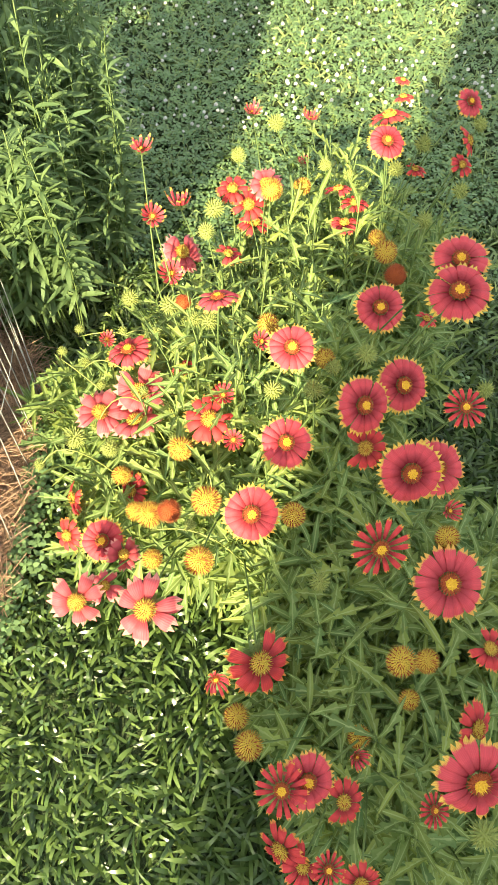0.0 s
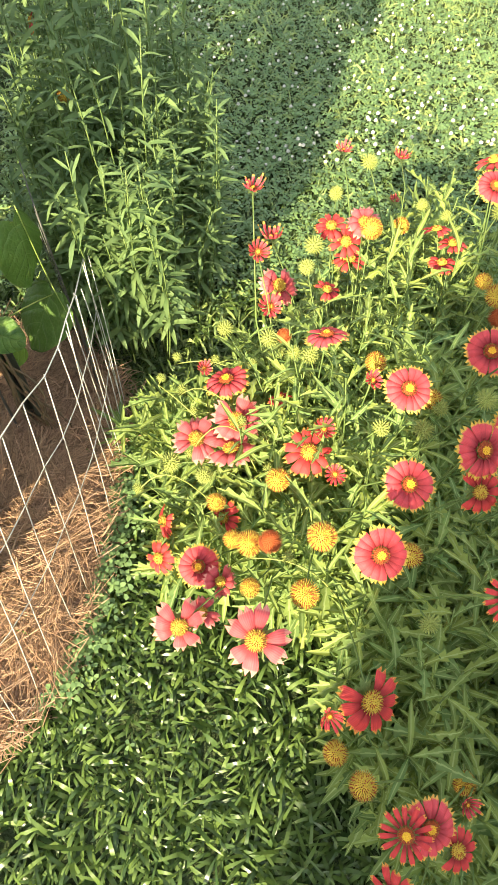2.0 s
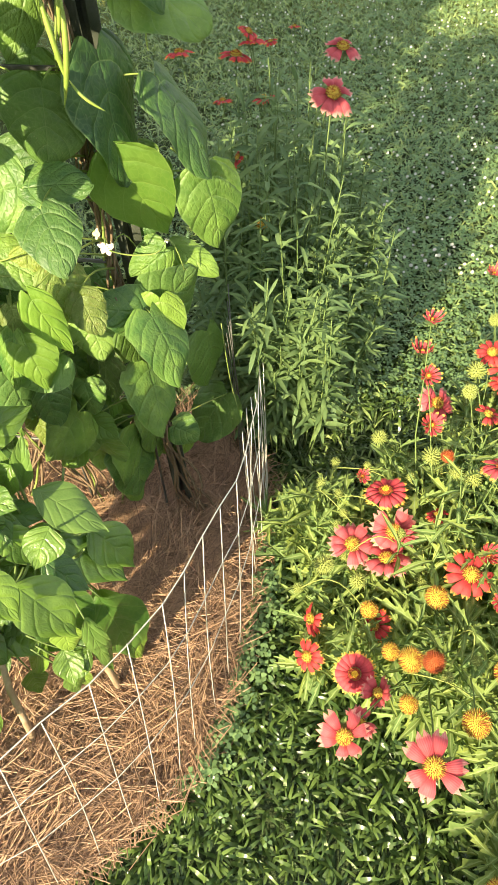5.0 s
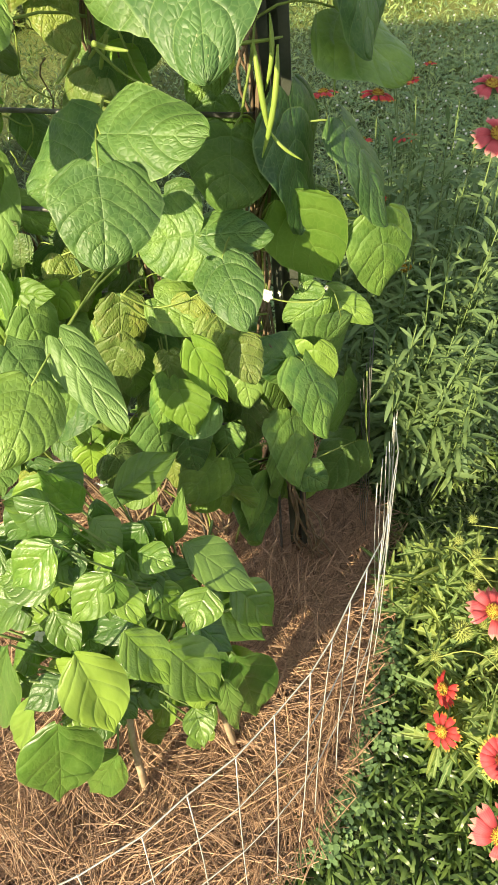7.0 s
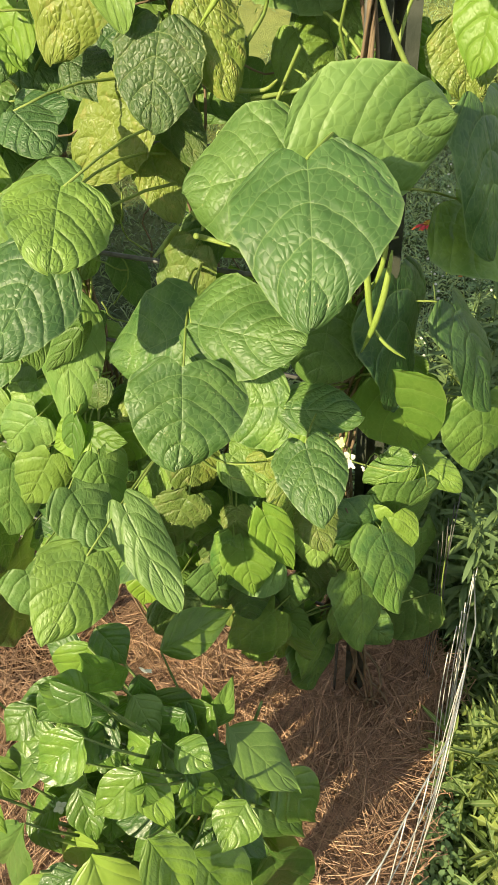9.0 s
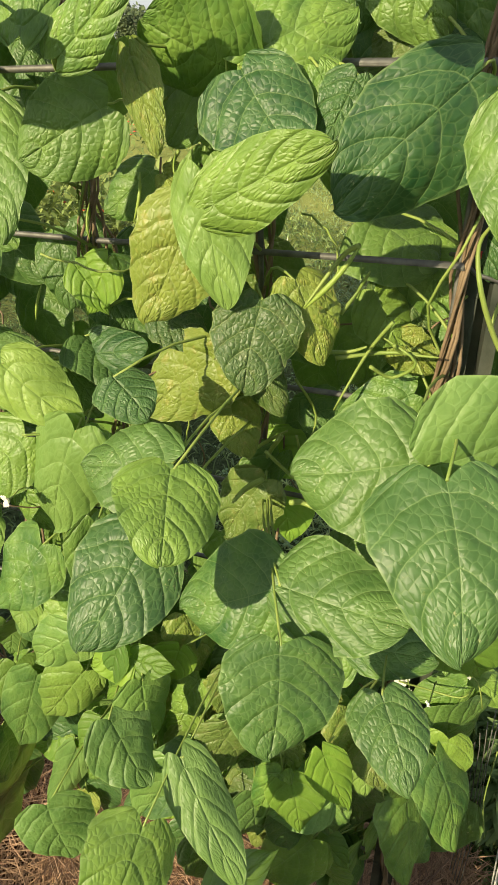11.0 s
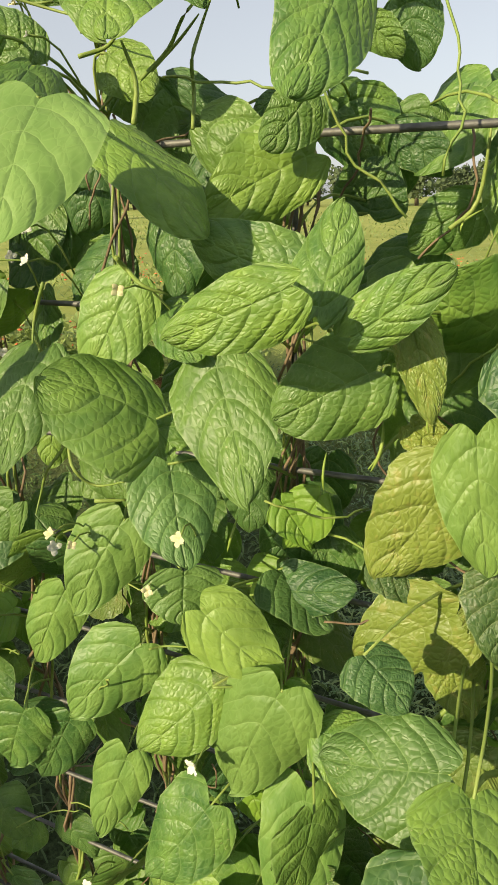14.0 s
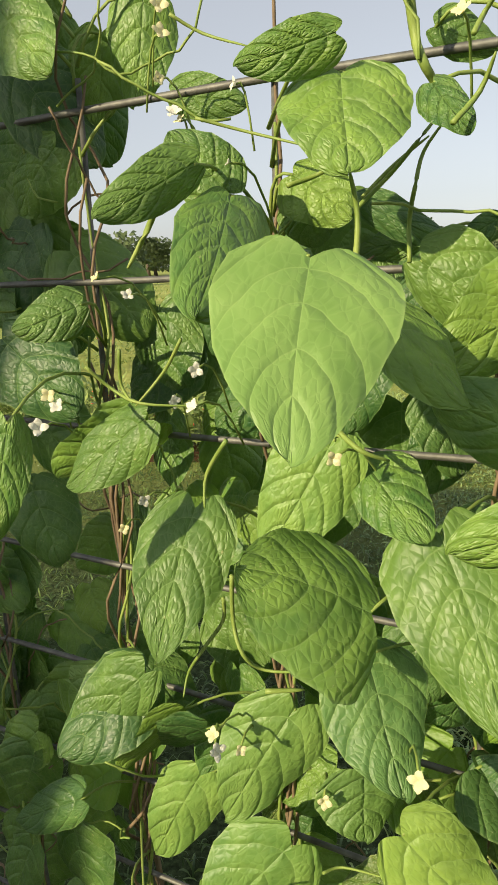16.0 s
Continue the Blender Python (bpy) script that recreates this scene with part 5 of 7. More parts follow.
bean_leaf((-0.538, 0.960, 1.585), (-0.504, 0.940, 1.524), 0.046, face=(-0.01, -0.95, 0.30))
bean_leaf((-0.699, 0.850, 1.348), (-0.661, 0.830, 1.320), 0.057, face=(0.14, -0.71, 0.69))
bean_leaf((-0.608, 0.930, 1.359), (-0.597, 0.920, 1.325), 0.048, "y", face=(0.37, -0.85, 0.37))
bean_leaf((-1.010, 0.880, 0.663), (-0.998, 0.860, 0.535), 0.116, face=(0.95, -0.27, 0.13))
bean_leaf((-1.086, 0.920, 0.393), (-1.176, 0.900, 0.093), 0.151, face=(0.92, -0.29, -0.26))
bean_leaf((-0.526, 0.900, 0.554), (-0.481, 0.870, 0.452), 0.101, face=(0.46, -0.78, 0.43))
bean_leaf((-0.413, 0.960, 0.438), (-0.431, 0.940, 0.188), 0.163, face=(0.89, -0.45, -0.03))
bean_leaf((-0.613, 0.920, 0.864), (-0.638, 0.900, 0.739), 0.085, "y", face=(0.24, -0.96, 0.11))
bean_leaf((-0.699, 0.930, 0.745), (-0.692, 0.920, 0.645), 0.129, face=(0.92, -0.38, 0.10))
bean_leaf((-0.374, 0.930, 0.731), (-0.351, 0.920, 0.659), 0.084, face=(0.84, -0.44, 0.33))
bean_leaf((-0.708, 0.930, 0.853), (-0.725, 0.920, 0.800), 0.058, "y", face=(0.25, -0.96, 0.10))
bean_leaf((-0.723, 0.900, 1.005), (-0.798, 0.890, 0.946), 0.069, "y", face=(-0.07, -0.97, 0.25))
bean_leaf((-0.426, 0.920, 0.676), (-0.440, 0.910, 0.557), 0.077, "y", face=(0.05, -1.00, 0.08))
bean_leaf((-0.716, 0.840, 0.921), (-0.703, 0.820, 0.810), 0.080, "p", face=(0.51, -0.84, 0.21))
bean_leaf((-0.680, 0.900, 0.740), (-0.680, 0.880, 0.621), 0.095, "y", face=(0.40, -0.90, 0.15))
bean_leaf((-0.610, 0.920, 0.884), (-0.621, 0.900, 0.777), 0.082, "y", face=(0.29, -0.95, 0.15))
bean_leaf((-0.670, 0.800, 0.814), (-0.720, 0.780, 0.702), 0.096, "p", face=(0.12, -0.99, 0.12))
bean_leaf((-0.598, 0.850, 0.854), (-0.639, 0.830, 0.752), 0.081, "y", face=(0.09, -0.98, 0.16))
bean_leaf((-0.578, 0.860, 0.687), (-0.564, 0.840, 0.572), 0.100, "p", face=(0.44, -0.87, 0.21))
bean_leaf((-0.644, 0.800, 0.655), (-0.604, 0.780, 0.577), 0.089, "y", face=(0.58, -0.67, 0.47))
bean_leaf((-0.836, 0.750, 0.742), (-0.806, 0.720, 0.644), 0.104, "p", face=(0.67, -0.63, 0.40))
bean_leaf((-0.495, 0.900, 0.898), (-0.510, 0.880, 0.837), 0.060, "y", face=(0.12, -0.95, 0.28))
bean_leaf((-0.437, 0.910, 0.763), (-0.420, 0.890, 0.684), 0.085, "p", face=(0.30, -0.91, 0.29))
bean_leaf((-0.687, 0.930, 0.951), (-0.659, 0.910, 0.865), 0.080, "y", face=(0.51, -0.79, 0.35))
bean_leaf((-0.318, 0.950, 0.772), (-0.317, 0.930, 0.663), 0.085, face=(0.04, -0.98, 0.18))
bean_leaf((-0.516, 0.860, 1.733), (-0.479, 0.820, 1.645), 0.085, "p", face=(-0.18, -0.92, 0.34))
bean_leaf((-0.572, 0.930, 1.735), (-0.575, 0.920, 1.676), 0.052, face=(0.11, -0.98, 0.16))
bean_leaf((-0.453, 1.050, 1.618), (-0.534, 1.050, 1.588), 0.062, "y", face=(-0.06, -0.98, 0.17))
bean_leaf((-1.109, 0.980, 0.408), (-1.145, 0.970, 0.200), 0.088, face=(0.19, -0.56, 0.82))
bean_leaf((-0.873, 1.000, 1.744), (-0.791, 0.980, 1.693), 0.064, face=(0.00, -1.00, 0.19))
bean_leaf((-0.869, 1.030, 1.728), (-0.860, 1.020, 1.654), 0.061, face=(0.03, -1.00, 0.22))
bean_leaf((-0.766, 1.120, 1.777), (-0.740, 1.120, 1.718), 0.084, face=(0.04, -0.99, 0.13))
bean_leaf((-0.719, 1.120, 1.746), (-0.667, 1.110, 1.705), 0.048, face=(-0.02, -1.01, 0.14))
bean_leaf((-0.744, 1.120, 1.671), (-0.728, 1.120, 1.723), 0.072, face=(0.02, -1.00, 0.17))
bean_leaf((-0.825, 1.100, 1.692), (-0.859, 1.100, 1.666), 0.054, face=(0.12, -0.97, 0.19))
bean_leaf((-1.162, 1.000, 1.714), (-1.218, 0.980, 1.698), 0.041, face=(0.29, -0.87, 0.26))
bean_leaf((-1.105, 1.000, 1.614), (-1.194, 0.990, 1.550), 0.063, face=(0.24, -0.88, 0.42))
bean_leaf((-1.115, 0.980, 1.365), (-1.200, 0.950, 1.271), 0.068, face=(0.19, -0.76, 0.67))
bean_leaf((-1.226, 1.000, 1.161), (-1.335, 1.000, 1.098), 0.055, face=(0.22, -0.68, 0.72))
bean_leaf((-1.302, 1.000, 1.071), (-1.336, 0.980, 0.990), 0.063, face=(0.21, -0.63, 0.76))
bean_leaf((-1.128, 0.850, 1.648), (-1.134, 0.820, 1.568), 0.040, face=(0.33, -0.80, 0.44))
bean_leaf((-1.137, 1.120, 1.988), (-1.157, 1.120, 1.896), 0.067, face=(0.17, -0.91, 0.00))
bean_leaf((-1.112, 1.120, 1.901), (-1.043, 1.120, 1.889), 0.042, face=(0.11, -0.95, 0.04))
bean_leaf((-1.272, 1.140, 1.989), (-1.250, 1.140, 1.844), 0.088, face=(0.26, -0.88, 0.04))
bean_leaf((-1.296, 1.140, 2.012), (-1.300, 1.140, 1.898), 0.071, face=(0.28, -0.86, 0.02))
bean_leaf((-1.190, 1.130, 1.966), (-1.205, 1.130, 1.887), 0.061, face=(0.21, -0.90, 0.03))
bean_leaf((-0.977, 1.040, 1.814), (-0.929, 1.030, 1.779), 0.056, face=(0.00, -1.00, 0.14))
bean_leaf((-0.973, 1.060, 1.798), (-0.963, 1.060, 1.758), 0.052, face=(0.02, -1.00, 0.17))
bean_leaf((-0.926, 1.060, 1.792), (-0.851, 1.050, 1.758), 0.032, face=(-0.09, -1.02, 0.17))
bean_leaf((-0.885, 1.090, 1.760), (-0.948, 1.080, 1.756), 0.028, face=(-0.05, -1.01, 0.19))
bean_leaf((-0.819, 1.060, 1.774), (-0.848, 1.060, 1.757), 0.024, face=(-0.16, -1.02, 0.18))
bean_leaf((-0.873, 1.050, 1.907), (-0.828, 1.050, 1.890), 0.034, face=(-0.14, -0.99, 0.01))
bean_leaf((-0.785, 1.120, 1.778), (-0.727, 1.120, 1.710), 0.072, face=(-0.11, -1.02, 0.16))
bean_leaf((-0.717, 1.120, 1.852), (-0.703, 1.120, 1.795), 0.058, face=(-0.16, -1.01, 0.08))
bean_leaf((-0.690, 1.130, 1.767), (-0.712, 1.130, 1.712), 0.056, face=(-0.17, -1.02, 0.17))
bean_leaf((-0.748, 1.100, 1.833), (-0.717, 1.100, 1.803), 0.034, face=(-0.13, -1.01, 0.08))
bean_leaf((-0.746, 1.120, 1.683), (-0.770, 1.120, 1.714), 0.061, face=(-0.11, -1.02, 0.21))
bean_leaf((-1.158, 0.980, 1.043), (-1.084, 0.970, 0.981), 0.088, face=(0.17, -0.68, 0.75))
bean_leaf((-0.612, 1.000, 1.619), (-0.683, 0.980, 1.526), 0.089, face=(0.00, -1.00, 0.30))
bean_pod((-0.376, 0.870, 1.233), (-0.363, 0.860, 1.142), 0.000)
bean_pod((-0.350, 0.860, 1.231), (-0.371, 0.850, 1.123), 0.005)
bean_pod((-0.364, 0.870, 1.145), (-0.326, 0.860, 1.114), -0.004)
bean_pod((-0.359, 0.880, 1.253), (-0.366, 0.870, 1.185), 0.005)
bean_pod((-0.293, 1.050, 1.151), (-0.295, 1.040, 1.116), -0.002)
bean_pod((-0.750, 0.950, 1.477), (-0.750, 0.940, 1.445), -0.001)
bean_pod((-0.704, 0.970, 1.502), (-0.712, 0.960, 1.458), 0.004)
bean_pod((-0.667, 0.970, 1.520), (-0.665, 0.960, 1.497), -0.001)
bean_pod((-0.777, 0.950, 1.481), (-0.776, 0.940, 1.472), 0.001)
bean_pod((-0.638, 1.000, 1.676), (-0.654, 0.990, 1.659), -0.006)
bean_pod((-0.493, 0.930, 1.453), (-0.537, 0.920, 1.399), 0.003)
bean_pod((-0.851, 1.000, 1.375), (-0.861, 0.990, 1.335), 0.000)
bean_stem([(-1.002, 0.930, 1.512), (-1.007, 0.942, 1.464), (-0.995, 0.930, 1.442), (-0.980, 0.942, 1.422), (-0.939, 0.930, 1.437)], 0.0019)
bean_stem([(-1.014, 0.940, 1.485), (-1.020, 0.952, 1.456), (-1.034, 0.940, 1.434), (-1.055, 0.952, 1.399), (-1.056, 0.940, 1.381)], 0.0017)
bean_stem([(-1.002, 0.930, 1.622), (-1.024, 0.942, 1.590), (-1.022, 0.930, 1.567)], 0.0018)
bean_stem([(-0.923, 0.920, 1.645), (-0.919, 0.932, 1.633), (-0.901, 0.920, 1.623), (-0.884, 0.932, 1.614)], 0.0022)
bean_stem([(-0.912, 0.950, 1.745), (-0.913, 0.962, 1.776), (-0.917, 0.950, 1.803)], 0.0022)
bean_stem([(-0.917, 0.980, 1.781), (-0.896, 0.992, 1.803), (-0.877, 0.980, 1.821), (-0.864, 0.992, 1.839)], 0.0017)
bean_stem([(-0.916, 1.000, 1.790), (-0.894, 1.012, 1.813), (-0.871, 1.000, 1.827)], 0.0015)
bean_stem([(-0.881, 1.000, 1.744), (-0.883, 1.012, 1.774), (-0.879, 1.000, 1.795), (-0.875, 1.012, 1.819), (-0.860, 1.000, 1.837)], 0.0018)
bean_stem([(-0.890, 1.000, 1.930), (-0.884, 1.012, 1.893), (-0.877, 1.000, 1.873), (-0.869, 1.012, 1.861), (-0.863, 1.000, 1.844)], 0.0036)
bean_stem([(-1.042, 0.930, 1.794), (-1.061, 0.942, 1.771), (-1.072, 0.930, 1.746)], 0.0024)
bean_stem([(-1.043, 1.000, 1.854), (-1.005, 1.012, 1.843), (-0.937, 1.000, 1.822)], 0.0013)
bean_stem([(-1.073, 1.030, 1.936), (-1.050, 1.042, 1.923), (-1.009, 1.030, 1.906)], 0.0014)
bean_stem([(-0.961, 0.960, 1.797), (-0.943, 0.972, 1.804), (-0.924, 0.960, 1.810)], 0.0018)
bean_stem([(-1.276, 1.020, 1.648), (-1.252, 1.032, 1.666), (-1.218, 1.020, 1.687)], 0.0022)
bean_stem([(-1.135, 0.960, 1.669), (-1.118, 0.972, 1.648), (-1.086, 0.960, 1.640), (-1.046, 0.972, 1.637)], 0.0016)
bean_stem([(-1.102, 0.960, 1.683), (-1.110, 0.972, 1.653), (-1.094, 0.960, 1.640)], 0.0016)
bean_stem([(-1.052, 0.970, 1.691), (-1.075, 0.982, 1.662), (-1.097, 0.970, 1.635)], 0.0016)
bean_stem([(-0.845, 0.900, 1.857), (-0.840, 0.912, 1.870), (-0.835, 0.900, 1.873)], 0.0016)
bean_stem([(-0.854, 0.930, 1.821), (-0.840, 0.942, 1.839), (-0.833, 0.930, 1.855)], 0.0018)
bean_stem([(-0.764, 0.950, 1.606), (-0.743, 0.962, 1.571), (-0.721, 0.950, 1.563)], 0.0020)
bean_stem([(-0.580, 0.950, 1.219), (-0.546, 0.962, 1.176), (-0.511, 0.950, 1.168)], 0.0020)
bean_stem([(-0.509, 0.970, 1.377), (-0.495, 0.982, 1.397), (-0.484, 0.970, 1.421)], 0.0022)
bean_stem([(-0.523, 0.970, 1.335), (-0.498, 0.982, 1.333), (-0.481, 0.970, 1.345)], 0.0022)
bean_stem([(-0.458, 0.970, 1.373), (-0.481, 0.982, 1.332), (-0.510, 0.970, 1.269)], 0.0020)
bean_stem([(-0.663, 1.050, 1.659), (-0.641, 1.062, 1.682), (-0.637, 1.050, 1.740)], 0.0022)
bean_stem([(-0.614, 1.050, 1.686), (-0.615, 1.062, 1.710), (-0.614, 1.050, 1.728)], 0.0025)
bean_stem([(-0.964, 1.000, 1.634), (-0.952, 1.012, 1.615), (-0.918, 1.000, 1.606)], 0.0020)
bean_stem([(-0.977, 0.930, 1.411), (-0.947, 0.942, 1.410)], 0.0022)
bean_stem([(-0.551, 0.980, 1.225), (-0.540, 0.992, 1.169), (-0.512, 0.980, 1.143)], 0.0016)
bean_stem([(-0.557, 1.000, 1.286), (-0.534, 1.012, 1.236), (-0.543, 1.000, 1.195)], 0.0016)
bean_stem([(-0.927, 0.920, 1.249), (-0.912, 0.932, 1.247), (-0.876, 0.920, 1.262)], 0.0013)
bean_stem([(-0.849, 0.900, 1.235), (-0.824, 0.912, 1.232)], 0.0015)
bean_stem([(-0.664, 0.970, 1.521), (-0.694, 0.982, 1.483), (-0.715, 0.970, 1.456)], 0.0018)
bean_stem([(-0.335, 0.950, 1.329), (-0.360, 0.962, 1.359), (-0.385, 0.950, 1.413), (-0.393, 0.962, 1.452), (-0.382, 0.950, 1.477)], 0.0026)
bean_stem([(-0.512, 0.980, 1.325), (-0.467, 0.992, 1.330), (-0.430, 0.980, 1.338)], 0.0024)
bean_stem([(-0.493, 0.930, 1.455), (-0.509, 0.942, 1.440), (-0.539, 0.930, 1.396)], 0.0024)
bean_stem([(-0.476, 0.970, 1.324), (-0.453, 0.982, 1.308), (-0.432, 0.970, 1.333), (-0.468, 0.982, 1.352)], 0.0020)
bean_stem([(-0.455, 0.970, 1.349), (-0.444, 0.982, 1.336), (-0.411, 0.970, 1.340)], 0.0020)
bean_stem([(-0.369, 0.970, 1.371), (-0.363, 0.982, 1.399), (-0.351, 0.970, 1.423)], 0.0018)
bean_stem([(-0.648, 1.000, 1.126), (-0.612, 1.012, 1.174), (-0.565, 1.000, 1.218)], 0.0030)
bean_stem([(-0.572, 1.000, 1.210), (-0.598, 1.012, 1.151), (-0.598, 1.000, 1.060)], 0.0030)
bean_stem([(-0.529, 0.830, 1.248), (-0.520, 0.842, 1.240), (-0.495, 0.830, 1.240)], 0.0028)
bean_stem([(-0.568, 0.880, 1.232), (-0.590, 0.892, 1.207), (-0.600, 0.880, 1.197)], 0.0032)
bean_stem([(-0.407, 0.885, 1.223), (-0.390, 0.897, 1.223), (-0.365, 0.885, 1.228), (-0.348, 0.897, 1.227)], 0.0022)
bean_stem([(-0.592, 0.880, 0.909), (-0.571, 0.892, 0.871), (-0.533, 0.880, 0.870), (-0.505, 0.892, 0.864)], 0.0022)
bean_stem([(-0.591, 0.880, 0.920), (-0.552, 0.892, 0.887), (-0.497, 0.880, 0.908)], 0.0018)
bean_stem([(-0.724, 0.900, 1.163), (-0.734, 0.912, 1.136), (-0.722, 0.900, 1.127)], 0.0020)
bean_stem([(-0.396, 0.960, 0.862), (-0.363, 0.972, 0.842), (-0.315, 0.960, 0.852), (-0.299, 0.972, 0.862)], 0.0013)
bean_stem([(-0.224, 1.030, 0.648), (-0.215, 1.042, 0.482), (-0.198, 1.030, 0.387)], 0.0012)
bean_stem([(-0.274, 0.990, 1.007), (-0.255, 1.002, 0.983), (-0.236, 0.990, 0.976)], 0.0016)
bean_stem([(-0.607, 0.930, 0.875), (-0.577, 0.942, 0.829), (-0.519, 0.930, 0.825)], 0.0022)
bean_blossom((-1.041, 0.970, 1.667), 0.013)
bean_blossom((-1.062, 0.970, 1.641), 0.012)
bean_blossom((-1.044, 0.970, 1.636), 0.013)
bean_blossom((-1.204, 0.980, 1.607), 0.018)
bean_blossom((-1.180, 0.980, 1.628), 0.015)
bean_blossom((-1.189, 0.980, 1.639), 0.014, True)
bean_blossom((-1.086, 1.060, 1.872), 0.016)
bean_blossom((-1.081, 1.060, 1.866), 0.011, True)
bean_blossom((-1.030, 1.060, 1.889), 0.012)
bean_blossom((-0.919, 0.910, 1.620), 0.012, True)
bean_blossom((-0.851, 0.850, 1.431), 0.014, True)
bean_blossom((-1.011, 0.900, 1.370), 0.016)
bean_blossom((-1.011, 0.900, 1.385), 0.013, True)
bean_blossom((-0.990, 0.900, 1.376), 0.010, True)
bean_blossom((-1.113, 1.000, 1.539), 0.013)
bean_blossom((-1.136, 1.000, 1.508), 0.011, True)
bean_blossom((-0.928, 0.930, 1.315), 0.013, True)
bean_blossom((-1.092, 1.050, 1.930), 0.016, True)
bean_blossom((-1.096, 1.050, 1.898), 0.011, True)
bean_blossom((-1.091, 1.050, 1.950), 0.016, True)
bean_blossom((-0.999, 0.950, 1.813), 0.006)
bean_blossom((-1.113, 1.000, 1.723), 0.012)
bean_blossom((-1.141, 1.000, 1.738), 0.011, True)
bean_blossom((-0.852, 0.950, 1.883), 0.012, True)
bean_blossom((-0.856, 0.860, 1.172), 0.019)
bean_blossom((-0.931, 0.920, 0.898), 0.019)
bean_blossom((-1.036, 0.900, 0.863), 0.021)
bean_blossom((-0.392, 0.970, 0.857), 0.022)
bean_blossom((-0.402, 0.970, 0.882), 0.018, True)
bean_blossom((-0.301, 1.000, 0.850), 0.009)
bean_blossom((-0.384, 0.930, 0.886), 0.021)
bean_blossom((-0.605, 1.000, 1.676), 0.012)
bean_blossom((-0.362, 0.900, 0.909), 0.010)

pepper_leaf((-0.604, 0.600, 0.778), (-0.623, 0.580, 0.879), 0.047, face=(0.80, -0.59, 0.03))
pepper_leaf((-0.618, 0.560, 0.823), (-0.652, 0.540, 0.872), 0.052, face=(0.82, -0.38, 0.42))
pepper_leaf((-0.623, 0.580, 0.740), (-0.632, 0.560, 0.827), 0.034, face=(0.84, -0.55, -0.04))
pepper_leaf((-0.593, 0.600, 0.761), (-0.554, 0.570, 0.724), 0.050, "l", face=(0.34, -0.52, 0.78))
pepper_leaf((-0.617, 0.710, 0.664), (-0.527, 0.790, 0.684), 0.069, face=(0.25, -0.49, 0.84))
pepper_leaf((-0.488, 0.625, 0.672), (-0.378, 0.590, 0.619), 0.071, "l", face=(0.28, -0.42, 0.86))
pepper_leaf((-0.475, 0.605, 0.575), (-0.375, 0.580, 0.463), 0.094, face=(0.59, -0.49, 0.64))
pepper_leaf((-0.495, 0.490, 0.633), (-0.422, 0.455, 0.527), 0.090, face=(0.63, -0.49, 0.60))
pepper_leaf((-0.534, 0.475, 0.697), (-0.478, 0.440, 0.620), 0.063, face=(0.60, -0.47, 0.65))
pepper_leaf((-0.549, 0.520, 0.762), (-0.605, 0.470, 0.705), 0.055, face=(-0.04, -0.73, 0.68))
pepper_leaf((-0.591, 0.447, 0.688), (-0.545, 0.380, 0.568), 0.088, "l", face=(0.60, -0.58, 0.55))
pepper_leaf((-0.642, 0.400, 0.549), (-0.686, 0.335, 0.344), 0.124, face=(0.29, -0.93, 0.23))
pepper_leaf((-0.522, 0.560, 0.673), (-0.480, 0.540, 0.588), 0.054, face=(0.66, -0.59, 0.46))
pepper_leaf((-0.526, 0.600, 0.749), (-0.589, 0.570, 0.663), 0.061, face=(-0.23, -0.86, 0.46))
pepper_leaf((-0.666, 0.600, 0.717), (-0.723, 0.560, 0.628), 0.068, face=(0.01, -0.91, 0.40))
pepper_leaf((-0.726, 0.550, 0.606), (-0.845, 0.530, 0.538), 0.064, face=(-0.34, -0.56, 0.76))
pepper_leaf((-0.649, 0.620, 0.819), (-0.713, 0.600, 0.699), 0.070, face=(0.01, -0.99, 0.16))
pepper_leaf((-0.666, 0.660, 0.790), (-0.622, 0.640, 0.750), 0.058, face=(0.46, -0.47, 0.75))
pepper_leaf((-0.501, 0.620, 0.679), (-0.477, 0.630, 0.781), 0.033, "l", face=(0.03, -1.00, 0.09))
pepper_leaf((-0.510, 0.620, 0.675), (-0.512, 0.630, 0.754), 0.019, "l", face=(0.44, -0.89, 0.12))
pepper_leaf((-0.591, 0.620, 0.776), (-0.587, 0.590, 0.696), 0.037, face=(0.46, -0.82, 0.33))
pepper_leaf((-0.441, 0.590, 0.409), (-0.407, 0.570, 0.042), 0.089, face=(0.53, -0.84, 0.09))
pepper_leaf((-0.430, 0.500, 0.493), (-0.421, 0.480, 0.249), 0.043, "l", face=(0.46, -0.88, 0.09))
pepper_leaf((-0.491, 0.500, 0.286), (-0.498, 0.490, 0.170), 0.041, "l", face=(0.31, -0.95, 0.06))
pepper_leaf((-0.538, 0.510, 0.762), (-0.563, 0.490, 0.678), 0.039, face=(0.09, -0.97, 0.21))
pepper_leaf((-0.600, 0.410, 0.381), (-0.713, 0.380, 0.158), 0.077, face=(-0.40, -0.86, 0.32))
pepper_leaf((-0.606, 0.550, 0.863), (-0.669, 0.520, 0.813), 0.067, face=(-0.03, -0.84, 0.54))
pepper_leaf((-0.604, 0.520, 0.820), (-0.668, 0.490, 0.760), 0.062, face=(-0.08, -0.85, 0.52))
pepper_leaf((-0.696, 0.460, 0.660), (-0.861, 0.420, 0.307), 0.075, "l", face=(-0.03, -0.99, 0.12))
pepper_leaf((-0.661, 0.420, 0.590), (-0.823, 0.390, 0.286), 0.057, "l", face=(-0.37, -0.88, 0.29))
pepper_leaf((-0.624, 0.560, 0.711), (-0.695, 0.540, 0.595), 0.039, face=(-0.22, -0.93, 0.29))
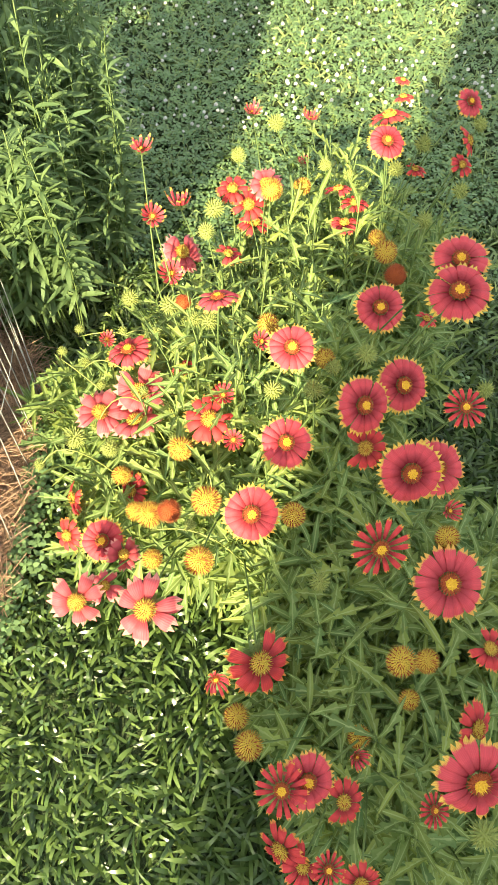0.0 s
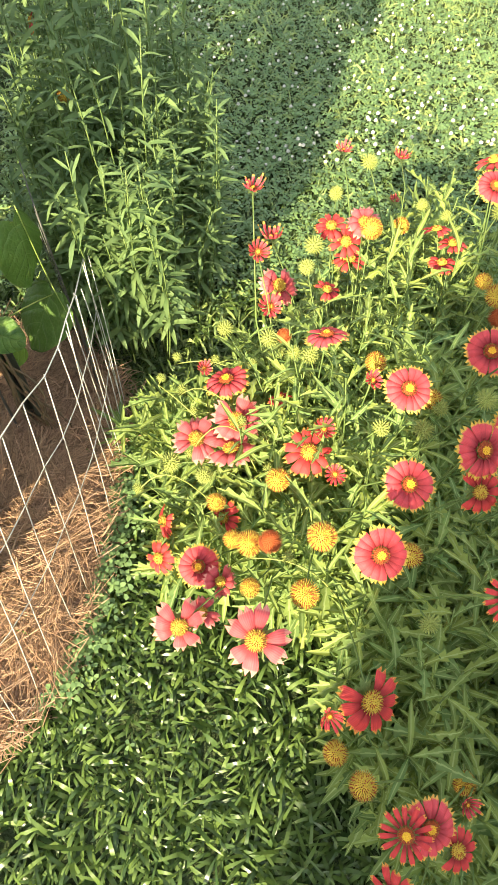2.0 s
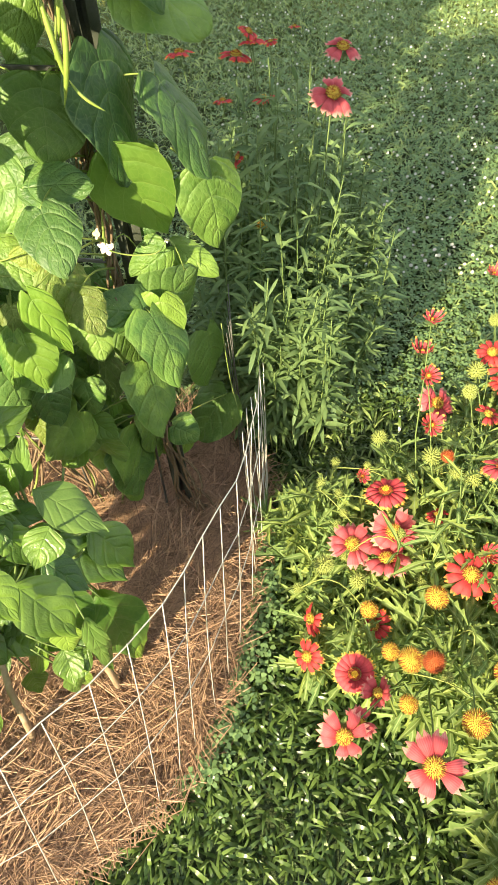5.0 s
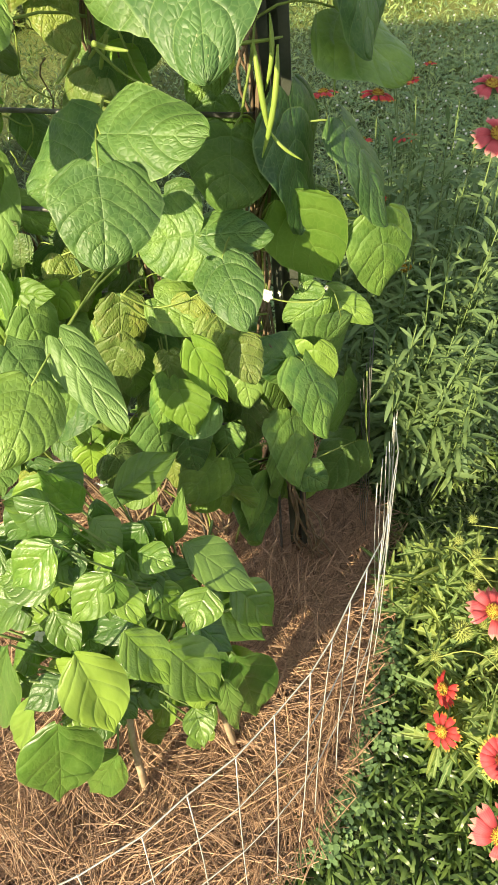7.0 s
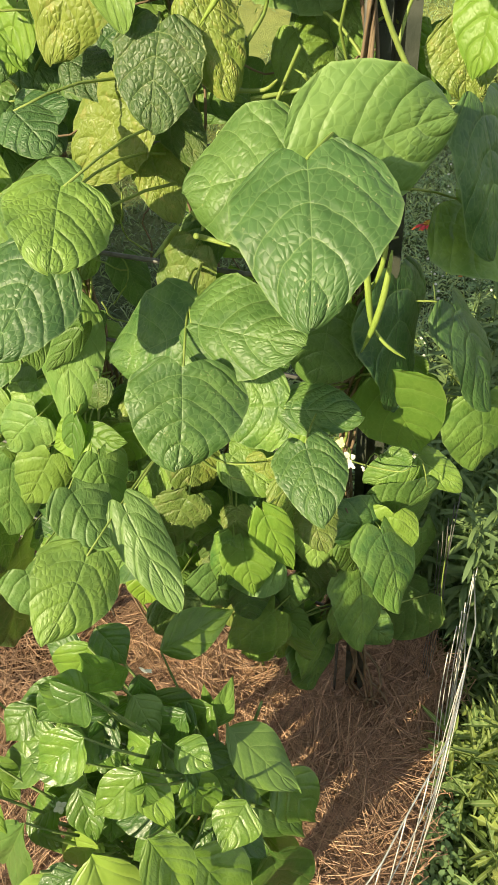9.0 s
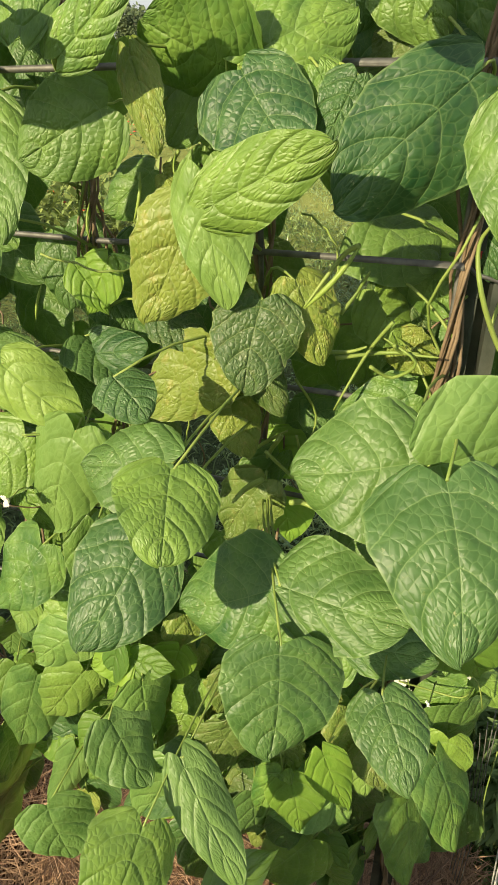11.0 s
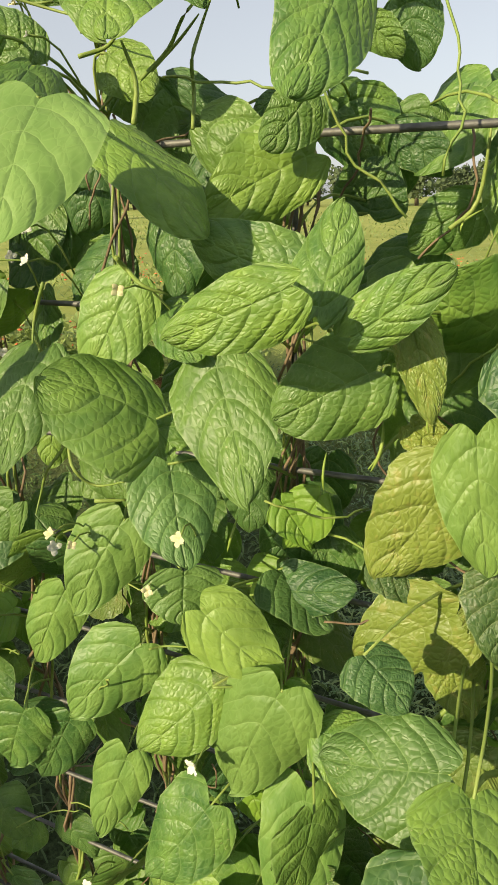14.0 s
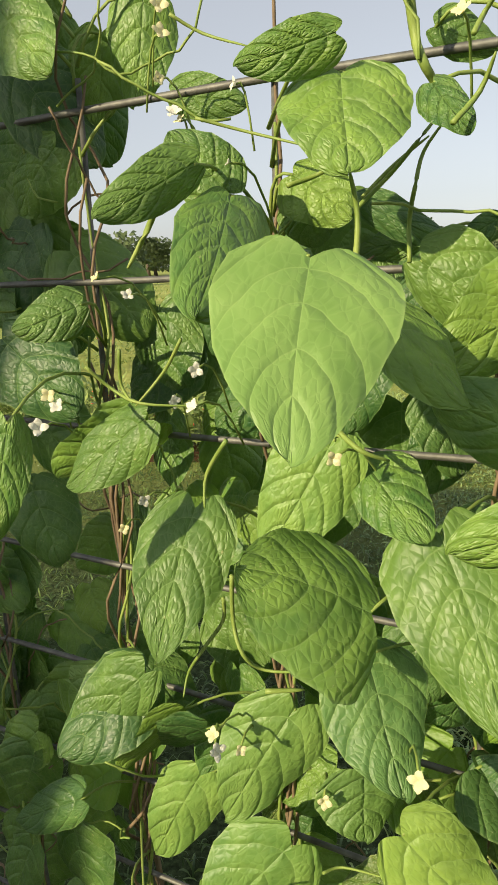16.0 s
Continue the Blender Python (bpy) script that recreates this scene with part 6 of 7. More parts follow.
pepper_leaf((-0.473, 0.500, 0.466), (-0.473, 0.480, 0.374), 0.056, "l", face=(0.30, -0.93, 0.20))
pepper_leaf((-0.504, 0.490, 0.285), (-0.497, 0.470, 0.200), 0.042, "l", face=(0.43, -0.87, 0.24))
pepper_leaf((-0.528, 0.520, 0.361), (-0.600, 0.500, 0.258), 0.067, face=(-0.46, -0.75, 0.47))
pepper_leaf((-0.585, 0.500, 0.264), (-0.583, 0.480, 0.175), 0.052, face=(0.44, -0.87, 0.21))
pepper_leaf((-0.499, 0.620, 0.739), (-0.539, 0.600, 0.682), 0.051, face=(-0.16, -0.89, 0.42))
pepper_leaf((-0.425, 0.560, 0.448), (-0.403, 0.540, 0.196), 0.118, face=(0.41, -0.91, 0.11))
pepper_leaf((-0.508, 0.540, 0.502), (-0.460, 0.520, 0.352), 0.109, face=(0.65, -0.70, 0.30))
pepper_leaf((-0.582, 0.560, 0.636), (-0.598, 0.540, 0.586), 0.053, face=(0.12, -0.93, 0.34))
pepper_leaf((-0.628, 0.480, 0.577), (-0.733, 0.450, 0.416), 0.074, "l", face=(-0.28, -0.89, 0.35))
pepper_leaf((-0.651, 0.500, 0.435), (-0.614, 0.480, 0.345), 0.085, face=(0.76, -0.49, 0.42))
pepper_leaf((-0.727, 0.520, 0.510), (-0.794, 0.500, 0.453), 0.056, face=(-0.36, -0.67, 0.65))
pepper_leaf((-0.424, 0.620, 0.570), (-0.363, 0.600, 0.475), 0.079, face=(0.61, -0.60, 0.52))

more = random.Random(14)
for k in range(150):
    x, y, z = -0.63 + more.gauss(0, 0.085), 0.57 + more.gauss(0, 0.045), more.uniform(0.26, 0.74)
    a, L = more.uniform(0, 6.28), more.uniform(0.05, 0.09)
    pepper_leaf((x, y, z), (x + L * math.cos(a), y + 0.5 * L * math.sin(a) - 0.02, z - more.uniform(0.0, 0.06)), more.uniform(0.045, 0.062), "g")

pepper_blossom((-0.471, 0.550, 0.583), 0.018)
pepper_blossom((-0.689, 0.500, 0.601), 0.018)
pepper_blossom((-0.564, 0.600, 0.831), 0.018)
pepper_blossom((-0.523, 0.600, 0.678), 0.018)
main = Plant((0.36, 0.74, 0.0), "large blanket flower clump of red yellow-tipped daisies, orange seed heads")
front = Plant((0.5, 0.22, 0.0), "blanket flower plant with red yellow-tipped flowers beside the lawn")
back = Plant((0.62, 1.05, 0.0), "grey-green blanket flower plant with deep red flowers")

main.head((0.566, 0.574, 0.737), 0.072, "f", (0.02, -0.52, 0.86))
main.head((0.539, 0.514, 0.744), 0.078, "f", (0.02, -0.52, 0.86))
main.head((0.525, 0.672, 0.559), 0.080, "f", (0.02, -0.52, 0.86))
main.head((0.279, 0.764, 0.536), 0.074, "f", (0.0, 0.1, 1))
main.head((0.357, 0.582, 0.603), 0.071, "f", (0.02, -0.52, 0.86))
main.head((0.250, 1.070, 0.373), 0.083, "p", (0.02, -0.52, 0.86))
main.head((0.217, 0.981, 0.400), 0.052, "s", (0.02, -0.52, 0.86))
main.head((0.509, 0.514, 0.565), 0.080, "f", (0.02, -0.52, 0.86))
main.head((0.430, 0.468, 0.600), 0.080, "f", (0.02, -0.52, 0.86))
main.head((0.310, 0.420, 0.617), 0.068, "f", (0.02, -0.52, 0.86))
main.head((0.430, 0.434, 0.545), 0.063, "d", (0.02, -0.52, 0.86))
main.head((0.459, 0.358, 0.597), 0.084, "f", (0.02, -0.52, 0.86))
main.head((0.518, 0.384, 0.544), 0.081, "f", (0.02, -0.52, 0.86))
main.head((0.542, 0.416, 0.637), 0.054, "t", (0.02, -0.52, 0.86))
main.head((0.111, 0.849, 0.343), 0.090, "f", (0.0, 0.1, 1))
main.head((0.121, 0.767, 0.317), 0.093, "p", (0.02, -0.52, 0.86))
main.head((0.038, 0.758, 0.280), 0.090, "p", (0.02, -0.52, 0.86))
main.head((0.104, 0.718, 0.290), 0.090, "p", (0.0, 0.1, 1))
main.head((0.238, 0.641, 0.369), 0.088, "d", (0.02, -0.52, 0.86))
main.head((0.267, 0.666, 0.400), 0.041, "s", (0.02, -0.52, 0.86))
main.head((0.268, 0.572, 0.400), 0.038, "s", (0.02, -0.52, 0.86))
main.head((0.246, 0.323, 0.635), 0.067, "f", (0.02, -0.52, 0.86))
main.head((0.377, 0.253, 0.639), 0.067, "t", (0.02, -0.52, 0.86))
main.head((0.497, 0.242, 0.490), 0.098, "f", (0.02, -0.52, 0.86))
main.head((0.235, 0.202, 0.443), 0.087, "d", (0.02, -0.52, 0.86))
front.head((0.175, 0.188, 0.464), 0.032, "s", (0.02, -0.52, 0.86))
main.head((-0.016, 0.369, 0.334), 0.080, "p", (0.02, -0.52, 0.86))
main.head((0.097, 0.300, 0.443), 0.086, "p", (0.02, -0.52, 0.86))
main.head((0.020, 0.494, 0.267), 0.077, "f", (0.02, -0.52, 0.86))
main.head((0.055, 0.456, 0.280), 0.056, "p", (0.02, -0.52, 0.86))
main.head((0.019, 0.405, 0.280), 0.056, "p", (0.0, 0.1, 1))
main.head((-0.046, 0.647, 0.160), 0.070, "d", (-0.8, -0.3, 0.5))
main.head((0.076, 0.609, 0.220), 0.067, "d", (-0.8, -0.3, 0.5))
main.head((-0.059, 0.563, 0.170), 0.067, "d", (-0.8, -0.3, 0.5))
front.head((0.523, 0.155, 0.475), 0.053, "d", (0.0, 0.1, 1))
front.head((0.413, 0.017, 0.589), 0.083, "f", (0.02, -0.52, 0.86))
front.head((0.451, 0.067, 0.530), 0.058, "d", (0.6, -0.4, 0.6))
front.head((0.421, -0.002, 0.366), 0.044, "t", (0.02, -0.52, 0.86))
front.head((0.226, 0.051, 0.519), 0.059, "t", (0.02, -0.52, 0.86))
front.head((0.257, 0.054, 0.505), 0.062, "f", (0.02, -0.52, 0.86))
front.head((0.302, 0.029, 0.422), 0.053, "d", (0.02, -0.52, 0.86))
front.head((0.219, -0.004, 0.406), 0.061, "d", (-0.8, -0.3, 0.5))
front.head((0.240, -0.025, 0.400), 0.048, "d", (0.02, -0.52, 0.86))
front.head((0.267, -0.033, 0.420), 0.040, "t", (0.02, -0.52, 0.86))
front.head((0.303, -0.053, 0.400), 0.047, "d", (0.02, -0.52, 0.86))
main.head((0.196, 1.084, 0.605), 0.041, "s", (0.0, 0.1, 1))
main.head((0.198, 1.026, 0.505), 0.045, "s", (0.02, -0.52, 0.86))
main.head((0.273, 1.329, 0.294), 0.063, "s", (0.0, 0.1, 1))
main.head((0.375, 1.157, 0.447), 0.067, "d", (0.02, -0.52, 0.86))
main.head((0.405, 1.136, 0.420), 0.072, "d", (0.02, -0.52, 0.86))
main.head((0.446, 1.158, 0.450), 0.067, "p", (0.02, -0.52, 0.86))
main.head((0.416, 1.124, 0.380), 0.074, "d", (0.0, 0.1, 1))
main.head((0.210, 0.790, 0.340), 0.048, "d", (0.0, 0.1, 1))
main.head((0.336, 0.993, 0.420), 0.056, "d", (0.0, 0.1, 1))
back.head((0.643, 1.517, 0.359), 0.046, "s", (0.0, 0.1, 1))
back.head((0.505, 1.586, 0.350), 0.047, "s", (0.0, 0.1, 1))
back.head((0.585, 1.356, 0.350), 0.030, "s", (0.0, 0.1, 1))
back.head((0.674, 1.112, 0.600), 0.073, "d", (0.0, 0.1, 1))
back.head((0.634, 1.011, 0.616), 0.069, "f", (0.02, -0.52, 0.86))
back.head((0.740, 1.227, 0.600), 0.032, "d", (0.0, 0.1, 1))
back.head((0.721, 1.169, 0.600), 0.040, "d", (0.0, 0.1, 1))
back.head((0.827, 1.097, 0.620), 0.056, "f", (0.02, -0.52, 0.86))
back.head((0.793, 1.007, 0.600), 0.056, "d", (0.6, -0.4, 0.6))
back.head((0.771, 0.968, 0.580), 0.044, "d", (0.02, -0.52, 0.86))
back.head((0.588, 1.098, 0.460), 0.059, "d", (0.0, 0.1, 1))
back.head((0.613, 1.061, 0.450), 0.058, "d", (0.0, 0.1, 1))
back.head((0.585, 1.029, 0.430), 0.058, "d", (0.0, 0.1, 1))
back.head((0.738, 1.079, 0.500), 0.046, "d", (0.0, 0.1, 1))
main.head((0.621, 0.685, 0.500), 0.038, "d", (0.0, 0.1, 1))
back.head((0.557, 0.763, 0.588), 0.042, "h", (0.02, -0.52, 0.86))
back.head((0.573, 0.839, 0.550), 0.033, "h", (0.02, -0.52, 0.86))
back.head((0.603, 0.796, 0.500), 0.044, "k", (0.02, -0.52, 0.86))
main.head((0.352, 0.707, 0.520), 0.039, "h", (0.02, -0.52, 0.86))
main.head((0.327, 0.646, 0.550), 0.033, "s", (0.02, -0.52, 0.86))
main.head((0.431, 0.634, 0.500), 0.038, "h", (0.02, -0.52, 0.86))
main.head((0.392, 0.563, 0.520), 0.036, "b", (0.02, -0.52, 0.86))
main.head((0.335, 0.589, 0.500), 0.033, "b", (0.02, -0.52, 0.86))
main.head((0.201, 0.401, 0.534), 0.044, "h", (0.02, -0.52, 0.86))
main.head((0.309, 0.355, 0.542), 0.037, "h", (0.02, -0.52, 0.86))
main.head((0.179, 0.368, 0.411), 0.048, "h", (0.02, -0.52, 0.86))
main.head((0.111, 0.493, 0.340), 0.049, "h", (0.02, -0.52, 0.86))
main.head((0.145, 0.482, 0.360), 0.044, "k", (0.02, -0.52, 0.86))
main.head((0.085, 0.523, 0.300), 0.037, "h", (0.02, -0.52, 0.86))
main.head((0.515, 0.302, 0.497), 0.037, "h", (0.02, -0.52, 0.86))
main.head((0.531, 0.338, 0.500), 0.030, "s", (0.02, -0.52, 0.86))
front.head((0.389, 0.150, 0.541), 0.039, "h", (0.02, -0.52, 0.86))
front.head((0.438, 0.155, 0.480), 0.034, "h", (0.02, -0.52, 0.86))
front.head((0.196, 0.165, 0.298), 0.041, "h", (0.02, -0.52, 0.86))
front.head((0.201, 0.107, 0.457), 0.038, "h", (0.02, -0.52, 0.86))
front.head((0.335, 0.074, 0.400), 0.029, "s", (0.02, -0.52, 0.86))
front.head((0.354, 0.100, 0.350), 0.035, "h", (0.02, -0.52, 0.86))
main.head((0.448, 0.531, 0.627), 0.034, "b", (0.02, -0.52, 0.86))
main.head((0.338, 0.290, 0.450), 0.033, "b", (0.02, -0.52, 0.86))
main.head((0.063, 0.627, 0.250), 0.040, "h", (0.02, -0.52, 0.86))
main.head((0.179, 0.615, 0.330), 0.048, "h", (0.02, -0.52, 0.86))
main.head((0.104, 0.430, 0.300), 0.037, "h", (0.02, -0.52, 0.86))
main.head((0.046, 0.690, 0.250), 0.039, "b", (0.02, -0.52, 0.86))
main.head((-0.020, 0.729, 0.250), 0.048, "b", (0.02, -0.52, 0.86))
main.head((0.125, 1.032, 0.300), 0.041, "b", (0.02, -0.52, 0.86))
back.head((0.535, 1.450, 0.400), 0.047, "b", (0.02, -0.52, 0.86))
main.head((0.408, 1.265, 0.450), 0.037, "b", (0.02, -0.52, 0.86))
main.head((0.326, 1.097, 0.450), 0.046, "b", (0.02, -0.52, 0.86))
main.head((0.299, 1.032, 0.450), 0.038, "b", (0.02, -0.52, 0.86))
main.head((0.444, 1.097, 0.480), 0.050, "h", (0.02, -0.52, 0.86))
back.head((0.516, 1.121, 0.460), 0.040, "h", (0.02, -0.52, 0.86))
back.head((0.586, 1.197, 0.450), 0.032, "b", (0.02, -0.52, 0.86))
back.head((0.628, 1.153, 0.450), 0.029, "b", (0.02, -0.52, 0.86))
back.head((0.746, 1.086, 0.550), 0.038, "b", (0.02, -0.52, 0.86))
back.head((0.671, 0.869, 0.550), 0.034, "b", (0.02, -0.52, 0.86))
back.head((0.666, 1.019, 0.550), 0.037, "b", (0.02, -0.52, 0.86))
main.head((0.203, 0.897, 0.400), 0.043, "b", (0.02, -0.52, 0.86))
main.head((0.269, 0.824, 0.420), 0.038, "b", (0.02, -0.52, 0.86))
main.head((0.439, 0.615, 0.500), 0.031, "b", (0.02, -0.52, 0.86))
front.head((0.459, -0.037, 0.409), 0.040, "b", (0.02, -0.52, 0.86))
main.head((0.631, 0.494, 0.550), 0.030, "b", (0.02, -0.52, 0.86))
back.head((0.764, 0.935, 0.550), 0.036, "b", (0.02, -0.52, 0.86))
main.head((0.070, 0.904, 0.320), 0.034, "s", (0.02, -0.52, 0.86))
front.head((0.437, 0.132, 0.350), 0.032, "h", (0.02, -0.52, 0.86))
back.head((0.835, 1.054, 0.600), 0.032, "b", (0.02, -0.52, 0.86))
main.head((0.229, 0.880, 0.420), 0.032, "k", (0.02, -0.52, 0.86))
main.head((0.245, 0.852, 0.400), 0.032, "b", (0.02, -0.52, 0.86))

tall = Plant((-0.08, 1.5, 0.0), "tall leafy blanket flower plant with pink-red flowers behind the fence")

tall.head((0.052, 1.784, 0.864), 0.088, "p", (0.25, -0.3, 0.9))
tall.head((-0.007, 1.359, 0.928), 0.085, "p", (0.25, -0.3, 0.9))
tall.head((-0.144, 1.335, 0.673), 0.030, "h", (0.02, -0.52, 0.86))
tall.head((-0.333, 1.700, 0.889), 0.066, "d", (0.0, 0.1, 1))
tall.head((-0.206, 1.800, 0.847), 0.081, "d", (0.0, 0.1, 1))
tall.head((-0.174, 1.800, 0.897), 0.055, "d", (0.25, -0.3, 0.9))
tall.head((-0.167, 1.800, 0.877), 0.069, "d", (0.0, 0.1, 1))
tall.head((-0.239, 1.700, 0.782), 0.050, "d", (0.0, 0.1, 1))
tall.head((-0.138, 1.750, 0.766), 0.060, "d", (0.0, 0.1, 1))
tall.head((-0.198, 1.500, 0.740), 0.047, "d", (-0.8, -0.3, 0.5))
tall.head((-0.047, 2.200, 0.782), 0.037, "d", (0.0, 0.1, 1))
tall.head((-0.121, 1.900, 0.843), 0.038, "d", (0.0, 0.1, 1))

# spent stalks that arch out of the clump
for k in range(26):
    a = flower_rng.uniform(2.2, 5.2)
    foot = Vector((0.27 + flower_rng.gauss(0, 0.09), 0.72 + flower_rng.gauss(0, 0.16), 0.18))
    reach = flower_rng.uniform(0.14, 0.27)
    end = foot + Vector((math.cos(a) * reach, math.sin(a) * reach * 0.8 + 0.06, flower_rng.uniform(0.0, 0.16)))
    line = bend(foot, end, flower_rng.uniform(0.05, 0.13), (0.02 * math.sin(k), 0, 0), 9)
    line.append(line[-1] + Vector((0.008, 0, 0.022)))
    stalk = part("spent_stalk", mesh_of("spent_stalk", *tube(line, 0.0013, 5), M_BUD), main.ob, "bare arching yellow-green stalk")
    part("flower_bud", BUDS[0], stalk, Matrix.Translation(line[-1]) @ Matrix.Diagonal((0.024, 0.024, 0.024, 1)), "pale spent bud")

main.shoots(170, 18, (0.29, 0.4), 0.52, (0.06, 0.12), GAIL, 220)
main.shoots(70, 14, (0.22, 0.34), 0.3, (0.06, 0.11), GAIL, 80, shift=(-0.22, -0.06))
front.shoots(230, 18, (0.28, 0.35), 0.48, (0.06, 0.115), GAIL, 280)
back.shoots(130, 18, (0.3, 0.36), 0.55, (0.06, 0.115), GAIL, 250)
tall.shoots(220, 34, (0.25, 0.42), 0.92, (0.045, 0.085), WILD, 250, dome=0.35)
small = Plant((0.0, 0.93, 0.0), "small leafy blanket flower seedling without flowers at the fence foot")
small.shoots(26, 12, (0.17, 0.13), 0.2, (0.07, 0.125), GAIL, 90)


# ---- filler leaves deep in the vines ----
deep = random.Random(55)
for k in range(210):
    x, z = deep.uniform(-1.75, -0.28), 0.28 + 1.2 * deep.random() ** 1.2
    y = panel_y(x) + deep.uniform(-0.01, 0.07)
    L, w = deep.uniform(0.06, 0.1), deep.uniform(0.055, 0.085)
    a = deep.uniform(-1.2, 1.2)
    bean_leaf((x, y, z), (x + L * math.sin(a), y - 0.02, z - L * math.cos(a)), w, "y" if k % 9 == 0 else "l" if k % 9 == 1 else "g", 0, (deep.uniform(-0.5, 0.5), -0.7, 0.5), False)

for k in range(95):
    x, z = deep.uniform(-1.15, -0.3), deep.uniform(1.2, 1.8)
    y = panel_y(x) + deep.uniform(0.02, 0.2)
    L, a = deep.uniform(0.07, 0.11), deep.uniform(-1.0, 1.0)
    bean_leaf((x, y, z), (x + L * math.sin(a), y - 0.02, z - L * math.cos(a)), L * 0.9, "g", 0, (deep.uniform(-0.5, 0.5), -0.7, 0.3), False)
for k in range(150):
    x, z = deep.uniform(-1.9, -1.25), deep.uniform(0.5, 2.1)
    y = panel_y(x) + deep.uniform(-0.08, 0.12)
    L, a = deep.uniform(0.07, 0.11), deep.uniform(-1.0, 1.0)
    bean_leaf((x, y, z), (x + L * math.sin(a), y - 0.02, z - L * math.cos(a)), L * 0.9, "g", 0, (deep.uniform(-0.5, 0.5), -0.7, 0.3), k % 2 == 0)

for k in range(80):
    x, z = deep.uniform(-1.8, -1.22), deep.uniform(1.7, 2.2)
    y = panel_y(x) + deep.uniform(0.0, 0.14)
    L, a = deep.uniform(0.08, 0.13), deep.uniform(-1.0, 1.0)
    bean_leaf((x, y, z), (x + L * math.sin(a), y, z - L * math.cos(a)), L * 0.85, "g", 0, (deep.uniform(-0.5, 0.5), -0.7, 0.1), False)

# older leaves and young shoots low on the panel
for k in range(115):
    x, z = deep.uniform(-0.95, -0.42), deep.uniform(0.42, 0.95)
    y = panel_y(x) - deep.uniform(0.03, 0.15)
    L, a = deep.uniform(0.055, 0.095), deep.uniform(-1.1, 1.1)
    bean_leaf((x, y, z), (x + L * math.sin(a), y - 0.025, z - L * math.cos(a)), L * 0.95, "yglgpg"[k % 6], 0, (deep.uniform(-0.5, 0.5), -0.7, 0.35), k % 2 == 0)

build_lawn()
build_straw()

# ---- distance ----


def leaf_cloud(rng, n, radius, size, squash=0.8):
    """Many small leaf clumps on a lumpy crown."""
    verts, faces = [], []
    lumps = [(rng.uniform(-0.6, 0.6), rng.uniform(-0.6, 0.6), rng.uniform(-0.3, 0.7), rng.uniform(0.35, 0.65)) for _ in range(9)]
    for i in range(n):
        lx, ly, lz, lr = lumps[rng.randrange(9)]
        d = Vector((rng.gauss(0, 1), rng.gauss(0, 1), rng.gauss(0, 1))).normalized() * lr * rng.random() ** 0.35
        c = Vector((lx + d.x, ly + d.y, (lz + d.z) * squash)) * radius
        u = Vector((rng.gauss(0, 1), rng.gauss(0, 1), rng.gauss(0, 1))).normalized()
        w = u.orthogonal().normalized()
        s = size * rng.uniform(0.5, 1.3)
        o = len(verts)
        verts += [c - u * s, c + w * s * 0.6, c + u * s, c - w * s * 0.6]
        faces.append((o, o + 1, o + 2, o + 3))
    return verts, faces


# leaf green paled a little, distance haze mixed into the colour
M_FAR = plain("hazed_tree_leaves", (0.06, 0.095, 0.05), (0.11, 0.15, 0.07), 0.4, 0.8, relief=0, share=0.2, island=0.5)
M_BARK = plain("bark", (0.08, 0.06, 0.045), (0.14, 0.11, 0.08), 5, 0.9, relief=0.6)
far_rng = random.Random(12)
CROWNS = [mesh_of("crown", *leaf_cloud(far_rng, 900, 4.5, 0.45), M_FAR, smooth=False) for _ in range(3)]
TRUNK = mesh_of("trunk", *tube([(0, 0, -0.2), (0.1, 0, 2), (0.0, 0.1, 4), (0.3, 0.2, 7)], [0.35, 0.28, 0.22, 0.08], 8), M_BARK)


def tree(x, y, s, k):
    t = thing("tree", (x, y, 0), "distant full-crowned green tree at the field edge", "tree", "trees along the field edge")
    m = Matrix.Translation((x, y, 0)) @ Matrix.Rotation(k * 1.3, 4, 'Z') @ Matrix.Diagonal((s, s, s, 1))
    part("trunk", TRUNK, t, m)
    part("crown", CROWNS[k % 3], t, m @ Matrix.Translation((0, 0, 3.6)))


for k in range(95):
    tree(-170 + k * 2.7 + far_rng.uniform(-2, 2), 118 + far_rng.uniform(-10, 22), far_rng.uniform(0.6, 1.15), k)
tree(-34, 60, 0.7, 2)

# the flower bed beyond the lawn
bed = new("far_bed", mesh_of("far_bed", [(-3.60, 5.5, 0.0), (-2.95, 5.62, 0.0), (-2.95, 5.75, 0.05), (-3.60, 5.65, 0.05), (-3.60 + 0.2, 6.3, 0.0), (-2.95 - 0.1, 6.25, 0.0)], [(0, 1, 2, 3), (3, 2, 5, 4)], bed_material()))
tagged(bed, "strip of red-brown mulch across the lawn", "mulch", kind="structure")


M_MEADOW = plain("meadow_leaf", (0.15, 0.23, 0.07), (0.28, 0.36, 0.12), 2, 0.7, relief=0, share=0.25, island=0.6)


def far_row(n, xr, yr, h, label):
    verts, faces = [], []
    r = random.Random(n)
    for i in range(n):
        x, y = r.uniform(*xr), r.uniform(*yr)
        z = h * r.random() ** 0.8
        a, L = r.uniform(0, 6.28), r.uniform(0.05, 0.14)
        d, w = Vector((math.cos(a), math.sin(a), r.uniform(-0.2, 1.2))) * L, Vector((-math.sin(a), math.cos(a), 0)) * L * 0.22
        o, c = len(verts), Vector((x, y, z))
        verts += [c, c + d * 0.5 + w, c + d, c + d * 0.5 - w]
        faces.append((o, o + 1, o + 2, o + 3))
    tagged(new("garden_plants", mesh_of("garden_plants", verts, faces, M_MEADOW, smooth=False)), label, "garden plants", kind="stuff")


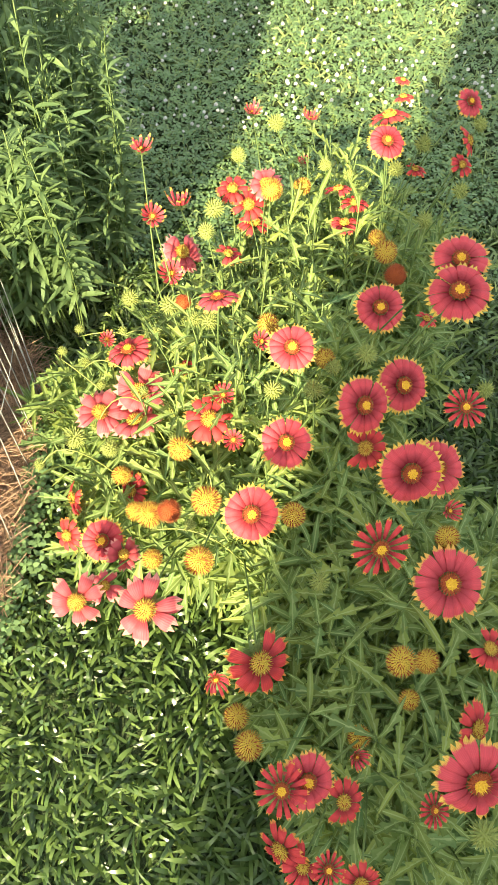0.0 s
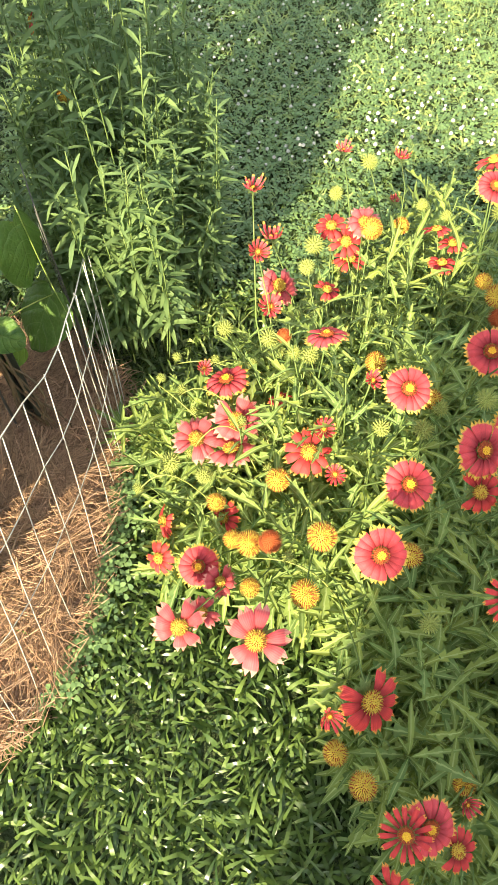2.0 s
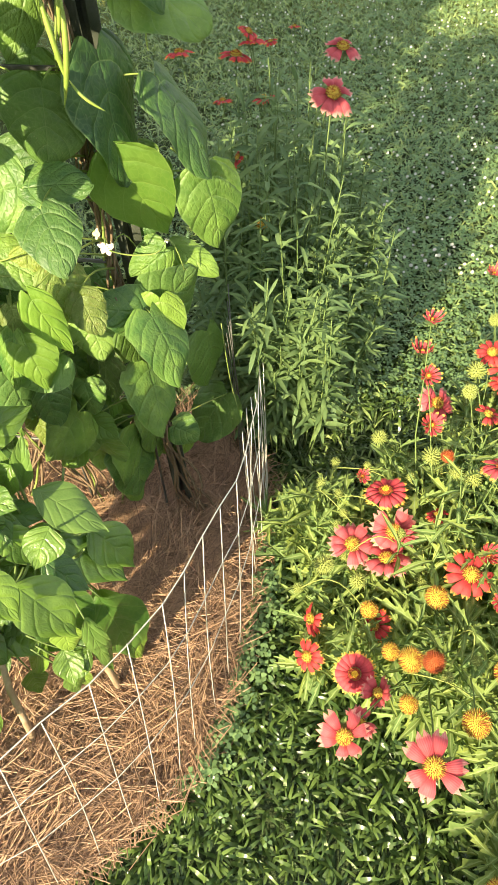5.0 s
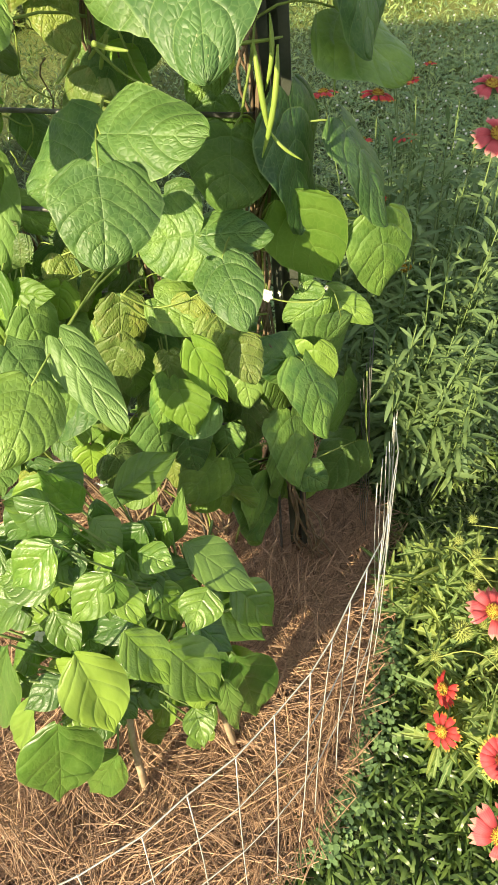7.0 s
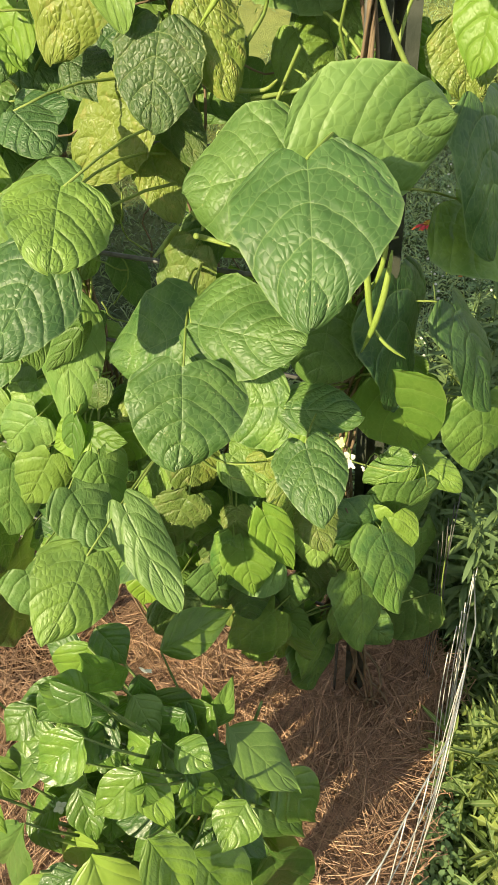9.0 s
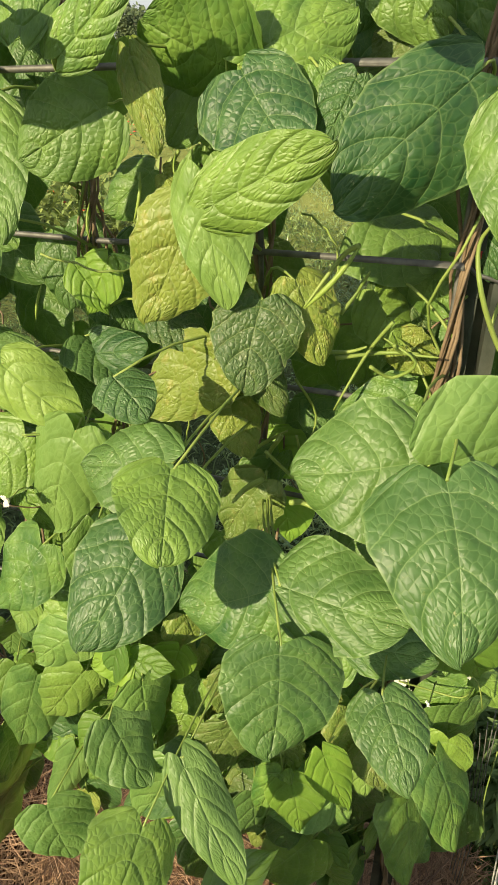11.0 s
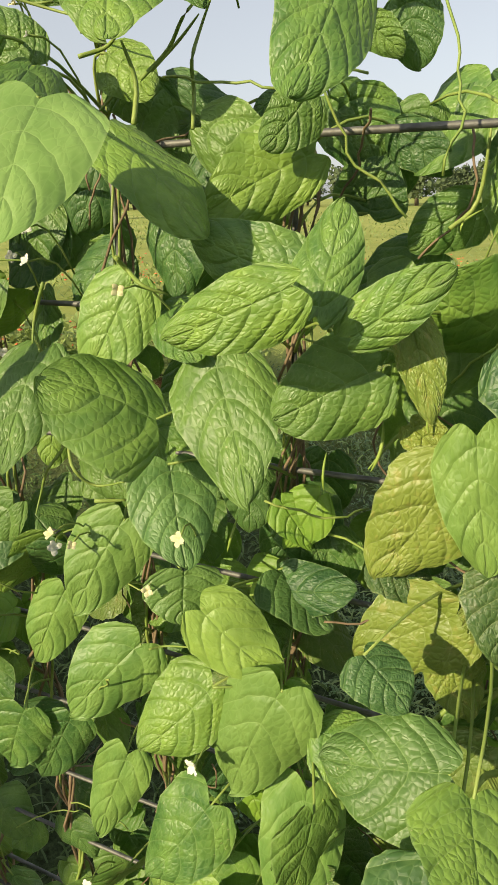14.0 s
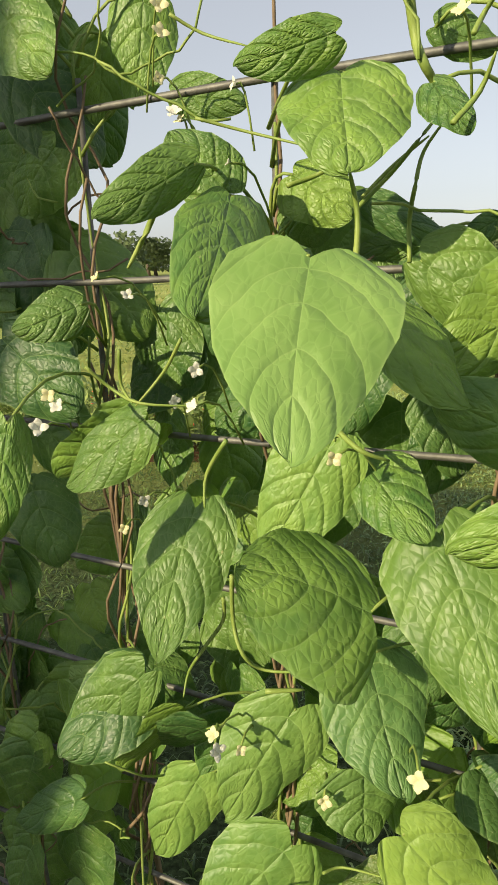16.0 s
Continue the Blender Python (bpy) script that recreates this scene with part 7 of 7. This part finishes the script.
far_row(5000, (-6.2, -2.3), (5.6, 6.6), 0.55, "loose green garden plants in the far bed")
far_row(5000, (-9, 2), (9.5, 14), 0.5, "far drift of green meadow plants")
far_row(7000, (-16, 3), (15, 30), 1.1, "tall green meadow growth across the field")
far_row(5000, (-0.4, 3.6), (6.0, 7.2), 0.42, "low green shrubs at the end of the lawn")
pieces = []
for k in range(420):
    x, y, z = far_rng.uniform(-8, 1.5), far_rng.uniform(9.5, 14), far_rng.uniform(0.35, 0.6)
    if k < 60:
        x, y, z = far_rng.uniform(-6.0, -2.4), far_rng.uniform(5.6, 6.5), far_rng.uniform(0.3, 0.6)
    s = far_rng.uniform(0.02, 0.04)
    ring = [(x + s * math.cos(a * 1.047) * (1 if a % 2 else 0.7), y + s * math.sin(a * 1.047) * (1 if a % 2 else 0.7), z) for a in range(6)]
    pieces.append((ring + [(x, y, z + s * 0.5)], [(i, (i + 1) % 6, 6) for i in range(6)]))
M_FARRED = plain("far_red_petals", (0.5, 0.05, 0.03), (0.65, 0.14, 0.05), 5, 0.7, relief=0, island=0.5)
tagged(new("far_red_flowers", mesh_of("far_red_flowers", *join(pieces), M_FARRED, smooth=False)), "scattered red blooms in the distant flower drift", "flowers", kind="stuff")

# the white rail fence past the field
M_PAINT = plain("white_paint", (0.55, 0.55, 0.54), (0.68, 0.68, 0.66), 8, 0.6, relief=0.1)
rail_fence = thing("rail_fence", (-16.5, 26.6, 0), "white painted rail fence far across the field", "fence")


def box(x0, x1, y0, y1, z0, z1):
    v = [(x, y, z) for z in (z0, z1) for y in (y0, y1) for x in (x0, x1)]
    return v, [(0, 2, 3, 1), (4, 5, 7, 6), (0, 1, 5, 4), (1, 3, 7, 5), (3, 2, 6, 7), (2, 0, 4, 6)]


for k in range(5):
    part("post", mesh_of("post", *box(-17.6 + k * 0.5 - 0.06, -17.6 + k * 0.5 + 0.06, 26.54, 26.66, -0.05, 1.5), M_PAINT, smooth=False), rail_fence)
for z in (0.45, 0.85, 1.25):
    part("rail", mesh_of("rail", *box(-17.6, -15.6, 26.5, 26.538, z, z + 0.12), M_PAINT, smooth=False), rail_fence)

# unseen slabs added behind the garden to block sun from parts of it
M_SHADE_SLAB = plain("pale_slab", (0.55, 0.52, 0.46), (0.66, 0.63, 0.57), 3, 0.8, relief=0.2)


tagged(new("wall_south", mesh_of("wall_south", *box(-1.66, 1.2, -3.2, -3.0, -0.05, 3.3), M_SHADE_SLAB, smooth=False)), "plain pale unseen slab behind the garden, added to cast shade", "wall", kind="structure")
tagged(new("wall_west", mesh_of("wall_west", *box(-5.0, -2.59, -1.3, -1.2, -0.05, 3.6), plain("dark_slab", (0.12, 0.08, 0.05), (0.2, 0.14, 0.09), 3, 0.8, relief=0.2), smooth=False)), "plain dark unseen slab beside the garden, added to cast shade", "wall", kind="structure")
